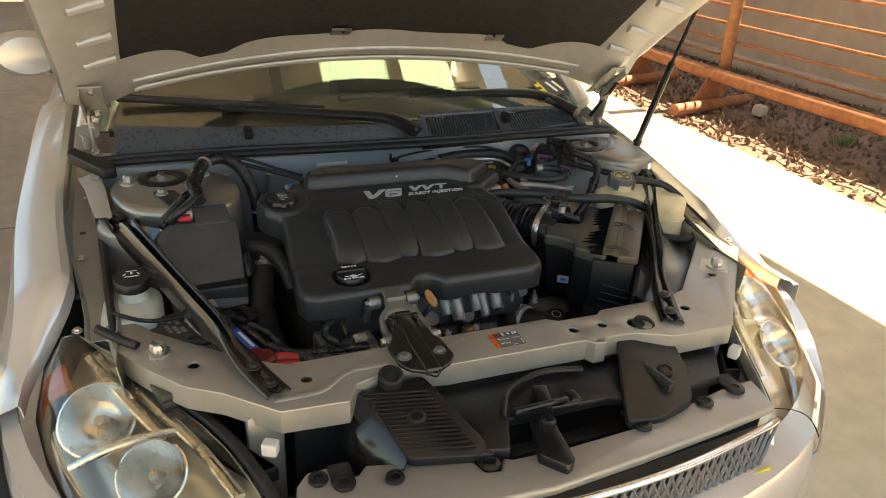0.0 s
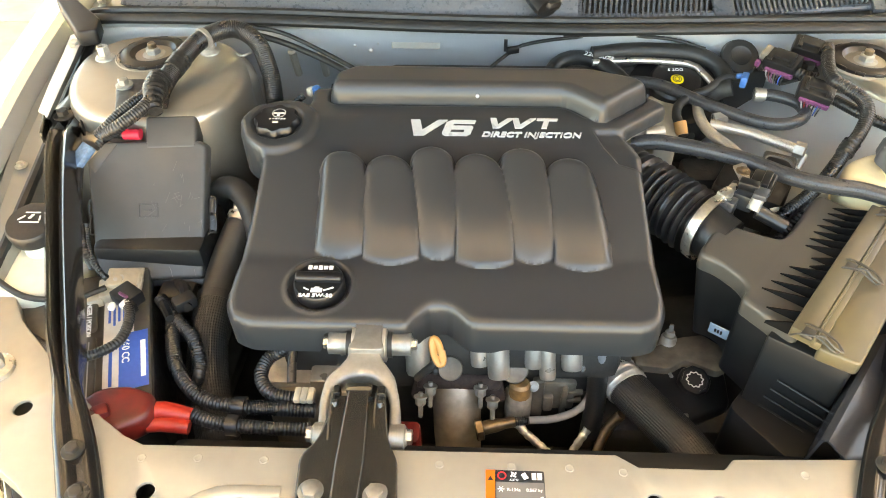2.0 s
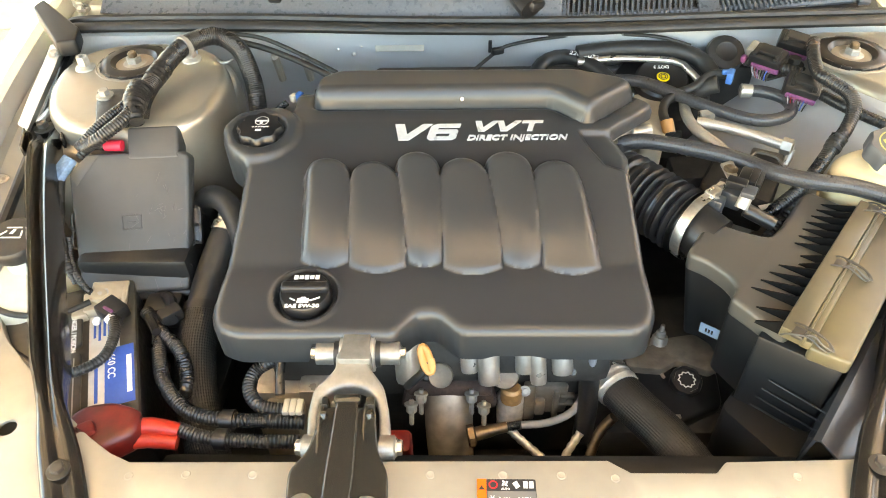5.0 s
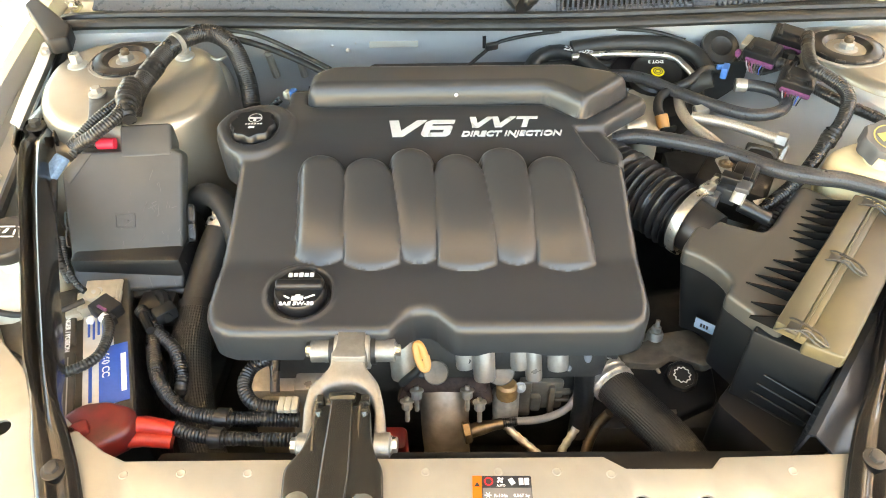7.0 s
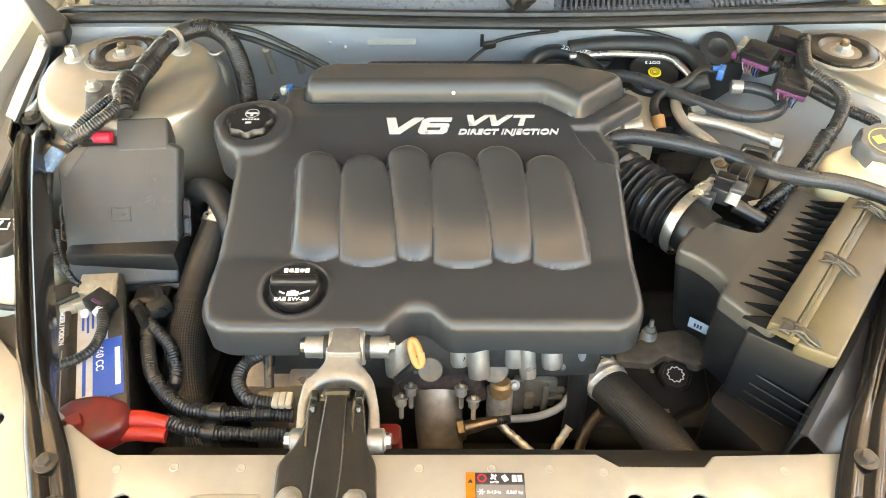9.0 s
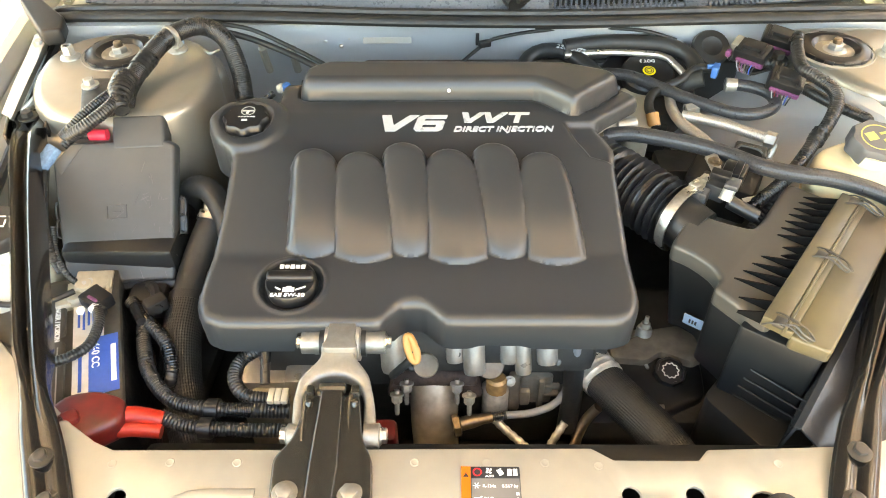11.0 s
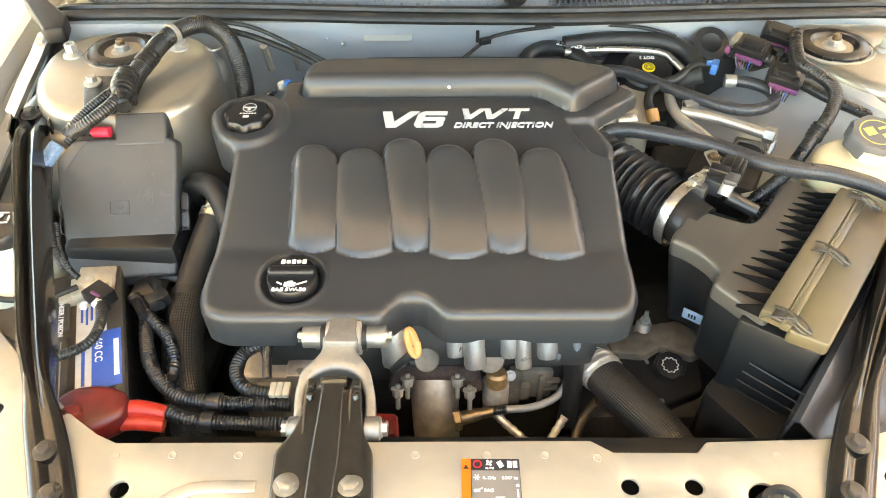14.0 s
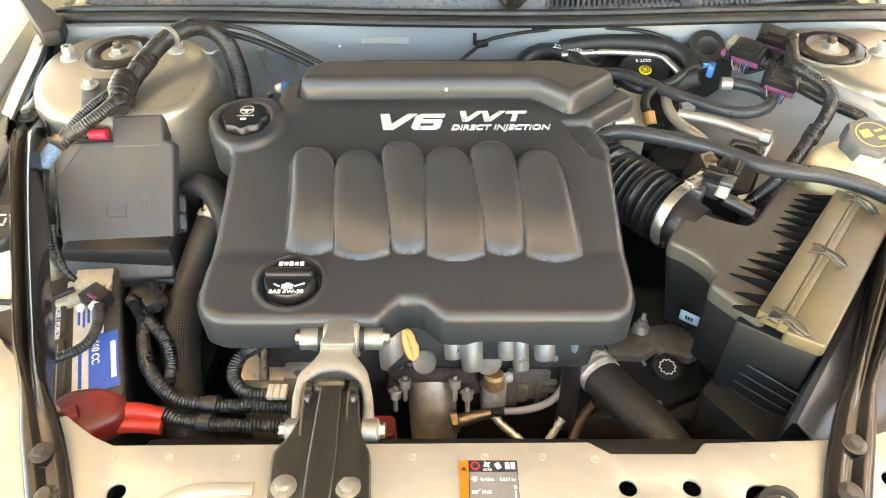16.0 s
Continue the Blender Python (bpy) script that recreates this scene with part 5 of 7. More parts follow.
def cover_mesh():
    bm = bmesh.new()
    nx, ny = 290, 204
    x0, x1, y0, y1 = -0.385, 0.236, 0.228, 0.674
    V = {}
    for j in range(ny + 1):
        for i in range(nx + 1):
            x, y = x0 + (x1 - x0) * i / nx, y0 + (y1 - y0) * j / ny
            if inside(cover_poly, x, y):
                V[i, j] = bm.verts.new((x, y, cover_top(x, y)))
    for (i, j), v in list(V.items()):
        q = [V.get((i, j)), V.get((i + 1, j)), V.get((i + 1, j + 1)), V.get((i, j + 1))]
        if all(q):
            bm.faces.new(q)
        elif sum(1 for a in q if a) == 3:
            bm.faces.new([a for a in q if a])
    for v in [v for v in bm.verts if not v.link_faces]:
        bm.verts.remove(v)
    # pull the rim onto the outline, then drop the skirt
    rim = [e for e in bm.edges if len(e.link_faces) == 1]
    for v in {v for e in rim for v in e.verts}:
        best, bd = None, 9
        p = Vector((v.co.x, v.co.y))
        for i in range(len(cover_poly)):
            a, b = Vector(cover_poly[i - 1]), Vector(cover_poly[i])
            u = b - a
            t = min(1, max(0, (p - a).dot(u) / max(1e-9, u.length_squared)))
            c = a + u * t
            if (c - p).length < bd:
                bd, best = (c - p).length, c
        v.co.x, v.co.y = best
        v.co.z = cover_base(v.co.x, v.co.y) - 0.013 + (0.014 if inside(ridge_poly, v.co.x * 0.97, v.co.y - 0.012) else 0)
    res = bmesh.ops.extrude_edge_only(bm, edges=rim)
    cx, cy = -0.08, 0.44
    for v in [g for g in res["geom"] if isinstance(g, bmesh.types.BMVert)]:
        d = Vector((v.co.x - cx, v.co.y - cy)).normalized()
        v.co.x -= d.x * 0.001
        v.co.y -= d.y * 0.002
        fork = ss(-0.228, -0.218, v.co.x) * (1 - ss(-0.118, -0.108, v.co.x)) * (1 - ss(0.27, 0.30, v.co.y))
        v.co.z -= 0.040 - 0.030 * ss(0.14, 0.16, v.co.x) * ss(0.47, 0.50, v.co.y) - 0.034 * fork - 0.006 * ss(-0.02, 0.0, v.co.x) * (1 - ss(0.04, 0.07, v.co.x))
    return bm


ec = thing("engine_cover", (-0.08, 0.44, 0.80), "black moulded plastic engine cover with six blisters", "engine cover")
part("shell", cover_mesh(), COVER, ec, sharp=50)


def on_cover(bm, lift=0.0008):
    """Drapes flat pieces over the cover's slope."""
    for v in bm.verts:
        v.co.z += cover_base(v.co.x, v.co.y) + lift
    return bm


def glyph(polys, x, y, w, h, lean=0.30):
    bm = join(*[slab([(x + w * px + lean * h * py, y + h * py) for px, py in p], 0, 0.0016, 0) for p in polys])
    return bm


G_V = [[(0.0, 1), (0.27, 1), (0.47, 0.34), (0.80, 1), (1.07, 1), (0.58, 0), (0.29, 0)]]
G_6 = [[(0, 0.14), (0.12, 0), (0.27, 0), (0.27, 1), (0.20, 1), (0, 0.84)], [(0.27, 0.78), (1, 0.78), (1, 1), (0.27, 1)], [(0.27, 0.42), (1, 0.42), (1, 0.55), (0.93, 0.62), (0.27, 0.62)],
       [(0.27, 0), (0.88, 0), (1, 0.12), (1, 0.2), (0.27, 0.2)], [(0.74, 0.2), (1, 0.2), (1, 0.42), (0.74, 0.42)]]
G_T = [[(0, 0.78), (1.1, 0.78), (1.1, 1), (0, 1)], [(0.40, 0), (0.68, 0), (0.68, 0.78), (0.40, 0.78)]]
for g, x, y, w, h in ((G_V, -0.143, 0.5195, 0.049, 0.029), (G_6, -0.091, 0.5195, 0.040, 0.029), (G_V, -0.028, 0.5345, 0.031, 0.0195), (G_V, 0.003, 0.5345, 0.031, 0.0195), (G_T, 0.038, 0.5345, 0.026, 0.0195)):
    part("lettering", on_cover(glyph(g, x, y, w, h)), CHROMELET, ec, "raised silver letters")
part("lettering", on_cover(writing("DIRECT INJECTION", 0.0122, (-0.035, 0.5195, 0), thick=0.0012, shear=0.25, stretch=1.30, bold=0.0002)), CHROMELET, ec, "small raised silver letters")
part("rear_dimple", lathe([(0.003, -0.004), (0.0024, 0.004), (0, 0.005)], (-0.041, 0.594, 0.930), (0, -0.8, 0.6)), ALU, ec)
oc = part("oil_cap", lathe([(0.031, -0.008), (0.031, 0.006), (0.029, 0.009), (0.0, 0.009)], (-0.231, 0.292, 0.842), (0, -0.1, 1), 40), CAPBLACK, ec, "black round oil filler cap")
part("grip", box((-0.231, 0.294, 0.8525), (0.058, 0.013, 0.013), 0.004, (6, 0, 0), 3), CAPBLACK, oc)
part("brand_bar", join(*[box((-0.244 + 0.0065 * q, 0.3105, 0.8535), (0.0052, 0.0066 - 0.0012 * (q % 2), 0.001), 0.0008, (6, 0, 0)) for q in range(5)]), WHITE, oc, "plain white maker's mark")
part("oil_symbol", join(box((-0.231, 0.2745, 0.8505), (0.014, 0.007, 0.001), 0.0004), box((-0.244, 0.2765, 0.8505), (0.008, 0.002, 0.001), 0.0003, (0, 0, -30)), box((-0.217, 0.277, 0.8505), (0.013, 0.002, 0.001), 0.0003, (0, 0, 25)), box((-0.231, 0.279, 0.8505), (0.006, 0.0025, 0.001), 0.0003)), WHITE, oc)
part("grade_print", writing("SAE 5W-30", 0.0075, (-0.231, 0.2635, 0.8505), thick=0.0004, stretch=1.15, bold=0.0002, align="CENTER"), WHITE, oc)
pc = part("power_steering_cap", lathe([(0.029, -0.004), (0.029, 0.014), (0.026, 0.018), (0.0, 0.018)], (-0.322, 0.538, 0.908), (0, -0.1, 1), 64, 8, 0.0040), CAPBLACK, ec, "black lobed reservoir cap")
part("cap_print", join(lathe([(0.0086, 0.0008), (0.0098, 0.0008)], (-0.320, 0.546, 0.9266), (0, -0.1, 1), 28, caps=False), box((-0.320, 0.546, 0.9276), (0.016, 0.003, 0.0006), 0), box((-0.320, 0.542, 0.9274), (0.004, 0.006, 0.0006), 0), *[box((-0.330 + 0.004 * q, 0.5325, 0.9266), (0.003, 0.0016, 0.0006), 0, (0, 0, 25)) for q in range(6)], box((-0.322, 0.526, 0.9256), (0.008, 0.0045, 0.0006), 0.0002)), PAPER, pc)

# ---- bay things: torque strut, dipstick, label ----
ts = thing("torque_strut_bracket", (-0.17, 0.045, 0.797), "gloss black stamped bracket bolted to the tie bar", "bracket")
part("plate", slab(rounded([(-0.2215, 0.077), (-0.205, 0.100), (-0.1985, 0.125), (-0.196, 0.150), (-0.137, 0.150), (-0.1335, 0.122), (-0.130, 0.098), (-0.1185, 0.076), (-0.114, 0.02), (-0.128, 0.000), (-0.150, -0.012), (-0.165, -0.03), (-0.182, -0.012), (-0.205, 0.000), (-0.217, 0.02)], 0.008), 0.797, 0.806, 0.003, 3, lift=lambda x, y: 0.008 * ss(0.08, 0.15, y)), BRACKETM, ts)
part("centre_ridge", slab(rounded([(-0.181, -0.02), (-0.1825, 0.07), (-0.179, 0.154), (-0.155, 0.154), (-0.1525, 0.07), (-0.154, -0.02)], 0.004), 0.798, 0.8125, 0.004, 3, lift=lambda x, y: 0.010 * ss(0.08, 0.15, y)), BRACKETM, ts, "raised centre ridge")
for x0, x1 in ((-0.196, -0.188), (-0.1475, -0.1375)):
    part("side_bead", tube([(x0 + 0.003, 0.095, 0.8075), (x0 + 0.001, 0.125, 0.811), (x0 + 0.001, 0.152, 0.815)], 0.003, 8), BRACKETM, ts)
    part("end_tab", slab(rounded([(x0, 0.148), (x0, 0.160), (x1, 0.160), (x1, 0.148)], 0.003), 0.806, 0.819, 0.002), BRACKETM, ts)
    part("end_drop", lathe([(0.0045, -0.016), (0.0045, 0.004), (0.003, 0.006)], ((x0 + x1) / 2, 0.138, 0.811), (0, 0.3, 1), 12), BRACKETM, ts)
part("cross_step", box((-0.167, 0.155, 0.819), (0.030, 0.010, 0.012), 0.003, (14, 0, 0)), BRACKETM, ts)
part("tower", slab(rounded([(-0.196, 0.10), (-0.192, 0.147), (-0.140, 0.147), (-0.136, 0.10)], 0.008), 0.760, 0.803, 0.005, 3), BRACKETM, ts)
for x in (-0.202, -0.138):
    part("bolt", bolt((x, 0.037, 0.806), r=0.0088, h=0.0075, washer=1.5), FORK, ts, "pale aluminium bolt head")
fk = thing("torque_strut", (-0.164, 0.20, 0.82), "cast aluminium forked torque strut", "strut")
fork_poly = [(-0.209, 0.106), (-0.212, 0.149), (-0.208, 0.173), (-0.193, 0.187), (-0.185, 0.197), (-0.187, 0.216), (-0.149, 0.215), (-0.147, 0.197), (-0.139, 0.188), (-0.129, 0.176), (-0.122, 0.149), (-0.117, 0.106), (-0.132, 0.106), (-0.133, 0.149), (-0.139, 0.165), (-0.152, 0.174), (-0.168, 0.176), (-0.186, 0.173), (-0.198, 0.162), (-0.201, 0.149), (-0.196, 0.106)]
part("yoke", slab(rounded(fork_poly, 0.007, 3), 0.782, 0.799, 0.004, 3, lift=lambda x, y: 0.030 * ss(0.11, 0.23, y)), FORK, fk)
for s in (-1, 1):
    part("eye", lathe([(0.0135, -0.008), (0.0135, 0.008), (0.010, 0.010), (0, 0.010)], (-0.164 + s * 0.041, 0.113, 0.791), (s, 0, 0), 24), FORK, fk)
    part("bolt", bolt((-0.164 + s * 0.049, 0.113, 0.791), (s, 0, 0), 0.0085, 0.009, 1.2), STEEL, fk)
part("neck", slab(rounded([(-0.186, 0.200), (-0.142, 0.200), (-0.148, 0.216), (-0.148, 0.262), (-0.180, 0.262), (-0.180, 0.216)], 0.01), 0.810, 0.832, 0.005, 3), FORK, fk)
part("bushing", lathe([(0.0215, -0.020), (0.0215, 0.020), (0.014, 0.022), (0, 0.022)], (-0.164, 0.229, 0.808), (1, 0, 0), 26), ALU, fk)
part("rubber_ring", lathe([(0.0165, -0.027), (0.0165, 0.027), (0, 0.027)], (-0.164, 0.229, 0.808), (1, 0, 0), 24), RUBBER, fk)
for s in (-1, 1):
    part("engine_lug", join(lathe([(0.0135, -0.011), (0.0135, 0.011), (0, 0.011)], (-0.164 + s * 0.038, 0.229, 0.808), (1, 0, 0), 22), tube([(-0.164 + s * 0.038, 0.229, 0.804), (-0.164 + s * 0.042, 0.252, 0.79), (-0.164 + s * 0.044, 0.275, 0.74)], 0.011, 10)), FORK, fk)
    part("bolt", bolt((-0.164 + s * 0.047, 0.229, 0.808), (s, 0, 0), 0.007, 0.009, 1.2), STEEL, fk)
dp = thing("dipstick", (-0.088, 0.215, 0.80), "orange looped oil dipstick handle", "dipstick")
loop = [(-0.084 + 0.0042 * math.cos(a) - 0.004 * math.sin(a), 0.224 + 0.0105 * math.sin(a), 0.803 + 0.010 * math.sin(a)) for a in (k * math.tau / 12 for k in range(13))]
part("handle", tube(loop, 0.0046, 12, step=0.003, flat=1.3), ORANGE, dp, "orange plastic loop")
part("stem", tube([(-0.083, 0.223, 0.8), (-0.087, 0.216, 0.79), (-0.099, 0.215, 0.775), (-0.109, 0.221, 0.755)], 0.005, 10), RUBBER, dp)
part("red_clip", slab(rounded([(-0.140, 0.165), (-0.105, 0.165), (-0.105, 0.198), (-0.140, 0.198)], 0.008), 0.62, 0.700, 0.006), RED, dp)

al = thing("service_label", (0.0, 0.045, 0.7965), "orange and black refrigerant service label", "label")
LX, LY, LW, LH = -0.027, 0.073, 0.060, 0.046
part("backing", slab(rounded([(LX, LY), (LX + LW, LY), (LX + LW, LY - LH), (LX, LY - LH)], 0.002), 0.7962, 0.7966, 0), LBLK, al)
part("orange_band", slab([(LX, LY), (LX + 0.0095, LY), (LX + 0.0095, LY - LH), (LX, LY - LH)], 0.7967, 0.7970, 0), LORANGE, al)
part("grey_field", slab([(LX + 0.0105, LY - 0.0135), (LX + LW - 0.0006, LY - 0.0135), (LX + LW - 0.0006, LY - LH + 0.0006), (LX + 0.0105, LY - LH + 0.0006)], 0.7967, 0.7970, 0), mat("label_grey", (0.16, 0.15, 0.14), 0.5), al)
part("warning_triangle", slab([(LX + 0.0018, LY - 0.012), (LX + 0.0078, LY - 0.012), (LX + 0.0048, LY - 0.007)], 0.7971, 0.7973, 0), LBLK, al)
part("red_ring", lathe([(0.0033, 0.0003), (0.0047, 0.0003)], (LX + 0.0165, LY - 0.0065, 0.797), n=24, caps=False), LRED, al)
part("fan_symbol", join(*[box((LX + 0.0285 + 0.0022 * math.cos(a), LY - 0.005 + 0.0022 * math.sin(a), 0.7971), (0.0032, 0.0018, 0.0003), 0, (0, 0, math.degrees(a) + 35)) for a in (0.5, 2.07, 3.64, 5.2)]), WHITE, al)
part("wrench_symbol", box((LX + 0.040, LY - 0.0065, 0.7971), (0.005, 0.007, 0.0003), 0, (0, 0, 30)), WHITE, al)
part("book_symbol", join(box((LX + 0.0495, LY - 0.0065, 0.7971), (0.0045, 0.0075, 0.0003), 0), box((LX + 0.0553, LY - 0.0065, 0.7971), (0.0045, 0.0075, 0.0003), 0)), WHITE, al)
for txt, sz, dx, dy in (("AUTO", 0.0032, 0.0245, 0.0120), ("R-134a", 0.0048, 0.0215, 0.0235), ("0.567 kg", 0.0048, 0.041, 0.0235), ("PAG", 0.0052, 0.0225, 0.0375)):
    part("print", writing(txt, sz, (LX + dx, LY - dy, 0.79705), thick=0.0001, bold=0.00008), WHITE, al)
part("snow_symbol", join(*[box((LX + 0.0155, LY - 0.0215, 0.7971), (0.007, 0.0008, 0.0003), 0, (0, 0, a)) for a in (0, 60, 120)]), WHITE, al)
part("can_symbol", join(box((LX + 0.0155, LY - 0.036, 0.7971), (0.006, 0.003, 0.0003), 0), box((LX + 0.0195, LY - 0.034, 0.7971), (0.004, 0.001, 0.0003), 0, (0, 0, 30))), WHITE, al)
part("small_print_bar", join(box((LX + 0.0385, LY - 0.0435, 0.7971), (0.009, 0.0016, 0.0003), 0), box((LX + 0.0565, LY - 0.039, 0.7971), (0.0016, 0.009, 0.0003), 0), box((LX + 0.0565, LY - 0.0305, 0.7971), (0.003, 0.003, 0.0003), 0)), WHITE, al)

# ---- bay braces ----
def brace(s, pts, label):
    b = thing("bay_brace", pts[0], label, "brace", "black braces over the bay")
    L = [Vector(p) for p in pts]
    side = Vector((0.9, 0.42 * -s, 0)) if s > 0 else Vector((0.9, 0.42, 0))
    side = Vector((L[-1] - L[0]).cross(Vector((0, 0, 1)))).normalized()
    C = smooth_line(pts, 0.012)
    rows = []
    n = len(C)
    for i, p in enumerate(C):
        u = i / (n - 1)
        w = 0.0185 + 0.004 * ss(0.30, 0.05, u) + 0.004 * ss(0.55, 0.85, u) + 0.002 * ss(0.8, 1, u) - 0.004 * math.exp(-((u - 0.25) / 0.05) ** 2)
        deep = 0.016 * ss(0.20, 0.32, u) * (1 - ss(0.86, 0.95, u)) + 0.004
        rows.append([p + side * a * w + Vector((0, 0, h * deep)) for a, h in ((-1, -1.4), (-0.96, -0.4), (-0.82, 0.35), (-0.5, 0.95), (-0.22, 0.75), (-0.04, -0.05), (0.1, -0.05), (0.3, 0.8), (0.6, 0.95), (0.86, 0.3), (0.97, -0.4), (1, -1.4))])
    part("channel", thicken(loft(rows), 0.002), GLOSS, b, sharp=60)
    for u in (0.045, 0.125):
        p = C[int(u * n)]
        part("bolt", bolt(tuple(p + Vector((0, 0, 0.003))), r=0.0075, h=0.008, washer=1.6), BLACKBOLT, b)
    p = C[int(0.955 * n)]
    part("bolt", bolt(tuple(p + Vector((0, 0, 0.004))), r=0.009, h=0.011, washer=1.6), BLACKBOLT, b)
    e = Vector(pts[-1])
    part("end_flange", join(*[box(tuple(e - (L[-1] - L[-2]).normalized() * 0.03 + side * q * 0.027), (0.004, 0.08, 0.018), 0.001, (0, 0, math.degrees(math.atan2((L[-1] - L[-2]).y, (L[-1] - L[-2]).x)) - 90)) for q in (-1, 1)]), GLOSS, b)
    return b


brace(-1, [(-0.425, 0.005, 0.803), (-0.455, 0.07, 0.812), (-0.500, 0.17, 0.840), (-0.580, 0.37, 0.872), (-0.627, 0.495, 0.889), (-0.664, 0.605, 0.892)], "gloss black brace with reflections over the battery")
brace(1, [(0.345, 0.005, 0.803), (0.372, 0.07, 0.812), (0.42, 0.17, 0.835), (0.555, 0.39, 0.865), (0.63, 0.512, 0.876), (0.672, 0.60, 0.880)], "gloss black brace beside the coolant tank")

# ---- fuse box ----
FB = pose(-0.497, 0.445, 0.828, 47, 0, 4)
fb = thing("fuse_box", (-0.497, 0.46, 0.74), "dusty scratched black fuse box with clipped lid", "fuse box")
lid_poly = [(-0.077, -0.096), (0.070, -0.096), (0.078, 0.090), (0.064, 0.098), (-0.062, 0.098), (-0.088, 0.072)]
part("lid", move(slab(rounded(lid_poly, 0.006), -0.022, 0.0, 0.004, 3, taper=0.004), FB), FUSEP, fb, "scratched grey black lid")
part("body", box((-0.497, 0.475, 0.70), (0.155, 0.16, 0.20), 0.008), PLASTIC, fb)
# Thin paler facet; the light on the chamfered corner is in its colour.
part("lit_lid_corner", move(slab([(-0.0865, 0.070), (-0.062, 0.0965), (-0.044, 0.0965), (-0.077, 0.055)], 0.0, 0.0012, 0.0005), FB), LIDP, fb)
part("lid_emblem", move(join(*[box(c, s_, 0.0004) for c, s_ in (((-0.004, 0.010, 0.0006), (0.026, 0.0018, 0.0016)), ((-0.004, -0.008, 0.0006), (0.026, 0.0018, 0.0016)), ((-0.017, 0.001, 0.0006), (0.0018, 0.02, 0.0016)), ((0.009, 0.001, 0.0006), (0.0018, 0.02, 0.0016)), ((-0.004, 0.001, 0.0006), (0.010, 0.0015, 0.0016)))]), FB), FUSEP, fb)
random.seed(11)
SCRATCH = mat("scratch_grey", (0.10, 0.096, 0.09), 0.6)
for k in range(34):
    x, y, a = random.gauss(0.03, 0.022), random.gauss(-0.005, 0.035), random.gauss(70, 45)
    part("scratch", move(box((x, y, 0.0003), (random.uniform(0.003, 0.02), 0.0005, 0.0003), 0, (0, 0, a)), FB), SCRATCH, fb)
for sx in (-1, 1):
    part("clip", move(join(*[tube([(sx * 0.080, y, -0.01), (sx * 0.088, y, -0.006), (sx * 0.088, y + 0.022, -0.006), (sx * 0.080, y + 0.022, -0.01)], 0.0016, 6, step=0.006) for y in (-0.03, -0.005)] + [box((sx * 0.082, -0.008, -0.018), (0.010, 0.05, 0.014), 0.002)]), FB), PLASTIC, fb)
part("front_lip", move(slab([(-0.074, -0.108), (0.068, -0.108), (0.070, -0.094), (-0.077, -0.094)], -0.040, -0.012, 0.004), FB), PLASTIC, fb)
part("terminal_hood", move(slab(rounded([(-0.006, 0.086), (0.066, 0.086), (0.063, 0.134), (-0.008, 0.134)], 0.005), -0.016, 0.018, 0.005, 3), pose(-0.497, 0.445, 0.828, 36, 0, 4)), FUSEP, fb, "grey hinged terminal cover")
part("red_plug", tube([(-0.540, 0.521, 0.905), (-0.516, 0.521, 0.905)], 0.008, 10), mat("pink_red", (0.55, 0.02, 0.05), 0.4), fb, "small red plug")

# ---- battery ----
BM = pose(-0.552, 0.245, 0.672, 0, 0, 20)
bt = thing("car_battery", (-0.545, 0.285, 0.58), "dark grey car battery with blue and white label", "battery")
part("case", move(box((0, 0, -0.005), (0.20, 0.25, 0.18), 0.006), BM), PLASTIC, bt)
part("top", move(join(slab(rounded([(-0.10, -0.125), (0.10, -0.125), (0.10, 0.125), (-0.10, 0.125)], 0.008), 0.085, 0.098, 0.003), slab(rounded([(-0.07, -0.11), (0.036, -0.11), (0.036, 0.0), (-0.07, 0.0)], 0.006), 0.098, 0.106, 0.003), slab(rounded([(-0.07, 0.012), (0.036, 0.012), (0.036, 0.11), (-0.07, 0.11)], 0.006), 0.098, 0.106, 0.003)), BM), mat("battery_grey", (0.065, 0.058, 0.047), 0.5, 0, 0.15, 100, stain=(0.085, 0.072, 0.055), stain_scale=20), bt)
part("paper_label", move(slab([(0.043, -0.10), (0.080, -0.10), (0.080, 0.075), (0.043, 0.075)], 0.0985, 0.099, 0), BM), PAPER, bt, "white and blue printed label")
part("blue_field", move(slab([(0.062, -0.095), (0.097, -0.095), (0.097, -0.002), (0.062, -0.002)], 0.0992, 0.0996, 0), BM), LBLUE, bt)
part("label_print", move(join(*[box((0.091, -0.05, 0.0998), (0.006, 0.06, 0.0004), 0)]), BM), WHITE, bt)
part("print", move(writing("660 CC", 0.0125, (0.066, -0.012, 0.0997), (0, 0, -90), 0.0002, bold=0.0003), BM), WHITE, bt)
part("print", move(writing("DANGER / POISON", 0.0085, (0.024, 0.072, 0.1064), (0, 0, -90), 0.0002, bold=0.0002), BM), WHITE, bt)
part("label_print", move(join(*[box((0.050 + 0.006 * k, 0.045 - 0.006 * (k % 2), 0.0994), (0.003, 0.045, 0.0004), 0) for k in range(5)] + [box((0.052, -0.05, 0.0994), (0.004, 0.07, 0.0004), 0)]), BM), LBLUE, bt)
part("warning_print", move(join(*[box((0.010 - 0.011 * c, 0.09 - 0.011 * k, 0.1064), (0.0075, 0.008, 0.0004), 0) for k in range(6) for c in range(3) if (k + c) % 4 != 3] + [box((0.028 - 0.005 * c, -0.055, 0.1064), (0.0016, 0.09, 0.0004), 0) for c in range(10)]), BM), mat("grey_print", (0.32, 0.31, 0.29), 0.6), bt)
part("terminal_post", lathe([(0.012, 0), (0.011, 0.016), (0, 0.018)], (-0.522, 0.345, 0.775)), ALU, bt)
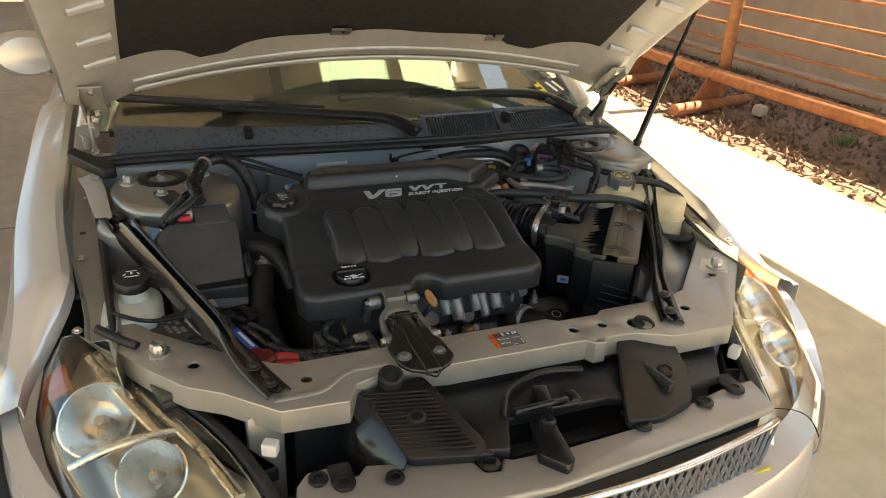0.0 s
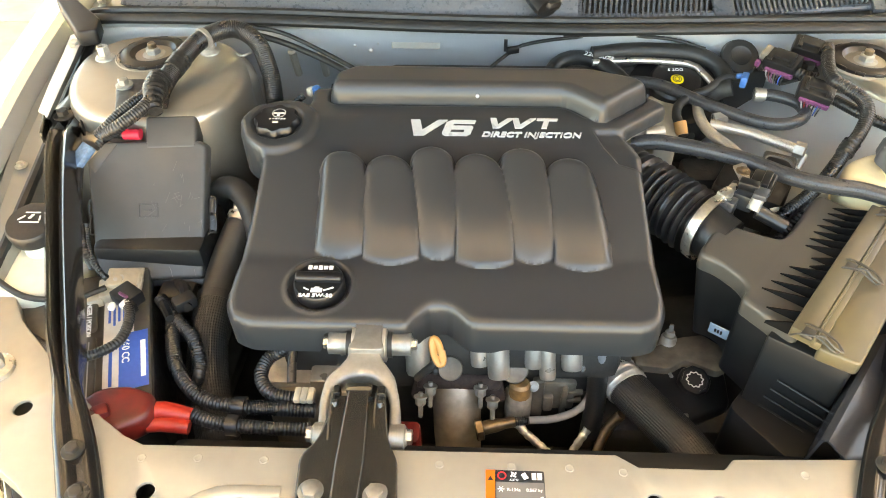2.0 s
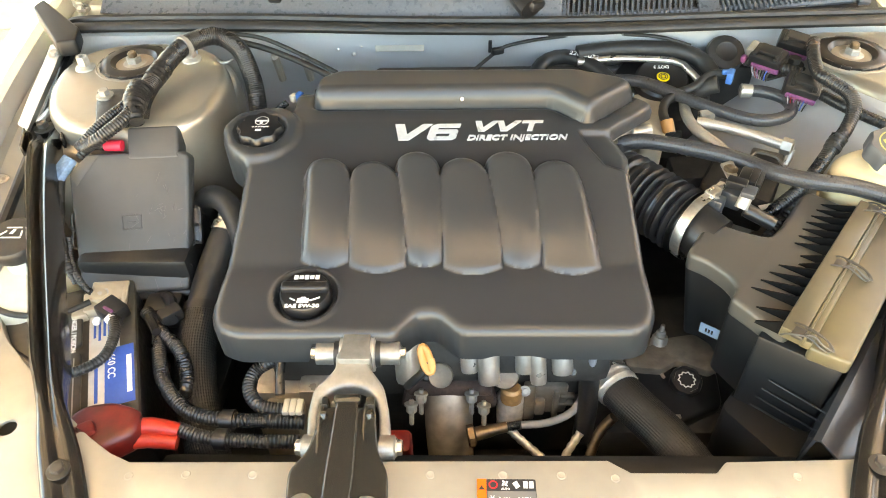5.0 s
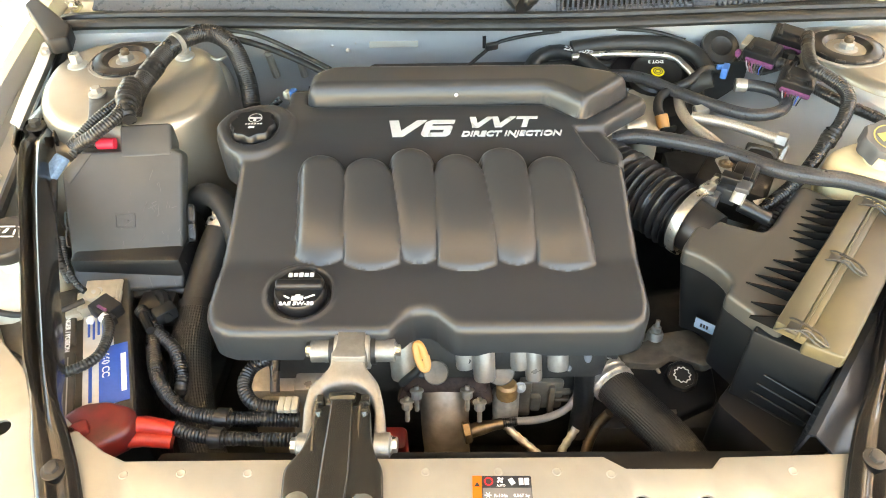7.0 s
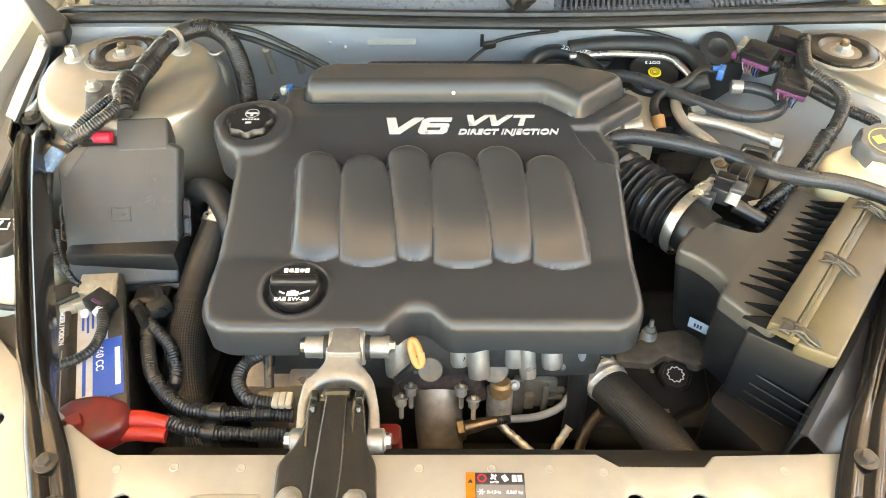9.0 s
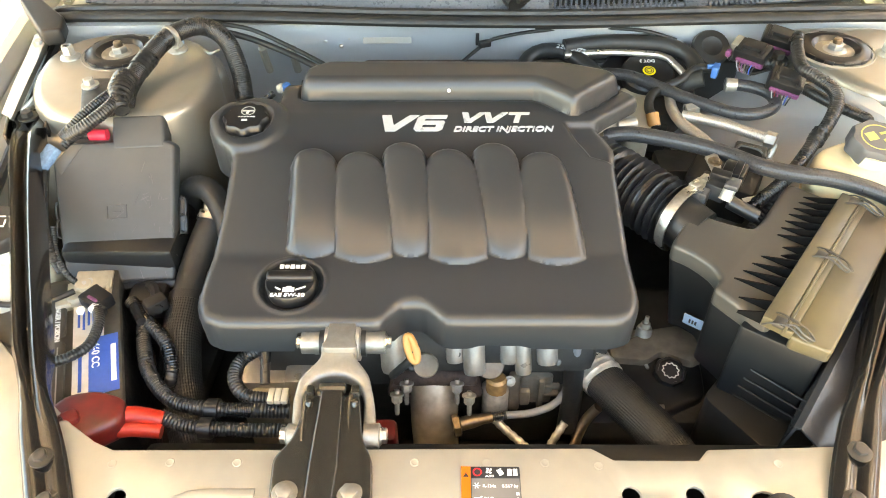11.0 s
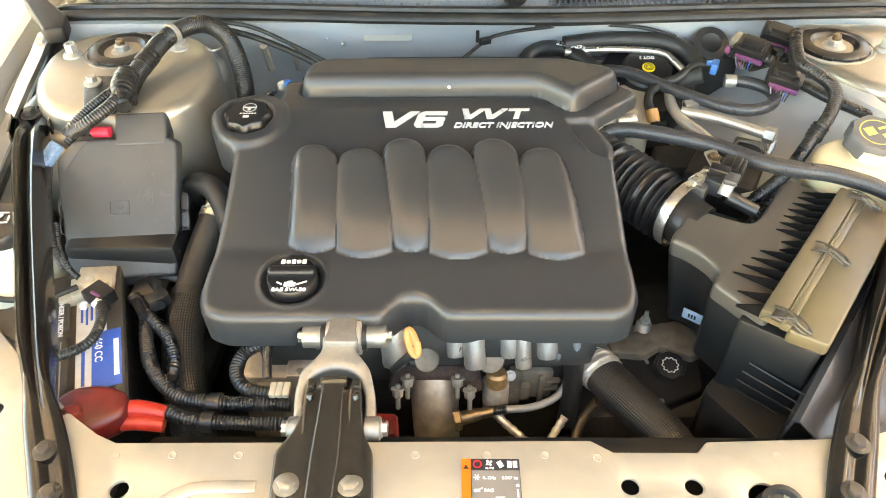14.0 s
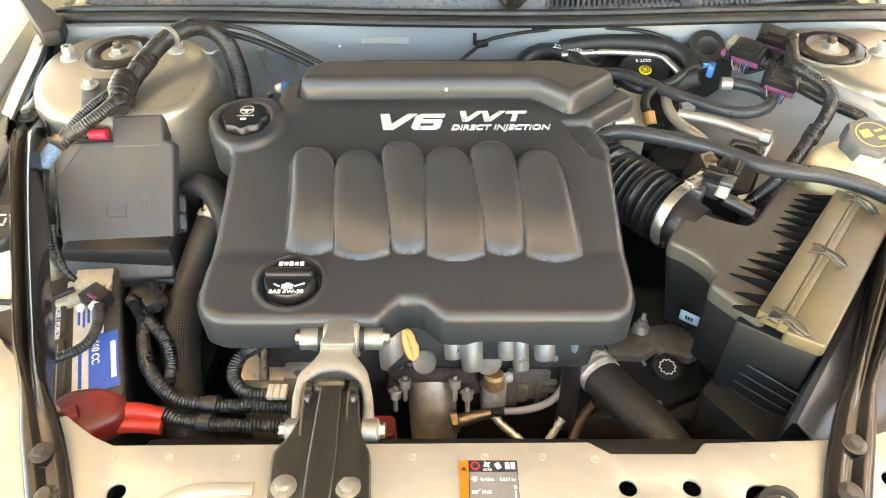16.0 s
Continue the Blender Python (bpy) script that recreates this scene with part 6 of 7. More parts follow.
cl = thing("battery_clamp", (-0.522, 0.345, 0.785), "tarnished battery clamp with current sensor", "clamp")
part("clamp", join(box((-0.522, 0.340, 0.778), (0.044, 0.036, 0.016), 0.004, (0, 0, 20)), box((-0.543, 0.318, 0.776), (0.02, 0.014, 0.014), 0.003, (0, 0, 20)), lathe([(0.011, 0), (0.010, 0.005), (0.006, 0.006), (0, 0.004)], (-0.522, 0.342, 0.787))), mat("lead", (0.52, 0.46, 0.36), 0.42, 0.4, 0.1, 80), cl)
part("sensor", join(box((-0.500, 0.322, 0.782), (0.035, 0.03, 0.02), 0.003, (0, 0, -35)), box((-0.488, 0.305, 0.784), (0.02, 0.006, 0.012), 0.001, (0, 0, -35))), PLASTIC, cl)
part("white_latch", join(box((-0.493, 0.300, 0.790), (0.010, 0.012, 0.008), 0.002, (0, 0, -20)), box((-0.510, 0.298, 0.788), (0.008, 0.010, 0.008), 0.002)), WHITE, cl)
part("violet_latch", box((-0.498, 0.312, 0.795), (0.016, 0.004, 0.004), 0.001, (0, 0, -30)), PINK, cl)
part("clamp_tab", join(box((-0.512, 0.352, 0.788), (0.046, 0.034, 0.005), 0.002, (0, 8, 12)), box((-0.492, 0.345, 0.781), (0.005, 0.034, 0.016), 0.002, (0, 8, 12))), bpy.data.materials["lead"], cl, "folded tarnished tab")
solo("negative_cable", tube([(-0.495, 0.31, 0.787), (-0.478, 0.275, 0.790), (-0.480, 0.235, 0.79), (-0.515, 0.212, 0.79), (-0.555, 0.222, 0.79), (-0.60, 0.25, 0.78)], 0.007, 10, 0.004, 0.001), LOOM, "black corrugated negative battery cable", "cable")
rb = thing("positive_terminal_boot", (-0.48, 0.165, 0.77), "dull red rubber boot over the positive terminal", "terminal boot")
part("boot", join(slab(rounded([(-0.505, 0.135), (-0.48, 0.172), (-0.445, 0.178), (-0.408, 0.166), (-0.405, 0.135), (-0.435, 0.115), (-0.465, 0.095), (-0.49, 0.10)], 0.012), 0.750, 0.788, 0.010, 3), box((-0.465, 0.132, 0.79), (0.03, 0.018, 0.012), 0.004, (0, 0, 30))), RED, rb)
part("sleeve", tube([(-0.425, 0.150, 0.768), (-0.40, 0.154, 0.769), (-0.368, 0.152, 0.762)], 0.0105, 14, rfun=lambda u: 1.1 - 0.2 * u), REDBRIGHT, rb, "bright red cable sleeve")
part("sleeve", tube([(-0.425, 0.136, 0.762), (-0.40, 0.140, 0.762), (-0.368, 0.140, 0.757)], 0.009, 12), REDBRIGHT, rb)

# ---- hoses and looms on the battery side ----
def hose(name, pts, r, m, label, cat="hose", ribs=0.0, depth=0.0, group="", **k):
    return solo(name, tube(pts, r, 14, ribs, depth, **k), m, label, cat, group)


hose("wiring_loom", [(-0.448, 0.322, 0.745), (-0.434, 0.278, 0.75), (-0.41, 0.226, 0.752), (-0.368, 0.185, 0.752), (-0.316, 0.174, 0.752), (-0.269, 0.174, 0.75), (-0.229, 0.176, 0.745)], 0.0096, LOOM, "thick black corrugated wiring loom", "wiring loom", 0.0042, 0.0014)
hose("wiring_loom", [(-0.372, 0.156, 0.762), (-0.341, 0.147, 0.758), (-0.295, 0.144, 0.755), (-0.228, 0.146, 0.75)], 0.0088, LOOM, "black corrugated loom from the red boot", "wiring loom", 0.0042, 0.0013)
hose("wiring_loom", [(-0.47, 0.344, 0.755), (-0.436, 0.308, 0.755), (-0.406, 0.278, 0.75), (-0.391, 0.247, 0.742), (-0.39, 0.227, 0.735), (-0.404, 0.234, 0.7)], 0.0092, LOOM, "black corrugated loom beside the battery", "wiring loom", 0.0042, 0.0013)
for y, z in ((0.174, 0.752), (0.145, 0.756)):
    solo("cable_clip", lathe([(0.0125, -0.007), (0.0125, 0.007), (0.0098, 0.0075), (0.0098, -0.0075)], (-0.318, y, z), (1, -0.05, 0), 16), PLASTIC, "black plastic loom clip", "clip")
solo("sensor_harness", join(box((-0.455, 0.365, 0.735), (0.05, 0.035, 0.04), 0.006), box((-0.43, 0.33, 0.765), (0.03, 0.02, 0.02), 0.004, (0, 0, 40)), tube([(-0.47, 0.39, 0.74), (-0.44, 0.36, 0.76), (-0.425, 0.32, 0.765)], 0.008, 8), tube([(-0.48, 0.37, 0.73), (-0.46, 0.33, 0.76), (-0.44, 0.30, 0.765)], 0.006, 8)), PLASTIC, "black plugs and taped wires", "wiring plugs")
rh = thing("radiator_hose", (-0.39, 0.30, 0.72), "upper radiator hose in a black woven sleeve", "hose")
part("rubber_hose", tube([(-0.362, 0.50, 0.806), (-0.377, 0.465, 0.793), (-0.394, 0.41, 0.762), (-0.401, 0.352, 0.737)], 0.0235, 20), RUBBER, rh)
part("woven_sleeve", tube([(-0.400, 0.360, 0.740), (-0.399, 0.30, 0.722), (-0.383, 0.23, 0.698), (-0.352, 0.16, 0.66), (-0.30, 0.11, 0.64)], 0.0265, 72, 0.0042, 0.0005, flutes=50), SLEEVE, rh, "black woven protective sleeve")
part("sleeve_end", tube([(-0.400, 0.366, 0.742), (-0.400, 0.354, 0.738)], 0.0272, 24), SLEEVE, rh)
part("hose_clamp", join(lathe([(0.0262, -0.006), (0.0262, 0.006), (0.024, 0.0065), (0.024, -0.0065)], (-0.376, 0.467, 0.794), (-0.25, -0.85, -0.45), 26), box((-0.377, 0.466, 0.820), (0.018, 0.012, 0.012), 0.002, (0, 0, 20))), STEEL, rh, "spring steel clamp")
hose("bypass_hose", [(-0.435, 0.52, 0.76), (-0.425, 0.515, 0.805), (-0.400, 0.50, 0.83), (-0.372, 0.475, 0.835), (-0.345, 0.43, 0.82), (-0.33, 0.38, 0.78)], 0.017, RUBBER, "grey black curved coolant hose")
hose("knock_loom", [(-0.258, 0.247, 0.785), (-0.275, 0.245, 0.775), (-0.295, 0.237, 0.765), (-0.301, 0.215, 0.76), (-0.287, 0.193, 0.757), (-0.264, 0.189, 0.752), (-0.232, 0.192, 0.748)], 0.0088, LOOM, "black corrugated loom looping to a plug", "wiring loom", 0.0042, 0.0012)
hose("thin_loom", [(-0.264, 0.247, 0.78), (-0.263, 0.224, 0.77), (-0.261, 0.204, 0.76)], 0.006, LOOM, "thin black loom under the cover", "wiring loom")
solo("loom_plug", join(*[box(q, (0.008, 0.020, 0.008), 0.002) for q in ((-0.249, 0.184, 0.764), (-0.241, 0.184, 0.764), (-0.233, 0.184, 0.764))]), MILKY, "cream plastic loom clip fingers", "clip")

main = thing("main_harness", (-0.515, 0.56, 0.90), "thick taped wiring harness arching over the strut tower", "wiring harness")
part("trunk", tube([(-0.500, 0.560, 0.925), (-0.503, 0.60, 0.935), (-0.490, 0.66, 0.948), (-0.468, 0.715, 0.957), (-0.43, 0.745, 0.957), (-0.393, 0.735, 0.940), (-0.370, 0.70, 0.905), (-0.362, 0.67, 0.865), (-0.36, 0.65, 0.80)], 0.0145, 14, 0.0032, 0.0008), LOOM, main)
part("taped_joint", tube([(-0.49, 0.533, 0.935), (-0.497, 0.55, 0.942), (-0.503, 0.58, 0.946), (-0.503, 0.601, 0.947)], 0.0165, 14, 0.008, 0.0016, rfun=lambda u: 0.62 + 0.45 * ss(0, 0.6, u)), TAPE, main, "crinkled black tape")
part("tape_wrap", tube([(-0.497, 0.635, 0.943), (-0.488, 0.662, 0.949)], 0.0160, 12, 0.008, 0.001), TAPE, main)
part("branch", tube([(-0.498, 0.562, 0.945), (-0.506, 0.53, 0.942), (-0.521, 0.511, 0.936), (-0.54, 0.501, 0.926), (-0.563, 0.509, 0.91)], 0.0095, 10, 0.0038, 0.001), LOOM, main)
part("branch", tube([(-0.508, 0.573, 0.945), (-0.524, 0.547, 0.942), (-0.541, 0.528, 0.934), (-0.557, 0.512, 0.922), (-0.571, 0.509, 0.91)], 0.0078, 10, 0.0038, 0.001), LOOM, main)
part("red_lead", tube([(-0.575, 0.507, 0.895), (-0.560, 0.52, 0.905), (-0.540, 0.521, 0.905)], 0.007, 10, 0.004, 0.001), LOOM, main)
for c, a in (((-0.468, 0.712, 0.957), (0.5, 0.85, 0.05)), ((-0.361, 0.665, 0.845), (0, 0.3, 1))):
    part("cable_tie", lathe([(0.0168, -0.003), (0.0168, 0.003), (0.0145, 0.003), (0.0145, -0.003)], c, a, 22), NUTM, main, "pale cable tie")
part("tie_mount", box((-0.472, 0.745, 0.935), (0.016, 0.014, 0.022), 0.004), PALEBLUE, main)
part("tag", box((-0.597, 0.495, 0.885), (0.022, 0.036, 0.012), 0.003, (30, 0, -35)), mat("blue_tag", (0.13, 0.22, 0.34), 0.55, 0, 0.3, 200), main, "pale blue paper tag")
hb = thing("harness_bracket", (-0.565, 0.60, 0.923), "black bracket plate on the strut tower", "bracket")
part("plate", slab(rounded([(-0.587, 0.636), (-0.54, 0.638), (-0.505, 0.537), (-0.553, 0.538)], 0.010), 0.922, 0.928, 0.002), PLASTIC, hb)
part("bolt", bolt((-0.566, 0.614, 0.928), r=0.008, h=0.012), NUTM, hb, "pale steel bolt")
hose("bulkhead_wire", [(-0.41, 0.765, 0.94), (-0.36, 0.765, 0.925), (-0.30, 0.745, 0.91), (-0.25, 0.715, 0.90), (-0.22, 0.69, 0.89)], 0.005, RUBBER, "thin black wire along the bulkhead", "wire")
hose("bulkhead_wire", [(-0.41, 0.765, 0.952), (-0.36, 0.772, 0.938), (-0.30, 0.755, 0.918), (-0.24, 0.72, 0.905)], 0.0035, RUBBER, "thin black wire along the bulkhead", "wire")
inj = thing("injector_lead", (-0.285, 0.60, 0.90), "short loom with a pale blue plug", "wiring plug")
part("lead", tube([(-0.336, 0.611, 0.89), (-0.318, 0.614, 0.9), (-0.302, 0.626, 0.908)], 0.0055, 10, 0.004, 0.001), LOOM, inj)
part("plug", box((-0.286, 0.639, 0.91), (0.010, 0.014, 0.012), 0.002, (0, 0, -30)), SKYBLUE, inj)
part("yellow_seal", box((-0.293, 0.636, 0.91), (0.009, 0.012, 0.012), 0.002, (0, 0, -30)), MILKY, inj)
solo("cover_bracket", box((-0.268, 0.615, 0.885), (0.03, 0.05, 0.06), 0.004), PLASTIC, "black bracket beside the engine cover", "bracket")
hose("edge_loom", [(-0.607, 0.512, 0.875), (-0.594, 0.459, 0.87), (-0.578, 0.405, 0.85), (-0.561, 0.365, 0.83), (-0.554, 0.356, 0.8)], 0.0060, LOOM, "thin corrugated loom beside the fuse box", "wiring loom", 0.0036, 0.0009)
hose("edge_loom", [(-0.568, 0.399, 0.84), (-0.556, 0.365, 0.82), (-0.539, 0.346, 0.8), (-0.532, 0.349, 0.785)], 0.0048, LOOM, "thin corrugated loom beside the fuse box", "wiring loom", 0.0036, 0.0008)

wt = thing("washer_tank", (-0.65, 0.40, 0.70), "translucent washer fluid tank with black cap", "washer tank")
part("tank", slab(rounded([(-0.70, 0.30), (-0.60, 0.30), (-0.585, 0.42), (-0.63, 0.47), (-0.70, 0.45)], 0.03, 4), 0.66, 0.80, 0.012, 3), TANKW, wt)
part("neck", lathe([(0.026, 0), (0.026, 0.05), (0, 0.05)], (-0.638, 0.397, 0.79)), TANKW, wt)
wc = part("cap", lathe([(0.035, 0), (0.035, 0.016), (0.032, 0.020), (0, 0.020)], (-0.638, 0.397, 0.83), (0, -0.2, 1), 30), PLASTIC, wt, "black cap with washer symbol")
part("symbol", join(box((-0.638, 0.390, 0.8505), (0.026, 0.002, 0.001), 0, (-11, 0, 0)), box((-0.638, 0.406, 0.854), (0.020, 0.002, 0.001), 0, (-11, 0, 0)), box((-0.650, 0.398, 0.852), (0.002, 0.016, 0.001), 0, (-11, 0, -20)), box((-0.626, 0.398, 0.852), (0.002, 0.016, 0.001), 0, (-11, 0, 20)), box((-0.638, 0.40, 0.8525), (0.004, 0.012, 0.001), 0, (-11, 0, 0))), WHITE, wc)
hose("bay_cable", [(-0.68, 0.33, 0.81), (-0.62, 0.30, 0.80), (-0.56, 0.305, 0.795), (-0.53, 0.33, 0.79)], 0.004, RUBBER, "thin black cable beside the battery", "cable")
solo("bump_stop", tube([(-0.70, 0.27, 0.815), (-0.66, 0.235, 0.805), (-0.635, 0.215, 0.800)], 0.008, 10), RUBBER, "black rubber hood bump stop arm", "bump stop")
# Added dark plate standing in for the shade under the battery.
solo("dark_gap_liner", slab([(-0.60, 0.16), (-0.42, 0.12), (-0.40, 0.5), (-0.58, 0.5)], 0.55, 0.58, 0.004), DEEP, "added dark plate filling the gap below the battery", "tray")

# ---- air filter side ----
ab = thing("air_filter_box", (0.36, 0.32, 0.74), "black ribbed air filter housing with dusty cover", "air filter box")
lid = [(0.283, 0.419), (0.238, 0.353), (0.262, 0.338), (0.281, 0.312), (0.286, 0.292), (0.272, 0.277), (0.318, 0.214), (0.482, 0.434), (0.432, 0.478), (0.420, 0.470), (0.366, 0.398), (0.350, 0.383), (0.312, 0.400)]
part("lid", slab(rounded(lid, 0.013, 4), 0.822, 0.852, 0.012, 5), LIDP, ab, "dusty black lid with its top sheen in the colour")
part("body", slab(rounded(lid, 0.013, 4), 0.70, 0.830, 0.003, 2, taper=-0.024), DIMPLASTIC, ab)
fd = Vector((0.490 - 0.310, 0.432 - 0.203)).normalized()
fn = Vector((fd.y, -fd.x))
ang = math.degrees(math.atan2(fd.y, fd.x))
mid = Vector((0.400, 0.318))
part("side_wall", slab(rounded([tuple(mid + fd * a + fn * b) for a, b in ((-0.136, -0.03), (0.136, -0.02), (0.132, 0.062), (-0.130, 0.062))], 0.006), 0.70, 0.838, 0.004, 2), DIMPLASTIC, ab)
part("flange", join(box((mid.x + fn.x * 0.0015, mid.y + fn.y * 0.0015, 0.863), (0.278, 0.024, 0.016), 0.002, (0, 0, ang)), box((mid.x + fn.x * 0.018, mid.y + fn.y * 0.018, 0.859), (0.276, 0.012, 0.012), 0.002, (0, 0, ang))), DUSTY, ab, "dusty split flange")
part("flange_lip", box((mid.x + fn.x * 0.0155, mid.y + fn.y * 0.0155, 0.8665), (0.280, 0.0035, 0.012), 0.001, (0, 0, ang)), DUSTY, ab, "pale raised flange lip")
part("rear_cover", slab(rounded([tuple(mid + fd * a + fn * b) for a, b in ((-0.140, 0.022), (0.140, 0.022), (0.136, 0.066), (-0.134, 0.066))], 0.006), 0.840, 0.860, 0.003, 3), DUSTY, ab, "tan dusty side cover")
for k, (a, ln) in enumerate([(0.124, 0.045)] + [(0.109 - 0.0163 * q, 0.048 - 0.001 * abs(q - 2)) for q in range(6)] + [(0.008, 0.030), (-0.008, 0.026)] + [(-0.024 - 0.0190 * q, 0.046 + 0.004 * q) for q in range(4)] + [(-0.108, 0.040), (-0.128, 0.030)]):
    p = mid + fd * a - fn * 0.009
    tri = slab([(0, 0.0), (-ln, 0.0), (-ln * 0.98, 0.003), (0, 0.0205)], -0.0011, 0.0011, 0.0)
    part("fin", move(tri, pose(p.x, p.y, 0.848, 0, 0, ang - 90) @ pose(0, 0, 0, 90, 0, 0)), FINSHADE, ab, sharp=15)
for a in (-0.135, 0.0, 0.128):
    p = mid + fd * a + fn * 0.01
    q = pose(p.x, p.y, 0.868, 0, 0, ang - 90) @ Matrix.Scale(0.68, 4)
    bail = part("wire_clip", move(join(tube([(-0.026, -0.012, -0.008), (-0.012, -0.014, 0.006), (0.012, -0.010, 0.010), (0.034, -0.012, 0.002), (0.046, -0.004, -0.006), (0.046, 0.006, -0.006), (0.034, 0.012, 0.002), (0.012, 0.010, 0.010), (-0.012, 0.014, 0.006), (-0.026, 0.012, -0.008)], 0.0017, 6, step=0.004),
                                      tube([(0.0, -0.010, 0.008), (0.018, -0.004, 0.012), (0.034, -0.005, 0.004), (0.052, 0.0, -0.004), (0.036, 0.006, 0.006), (0.0, 0.010, 0.009)], 0.0017, 6, step=0.004), box((-0.004, 0, 0.0), (0.020, 0.022, 0.010), 0.003)), q), CLIPWIRE, ab, "sprung wire clip")
part("tag", move(box((0, 0, 0), (0.026, 0.019, 0.002), 0.0006), pose(0.2810, 0.3170, 0.746, 96, 0, -36)), PALEBLUE, ab, "white printed tag")
part("tag_bar", move(join(*[box((-0.004 + 0.004 * q, 0, 0.0012), (0.0026, 0.007, 0.001), 0.0002) for q in range(3)]), pose(0.2810, 0.3170, 0.746, 96, 0, -36)), LBLK, ab)
duct = thing("air_intake_duct", (0.36, 0.18, 0.68), "black ribbed intake box beneath the filter housing", "air duct")
part("box", slab(rounded([(0.275, 0.215), (0.345, 0.115), (0.43, 0.115), (0.41, 0.19), (0.318, 0.262)], 0.01), 0.60, 0.722, 0.006), DIMPLASTIC, duct)
for a, b in [((0.3159, 0.2111, 0.7808), (0.3689, 0.1695, 0.7738)), ((0.3132, 0.2132, 0.7621), (0.3689, 0.1694, 0.7562)), ((0.3111, 0.2149, 0.7448), (0.367, 0.171, 0.7388)), ((0.3099, 0.2158, 0.7273), (0.3547, 0.1806, 0.7227))]:
    part("rib", tube([a, b], 0.0011, 6, step=0.1), PLASTIC, ab)
sh = thing("side_shroud", (0.50, 0.22, 0.72), "smooth black plastic shroud beside the filter box", "shroud")
part("sheet", thicken(loft([[(0.395, 0.13, 0.80), (0.41, 0.16, 0.79), (0.44, 0.20, 0.74), (0.50, 0.24, 0.70), (0.60, 0.28, 0.70), (0.68, 0.33, 0.72)],
                            [(0.43, 0.21, 0.82), (0.45, 0.225, 0.815), (0.48, 0.25, 0.75), (0.53, 0.28, 0.71), (0.61, 0.32, 0.70), (0.68, 0.36, 0.72)],
                            [(0.48, 0.30, 0.835), (0.50, 0.31, 0.83), (0.525, 0.33, 0.77), (0.56, 0.35, 0.73), (0.62, 0.37, 0.71), (0.68, 0.40, 0.72)],
                            [(0.525, 0.38, 0.835), (0.54, 0.39, 0.83), (0.56, 0.40, 0.79), (0.59, 0.41, 0.75), (0.64, 0.42, 0.73), (0.68, 0.44, 0.73)]]), 0.004), PLASTIC, sh)
part("side_sheet", thicken(loft([[tuple(mid + fd * (-0.20 + 0.027 * j) + fn * b) + (z - 0.03 * ss(3, 0, j),) for b, z in ((0.062, 0.780), (0.067, 0.828), (0.074, 0.833), (0.092, 0.822), (0.118, 0.800), (0.15, 0.780), (0.19, 0.772))] for j in range(14)]), 0.003), SHROUD, sh)
part("upright", box((0.42, 0.115, 0.70), (0.14, 0.03, 0.16), 0.006, (0, 0, 15)), PLASTIC, sh)
# Added dark plate standing in for the shade under the filter box.
solo("dark_gap_plate", slab([(0.16, 0.10), (0.70, 0.12), (0.70, 0.60), (0.16, 0.55)], 0.53, 0.56, 0.004), DEEP, "added dark plate filling the gap below the filter box", "splash shield")

bw = thing("intake_bellows", (0.235, 0.475, 0.84), "black corrugated rubber intake bellows", "intake hose")
part("bellows", tube([(0.170, 0.545, 0.832), (0.205, 0.505, 0.832), (0.262, 0.438, 0.829)], 0.048, 32, 0.0108, 0.0085, step=0.0018), CAPBLACK, bw)
part("outlet", tube([(0.255, 0.446, 0.832), (0.292, 0.404, 0.822)], 0.036, 24), PLASTIC, bw)
part("clamp_band", lathe([(0.0475, -0.007), (0.0485, 0), (0.0475, 0.007), (0.045, 0.007), (0.045, -0.007)], (0.272, 0.427, 0.831), (0.66, -0.75, 0), 36), STEEL, bw, "bright steel band clamp")
part("clamp_screw", join(box((0.290, 0.447, 0.872), (0.022, 0.014, 0.012), 0.002, (0, 0, 40)), lathe([(0.006, 0), (0.006, 0.012), (0, 0.012)], (0.298, 0.455, 0.873), (0.7, 0.7, 0), 6)), STEEL, bw)
part("sensor_body", join(box((0.321, 0.466, 0.855), (0.040, 0.030, 0.024), 0.003, (0, 0, -36)), box((0.296, 0.443, 0.858), (0.020, 0.018, 0.020), 0.002, (0, 0, -36))), SENSORM, bw, "grey air flow sensor")
part("sensor_plug", join(box((0.343, 0.466, 0.878), (0.030, 0.030, 0.020), 0.003, (6, 0, -30)), box((0.319, 0.45, 0.886), (0.026, 0.014, 0.012), 0.002, (6, 0, -30)), box((0.344, 0.46, 0.888), (0.010, 0.030, 0.008), 0.001, (6, 0, -30))), CAPBLACK, bw)
mb = part("sensor_bracket", slab([(0.315, 0.508), (0.335, 0.518), (0.331, 0.481), (0.317, 0.468)], 0.872, 0.876, 0.001), ENGALU, bw, "pale pressed bracket")
part("bolt", bolt((0.325, 0.494, 0.876), r=0.006, h=0.006), BRASS, mb)
mo = part("valve", box((0.382, 0.522, 0.868), (0.044, 0.030, 0.020), 0.004, (10, 0, -26)), CAPBLACK, bw, "small black valve in a wire frame")
part("wire_frame", tube([(0.354, 0.508, 0.882), (0.365, 0.522, 0.884), (0.39, 0.51, 0.884), (0.393, 0.497, 0.88)], 0.0022, 8, step=0.006), CLIPWIRE, mo)
part("sensor_tube", tube([(0.332, 0.438, 0.88), (0.323, 0.427, 0.862)], 0.0085, 14), NUTM, bw, "bright sensor tube")
part("sensor_cap", box((0.331, 0.434, 0.884), (0.018, 0.022, 0.008), 0.002, (0, 0, -30)), SENSORM, bw)
part("round_pipe", tube([(0.331, 0.43, 0.858), (0.349, 0.421, 0.852), (0.366, 0.413, 0.846)], 0.0095, 12), CAPBLACK, bw)
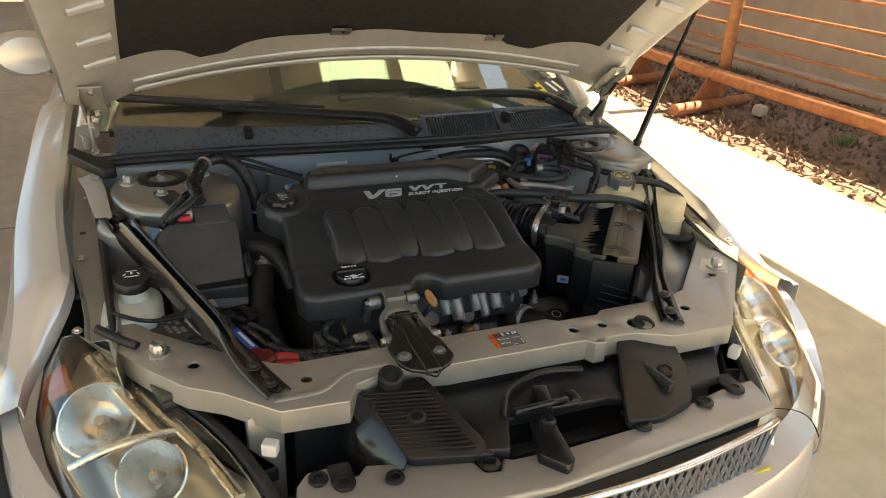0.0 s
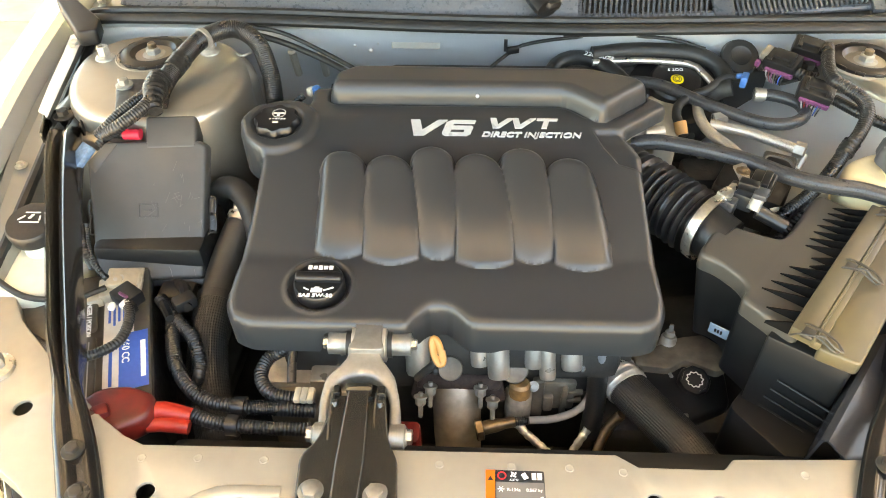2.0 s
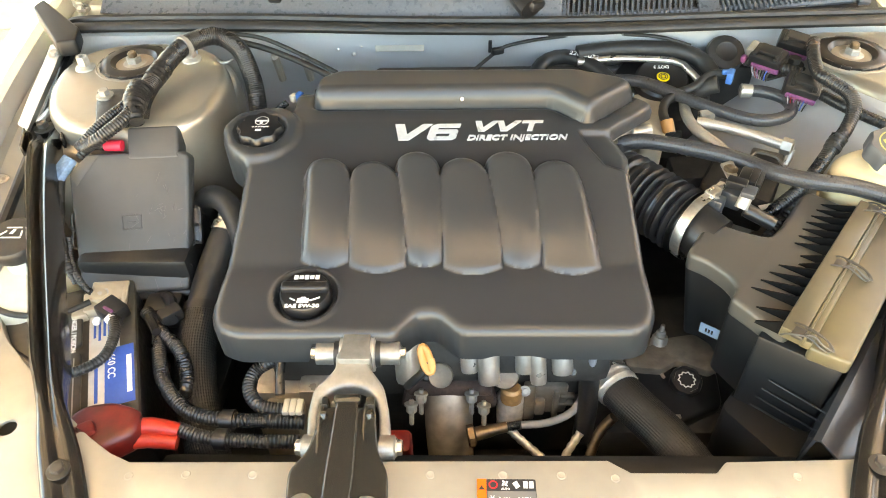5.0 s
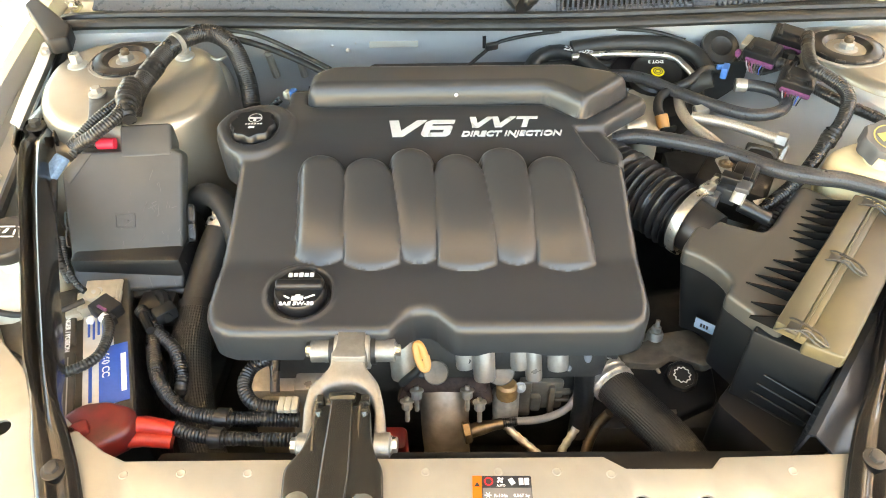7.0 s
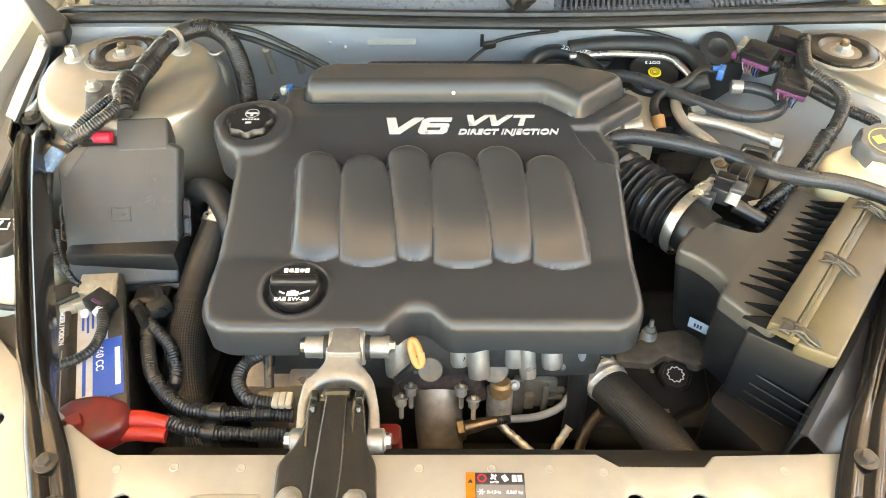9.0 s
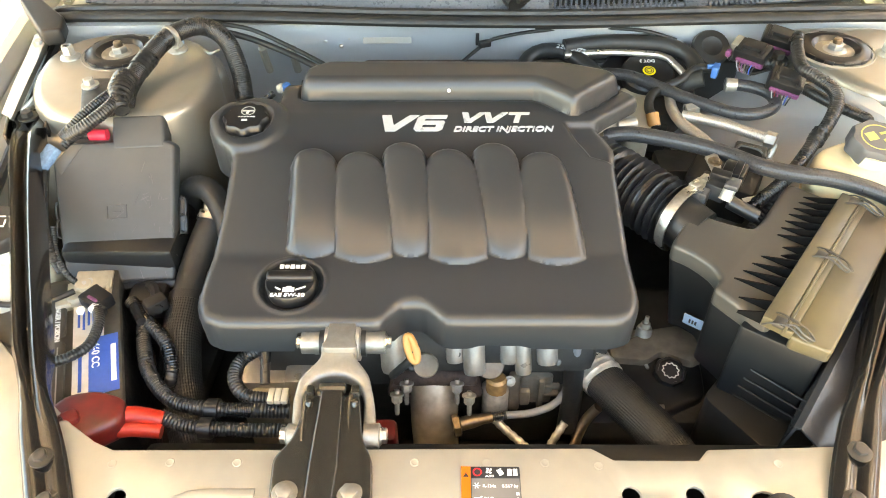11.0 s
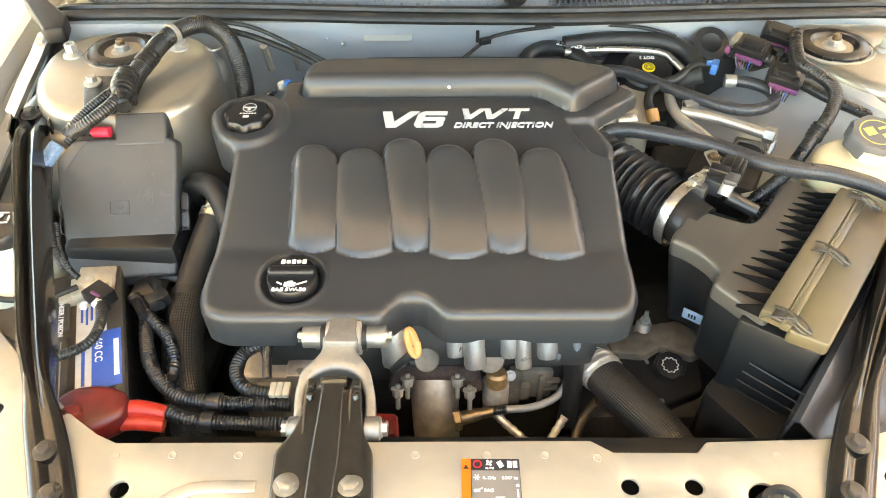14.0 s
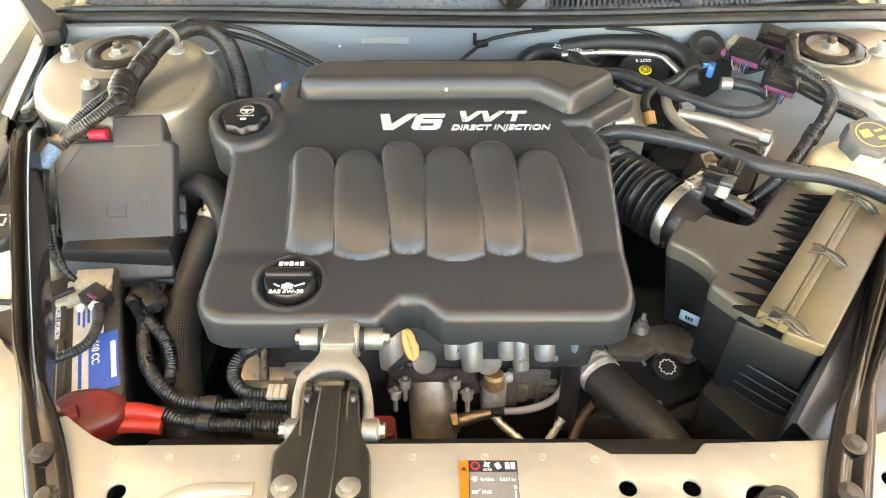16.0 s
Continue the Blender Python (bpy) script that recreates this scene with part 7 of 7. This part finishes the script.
part("sensor_loom", tube([(0.424, 0.49, 0.836), (0.396, 0.467, 0.834), (0.364, 0.447, 0.83)], 0.007, 10, 0.004, 0.001), LOOM, bw)
part("paper_label", box((0.398, 0.478, 0.822), (0.050, 0.018, 0.001), 0.0003, (8, 0, 16)), PAPER, bw, "white printed paper label")

tk = thing("coolant_tank", (0.56, 0.48, 0.76), "yellowed translucent coolant tank with black cap", "coolant tank")
part("tank", slab(rounded([(0.452, 0.468), (0.468, 0.520), (0.52, 0.548), (0.60, 0.535), (0.665, 0.47), (0.675, 0.395), (0.63, 0.380), (0.56, 0.415), (0.50, 0.440)], 0.025, 4), 0.72, 0.884, 0.024, 5), TANK, tk)
part("seam", slab(rounded([(0.449, 0.467), (0.465, 0.523), (0.52, 0.552), (0.602, 0.539), (0.669, 0.472), (0.679, 0.393), (0.63, 0.376), (0.56, 0.411), (0.50, 0.436)], 0.025, 4), 0.822, 0.826, 0.001), TANK, tk)
part("neck", lathe([(0.024, 0), (0.024, 0.03), (0, 0.03)], (0.529, 0.487, 0.874), (0, -0.15, 1)), TANK, tk)
CAP = pose(0.533, 0.498, 0.892, 12, 0, 0)
tc = part("cap", move(lathe([(0.033, 0), (0.033, 0.020), (0.030, 0.025), (0, 0.025)], (0, 0, 0), (0, 0, 1), 64, 8, 0.003), CAP), mat("cap_grey", (0.075, 0.078, 0.085), 0.42), tk, "dark grey lobed cap with yellow print")
part("cap_print", move(join(lathe([(0.0215, 0.0256), (0.0235, 0.0256)], (0, 0, 0), (0, 0, 1), 36, caps=False), box((-0.009, 0.002, 0.0256), (0.014, 0.014, 0.0006), 0, (0, 0, 15)), box((0.010, -0.006, 0.0256), (0.010, 0.007, 0.0006), 0, (0, 0, 15)), box((0.009, 0.008, 0.0256), (0.012, 0.004, 0.0006), 0, (0, 0, 15))), CAP), CAPPRINT, tc)
hose("overflow_hose", [(0.555, 0.49, 0.905), (0.59, 0.475, 0.905), (0.635, 0.45, 0.898), (0.67, 0.42, 0.87)], 0.009, RUBBER, "short black hose at the coolant tank")
hose("tank_hose", [(0.55, 0.42, 0.80), (0.60, 0.375, 0.79), (0.65, 0.345, 0.79), (0.68, 0.36, 0.80), (0.69, 0.40, 0.81)], 0.010, RUBBER, "black hose looping below the coolant tank")

# brake booster, rear pipes and hoses
bb = thing("brake_booster", (0.28, 0.77, 0.80), "black brake fluid reservoir with yellow marked cap", "brake reservoir")
part("dome", lathe([(0.085, -0.02), (0.085, 0.015), (0.075, 0.03), (0.05, 0.036), (0, 0.036)], (0.285, 0.765, 0.825), (0, -0.35, 1), 40), PLASTIC, bb)
bc = part("cap", lathe([(0.043, 0), (0.043, 0.014), (0.039, 0.018), (0, 0.018)], (0.284, 0.752, 0.858), (0, -0.3, 1), 40), PLASTIC, bb)
part("cap_print", lathe([(0.0105, 0.001), (0.0095, 0.0014), (0, 0.0014)], (0.284, 0.744, 0.8765), (0, -0.3, 1), 24), YELLOW, bc, "yellow disc with black print")
part("print", writing("DOT 3", 0.0085, (0.284, 0.768, 0.884), (-17, 0, 180), 0.0002, bold=0.0002, align="CENTER"), WHITE, bc)
part("ring_print", join(*[lathe([(r - 0.0008, 0.0004), (r + 0.0008, 0.0004)], (0.284, 0.7435, 0.8782), (0, -0.3, 1), 20, caps=False) for r in (0.004, 0.007)]), LBLK, bc)
part("white_body", slab(rounded([(0.226, 0.600), (0.262, 0.600), (0.294, 0.735), (0.236, 0.735)], 0.012), 0.76, 0.852, 0.012, 3), MILKY, bb, "translucent fluid body")
hose("vacuum_pipe", [(0.081, 0.783, 0.86), (0.093, 0.8, 0.872), (0.117, 0.808, 0.88), (0.15, 0.8, 0.882), (0.179, 0.768, 0.88), (0.199, 0.74, 0.872), (0.209, 0.73, 0.86)], 0.0125, RUBBER, "thick black hose with white printed number")
solo("hose_number", writing("22803073", 0.0125, (0.136, 0.793, 0.894), (14, 0, -24), 0.0002, bold=0.0002), WHITE, "small white number printed on a hose", "print")
hose("return_pipe", [(0.15, 0.795, 0.893), (0.22, 0.803, 0.897), (0.31, 0.795, 0.897), (0.35, 0.772, 0.89), (0.362, 0.735, 0.88)], 0.0135, RUBBER, "thick black hose behind the reservoir")
hose("steel_pipe", [(0.15, 0.780, 0.886), (0.22, 0.784, 0.889), (0.305, 0.776, 0.888), (0.325, 0.755, 0.884), (0.345, 0.722, 0.872)], 0.0055, STEEL, "bright bent steel pipe", "pipe")
hose("thin_cable", [(-0.026, 0.76, 0.88), (0.008, 0.789, 0.895), (0.032, 0.801, 0.905), (0.101, 0.814, 0.912), (0.196, 0.819, 0.915), (0.279, 0.809, 0.915), (0.334, 0.795, 0.905)], 0.0030, RUBBER, "thin black cable along the bulkhead", "cable")
solo("cable_clip", join(box((0.017, 0.785, 0.905), (0.022, 0.010, 0.012), 0.003, (0, 0, 20)), box((0.005, 0.785, 0.913), (0.006, 0.006, 0.02), 0.001)), PLASTIC, "small black bulkhead clip", "clip")
hose("heater_hose", [(0.194, 0.758, 0.862), (0.223, 0.744, 0.872), (0.261, 0.726, 0.874), (0.321, 0.669, 0.874), (0.385, 0.619, 0.876), (0.426, 0.615, 0.878), (0.452, 0.635, 0.88), (0.451, 0.665, 0.882), (0.425, 0.686, 0.882), (0.391, 0.692, 0.882)], 0.0092, BRAID, "grey black braided heater hose bending back", step=0.006, flutes=18)
solo("hose_clamp", lathe([(0.0106, -0.008), (0.0106, 0.008), (0.0095, 0.0085), (0.0095, -0.0085)], (0.399, 0.688, 0.883), (1, -0.15, 0), 20), ENGALU, "crimped metal hose collar", "clamp")
hose("heater_pipe", [(0.36, 0.705, 0.886), (0.335, 0.71, 0.87), (0.32, 0.70, 0.82)], 0.014, DARK, "black fitting below the heater hose", "pipe")
hose("coolant_hose", [(0.185, 0.572, 0.866), (0.23, 0.568, 0.872), (0.325, 0.530, 0.874), (0.386, 0.483, 0.876), (0.43, 0.462, 0.878), (0.475, 0.453, 0.876), (0.53, 0.432, 0.868), (0.575, 0.412, 0.845), (0.60, 0.395, 0.79)], 0.0112, BRAID, "grey black ribbed coolant hose across the filter box", step=0.006, flutes=18)
hose("hose_stub", [(0.15, 0.57, 0.862), (0.17, 0.573, 0.864), (0.19, 0.572, 0.866)], 0.0105, DUSTY, "brown hose end on the engine", "pipe")
hose("purge_hose", [(0.375, 0.723, 0.892), (0.353, 0.723, 0.892), (0.322, 0.702, 0.882), (0.296, 0.695, 0.874), (0.276, 0.68, 0.868), (0.269, 0.656, 0.862), (0.272, 0.633, 0.858), (0.275, 0.619, 0.85)], 0.0072, RUBBER, "black curved hose with an orange collar", step=0.006)
solo("orange_collar", lathe([(0.0095, -0.010), (0.0095, 0.010)], (0.271, 0.628, 0.858), (0.15, -0.6, -0.6), 16), ORANGE, "orange brown hose collar", "collar")
hose("foil_hose", [(0.311, 0.702, 0.86), (0.304, 0.656, 0.862), (0.311, 0.615, 0.86), (0.334, 0.581, 0.856), (0.35, 0.554, 0.85)], 0.0082, SILVBRAID, "silver braided flexible line")
hose("steel_line", [(0.315, 0.634, 0.862), (0.368, 0.608, 0.864), (0.422, 0.568, 0.864)], 0.0080, SILVBRAID, "straight steel braided line with end nut")
solo("line_nut", join(lathe([(0.012, 0), (0.012, 0.014), (0.009, 0.016)], (0.421, 0.569, 0.864), (0.85, -0.5, 0), 6), tube([(0.424, 0.568, 0.862), (0.434, 0.562, 0.856), (0.427, 0.553, 0.84)], 0.006, 8)), ENGALU, "dull steel hose end fitting", "fitting")
solo("line_nut", join(lathe([(0.010, 0), (0.010, 0.02), (0, 0.02)], (0.322, 0.646, 0.864), (0.9, 0.1, 0.1), 6)), ENGALU, "dull steel hose end fitting", "fitting")
solo("blue_clip", join(box((0.377, 0.708, 0.897), (0.010, 0.022, 0.018), 0.002, (0, 0, -25)), box((0.373, 0.712, 0.902), (0.018, 0.006, 0.008), 0.002)), SKYBLUE, "bright blue plastic hose clip", "clip")
solo("grommet", lathe([(0.032, 0), (0.029, 0.006), (0.017, 0.008), (0.013, 0.005), (0, 0.005)], (0.39, 0.786, 0.895), (0, -0.6, 0.8), 28), RUBBER, "round black bulkhead grommet", "grommet")
solo("brake_lines_block", join(box((0.37, 0.55, 0.79), (0.10, 0.08, 0.06), 0.008, (0, 0, -30)), box((0.32, 0.60, 0.78), (0.08, 0.06, 0.05), 0.008)), DARK, "grimy metal valve block", "valve block")
hose("fuel_wire", [(0.23, 0.60, 0.86), (0.27, 0.575, 0.868), (0.32, 0.565, 0.865)], 0.004, RUBBER, "thin black wire behind the bellows", "wire")
solo("throttle_body", join(box((0.185, 0.60, 0.865), (0.06, 0.05, 0.04), 0.008, (0, 0, 30)), lathe([(0.010, 0), (0.010, 0.03)], (0.205, 0.585, 0.875), (1, 0.3, 0), 14), lathe([(0.007, 0), (0.007, 0.04)], (0.17, 0.595, 0.885), (1, -0.3, 0.1), 12), box((0.165, 0.585, 0.89), (0.03, 0.02, 0.014), 0.003, (0, 0, 30))), ENGALU, "oily aluminium throttle fittings", "throttle body")

# connectors on the tower
def connector(c, rot, label, mat_side=PINK):
    t = thing("wiring_connector", c, label, "wiring connector", "connectors on the strut tower")
    m = pose(*c, *rot) @ Matrix.Scale(0.82, 4)
    part("housing", move(join(box((0, 0, 0), (0.062, 0.040, 0.028), 0.004), box((0, 0.004, 0.016), (0.04, 0.022, 0.008), 0.002), box((-0.02, -0.006, 0.015), (0.008, 0.02, 0.008), 0.001), box((0.02, -0.006, 0.015), (0.008, 0.02, 0.008), 0.001)), m), PLASTIC, t)
    part("collar", move(box((0.004, -0.020, -0.006), (0.054, 0.010, 0.010), 0.003), m), mat_side, t, "violet connector collar")
    for k in range(7):
        part("wire", move(tube([(-0.018 + 0.006 * k, -0.026, -0.004), (-0.014 + 0.005 * k, -0.033, -0.010), (-0.008 + 0.004 * k, -0.036, -0.020)], 0.0012, 5), m), (WIREW, RED, PINK, DUSTY, PLASTIC, LBLUE, PLASTIC)[k], t)
    return t


connector((0.488, 0.766, 0.92), (18, 8, -24), "black wiring plug with violet collar")
connector((0.468, 0.659, 0.905), (22, 10, -22), "black wiring plug with magenta collar and wires")
c3 = connector((0.435, 0.725, 0.918), (20, 0, -42), "black and grey wiring plug with coloured wires")
part("grey_end", move(box((-0.028, 0.004, 0.004), (0.012, 0.024, 0.018), 0.003), pose(0.435, 0.725, 0.918, 20, 0, -42)), ENGALU, c3)
part("violet_end", move(box((-0.032, -0.016, 0.0), (0.008, 0.010, 0.012), 0.003), pose(0.435, 0.725, 0.918, 20, 0, -42)), PINK, c3)
solo("connector_bracket", join(slab(rounded([(0.43, 0.70), (0.56, 0.76), (0.54, 0.80), (0.42, 0.76)], 0.01), 0.890, 0.896, 0.002), bolt((0.483, 0.738, 0.898), r=0.010, h=0.014)), DARK, "grey steel connector bracket", "bracket")
hose("tower_harness", [(0.51, 0.753, 0.93), (0.488, 0.694, 0.936), (0.48, 0.65, 0.934), (0.494, 0.63, 0.93), (0.511, 0.605, 0.924), (0.512, 0.582, 0.914), (0.494, 0.553, 0.898), (0.477, 0.537, 0.886), (0.442, 0.498, 0.866), (0.415, 0.477, 0.848), (0.382, 0.457, 0.832)], 0.0098, LOOM, "taped black harness beside the strut tower", "wiring harness", 0.0036, 0.0008)
solo("harness_tape", tube([(0.484, 0.543, 0.893), (0.477, 0.537, 0.886), (0.472, 0.53, 0.881)], 0.0125, 12, 0.006, 0.001), TAPE, "black tape wrapped on a harness", "tape")
hose("tower_loom", [(0.498, 0.655, 0.895), (0.527, 0.609, 0.895), (0.565, 0.575, 0.89), (0.589, 0.55, 0.88)], 0.0085, LOOM, "corrugated loom running toward the fender", "wiring loom", 0.004, 0.0007)
hose("taped_loom", [(0.41, 0.745, 0.905), (0.44, 0.715, 0.91), (0.475, 0.69, 0.91)], 0.010, LOOM, "taped loom between the connectors", "wiring loom", 0.006, 0.0015)
hose("lower_loom", [(0.42, 0.47, 0.84), (0.385, 0.44, 0.815), (0.355, 0.41, 0.80)], 0.009, LOOM, "black loom beneath the coolant hose", "wiring loom", 0.006, 0.002)
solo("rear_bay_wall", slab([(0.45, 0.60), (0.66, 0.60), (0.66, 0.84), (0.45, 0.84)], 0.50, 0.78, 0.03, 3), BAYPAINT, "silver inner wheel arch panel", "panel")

# lower radiator hose with foil tape
wv = thing("transmission_hose", (0.2, 0.2, 0.68), "thick black woven hose near the filter box", "hose")
part("woven_sleeve", tube([(0.142, 0.325, 0.69), (0.153, 0.285, 0.690), (0.175, 0.245, 0.690), (0.222, 0.178, 0.688), (0.262, 0.110, 0.67)], 0.0268, 72, 0.0042, 0.0005, flutes=50), SLEEVE, wv)
hose("foil_wrap", [(0.144, 0.318, 0.690), (0.152, 0.288, 0.690), (0.164, 0.262, 0.690)], 0.0295, FOIL, "crinkled foil tape around a hose", "foil tape", rfun=lambda u: 0.84 + 0.17 * u + 0.022 * math.sin(31 * u) + 0.014 * math.sin(73 * u + 1), step=0.002)
hose("side_hose", [(0.122, 0.284, 0.74), (0.123, 0.27, 0.71), (0.123, 0.255, 0.67), (0.118, 0.235, 0.62)], 0.0135, SLEEVE, "woven black hose behind the engine")
solo("bay_fastener", join(lathe([(0.009, 0), (0.009, 0.006), (0.005, 0.008)], (0.165, 0.275, 0.665), (0, -0.2, 1), 8), box((0.215, 0.243, 0.66), (0.06, 0.006, 0.004), 0.001)), STEEL, "small steel fastener and rod", "fastener")
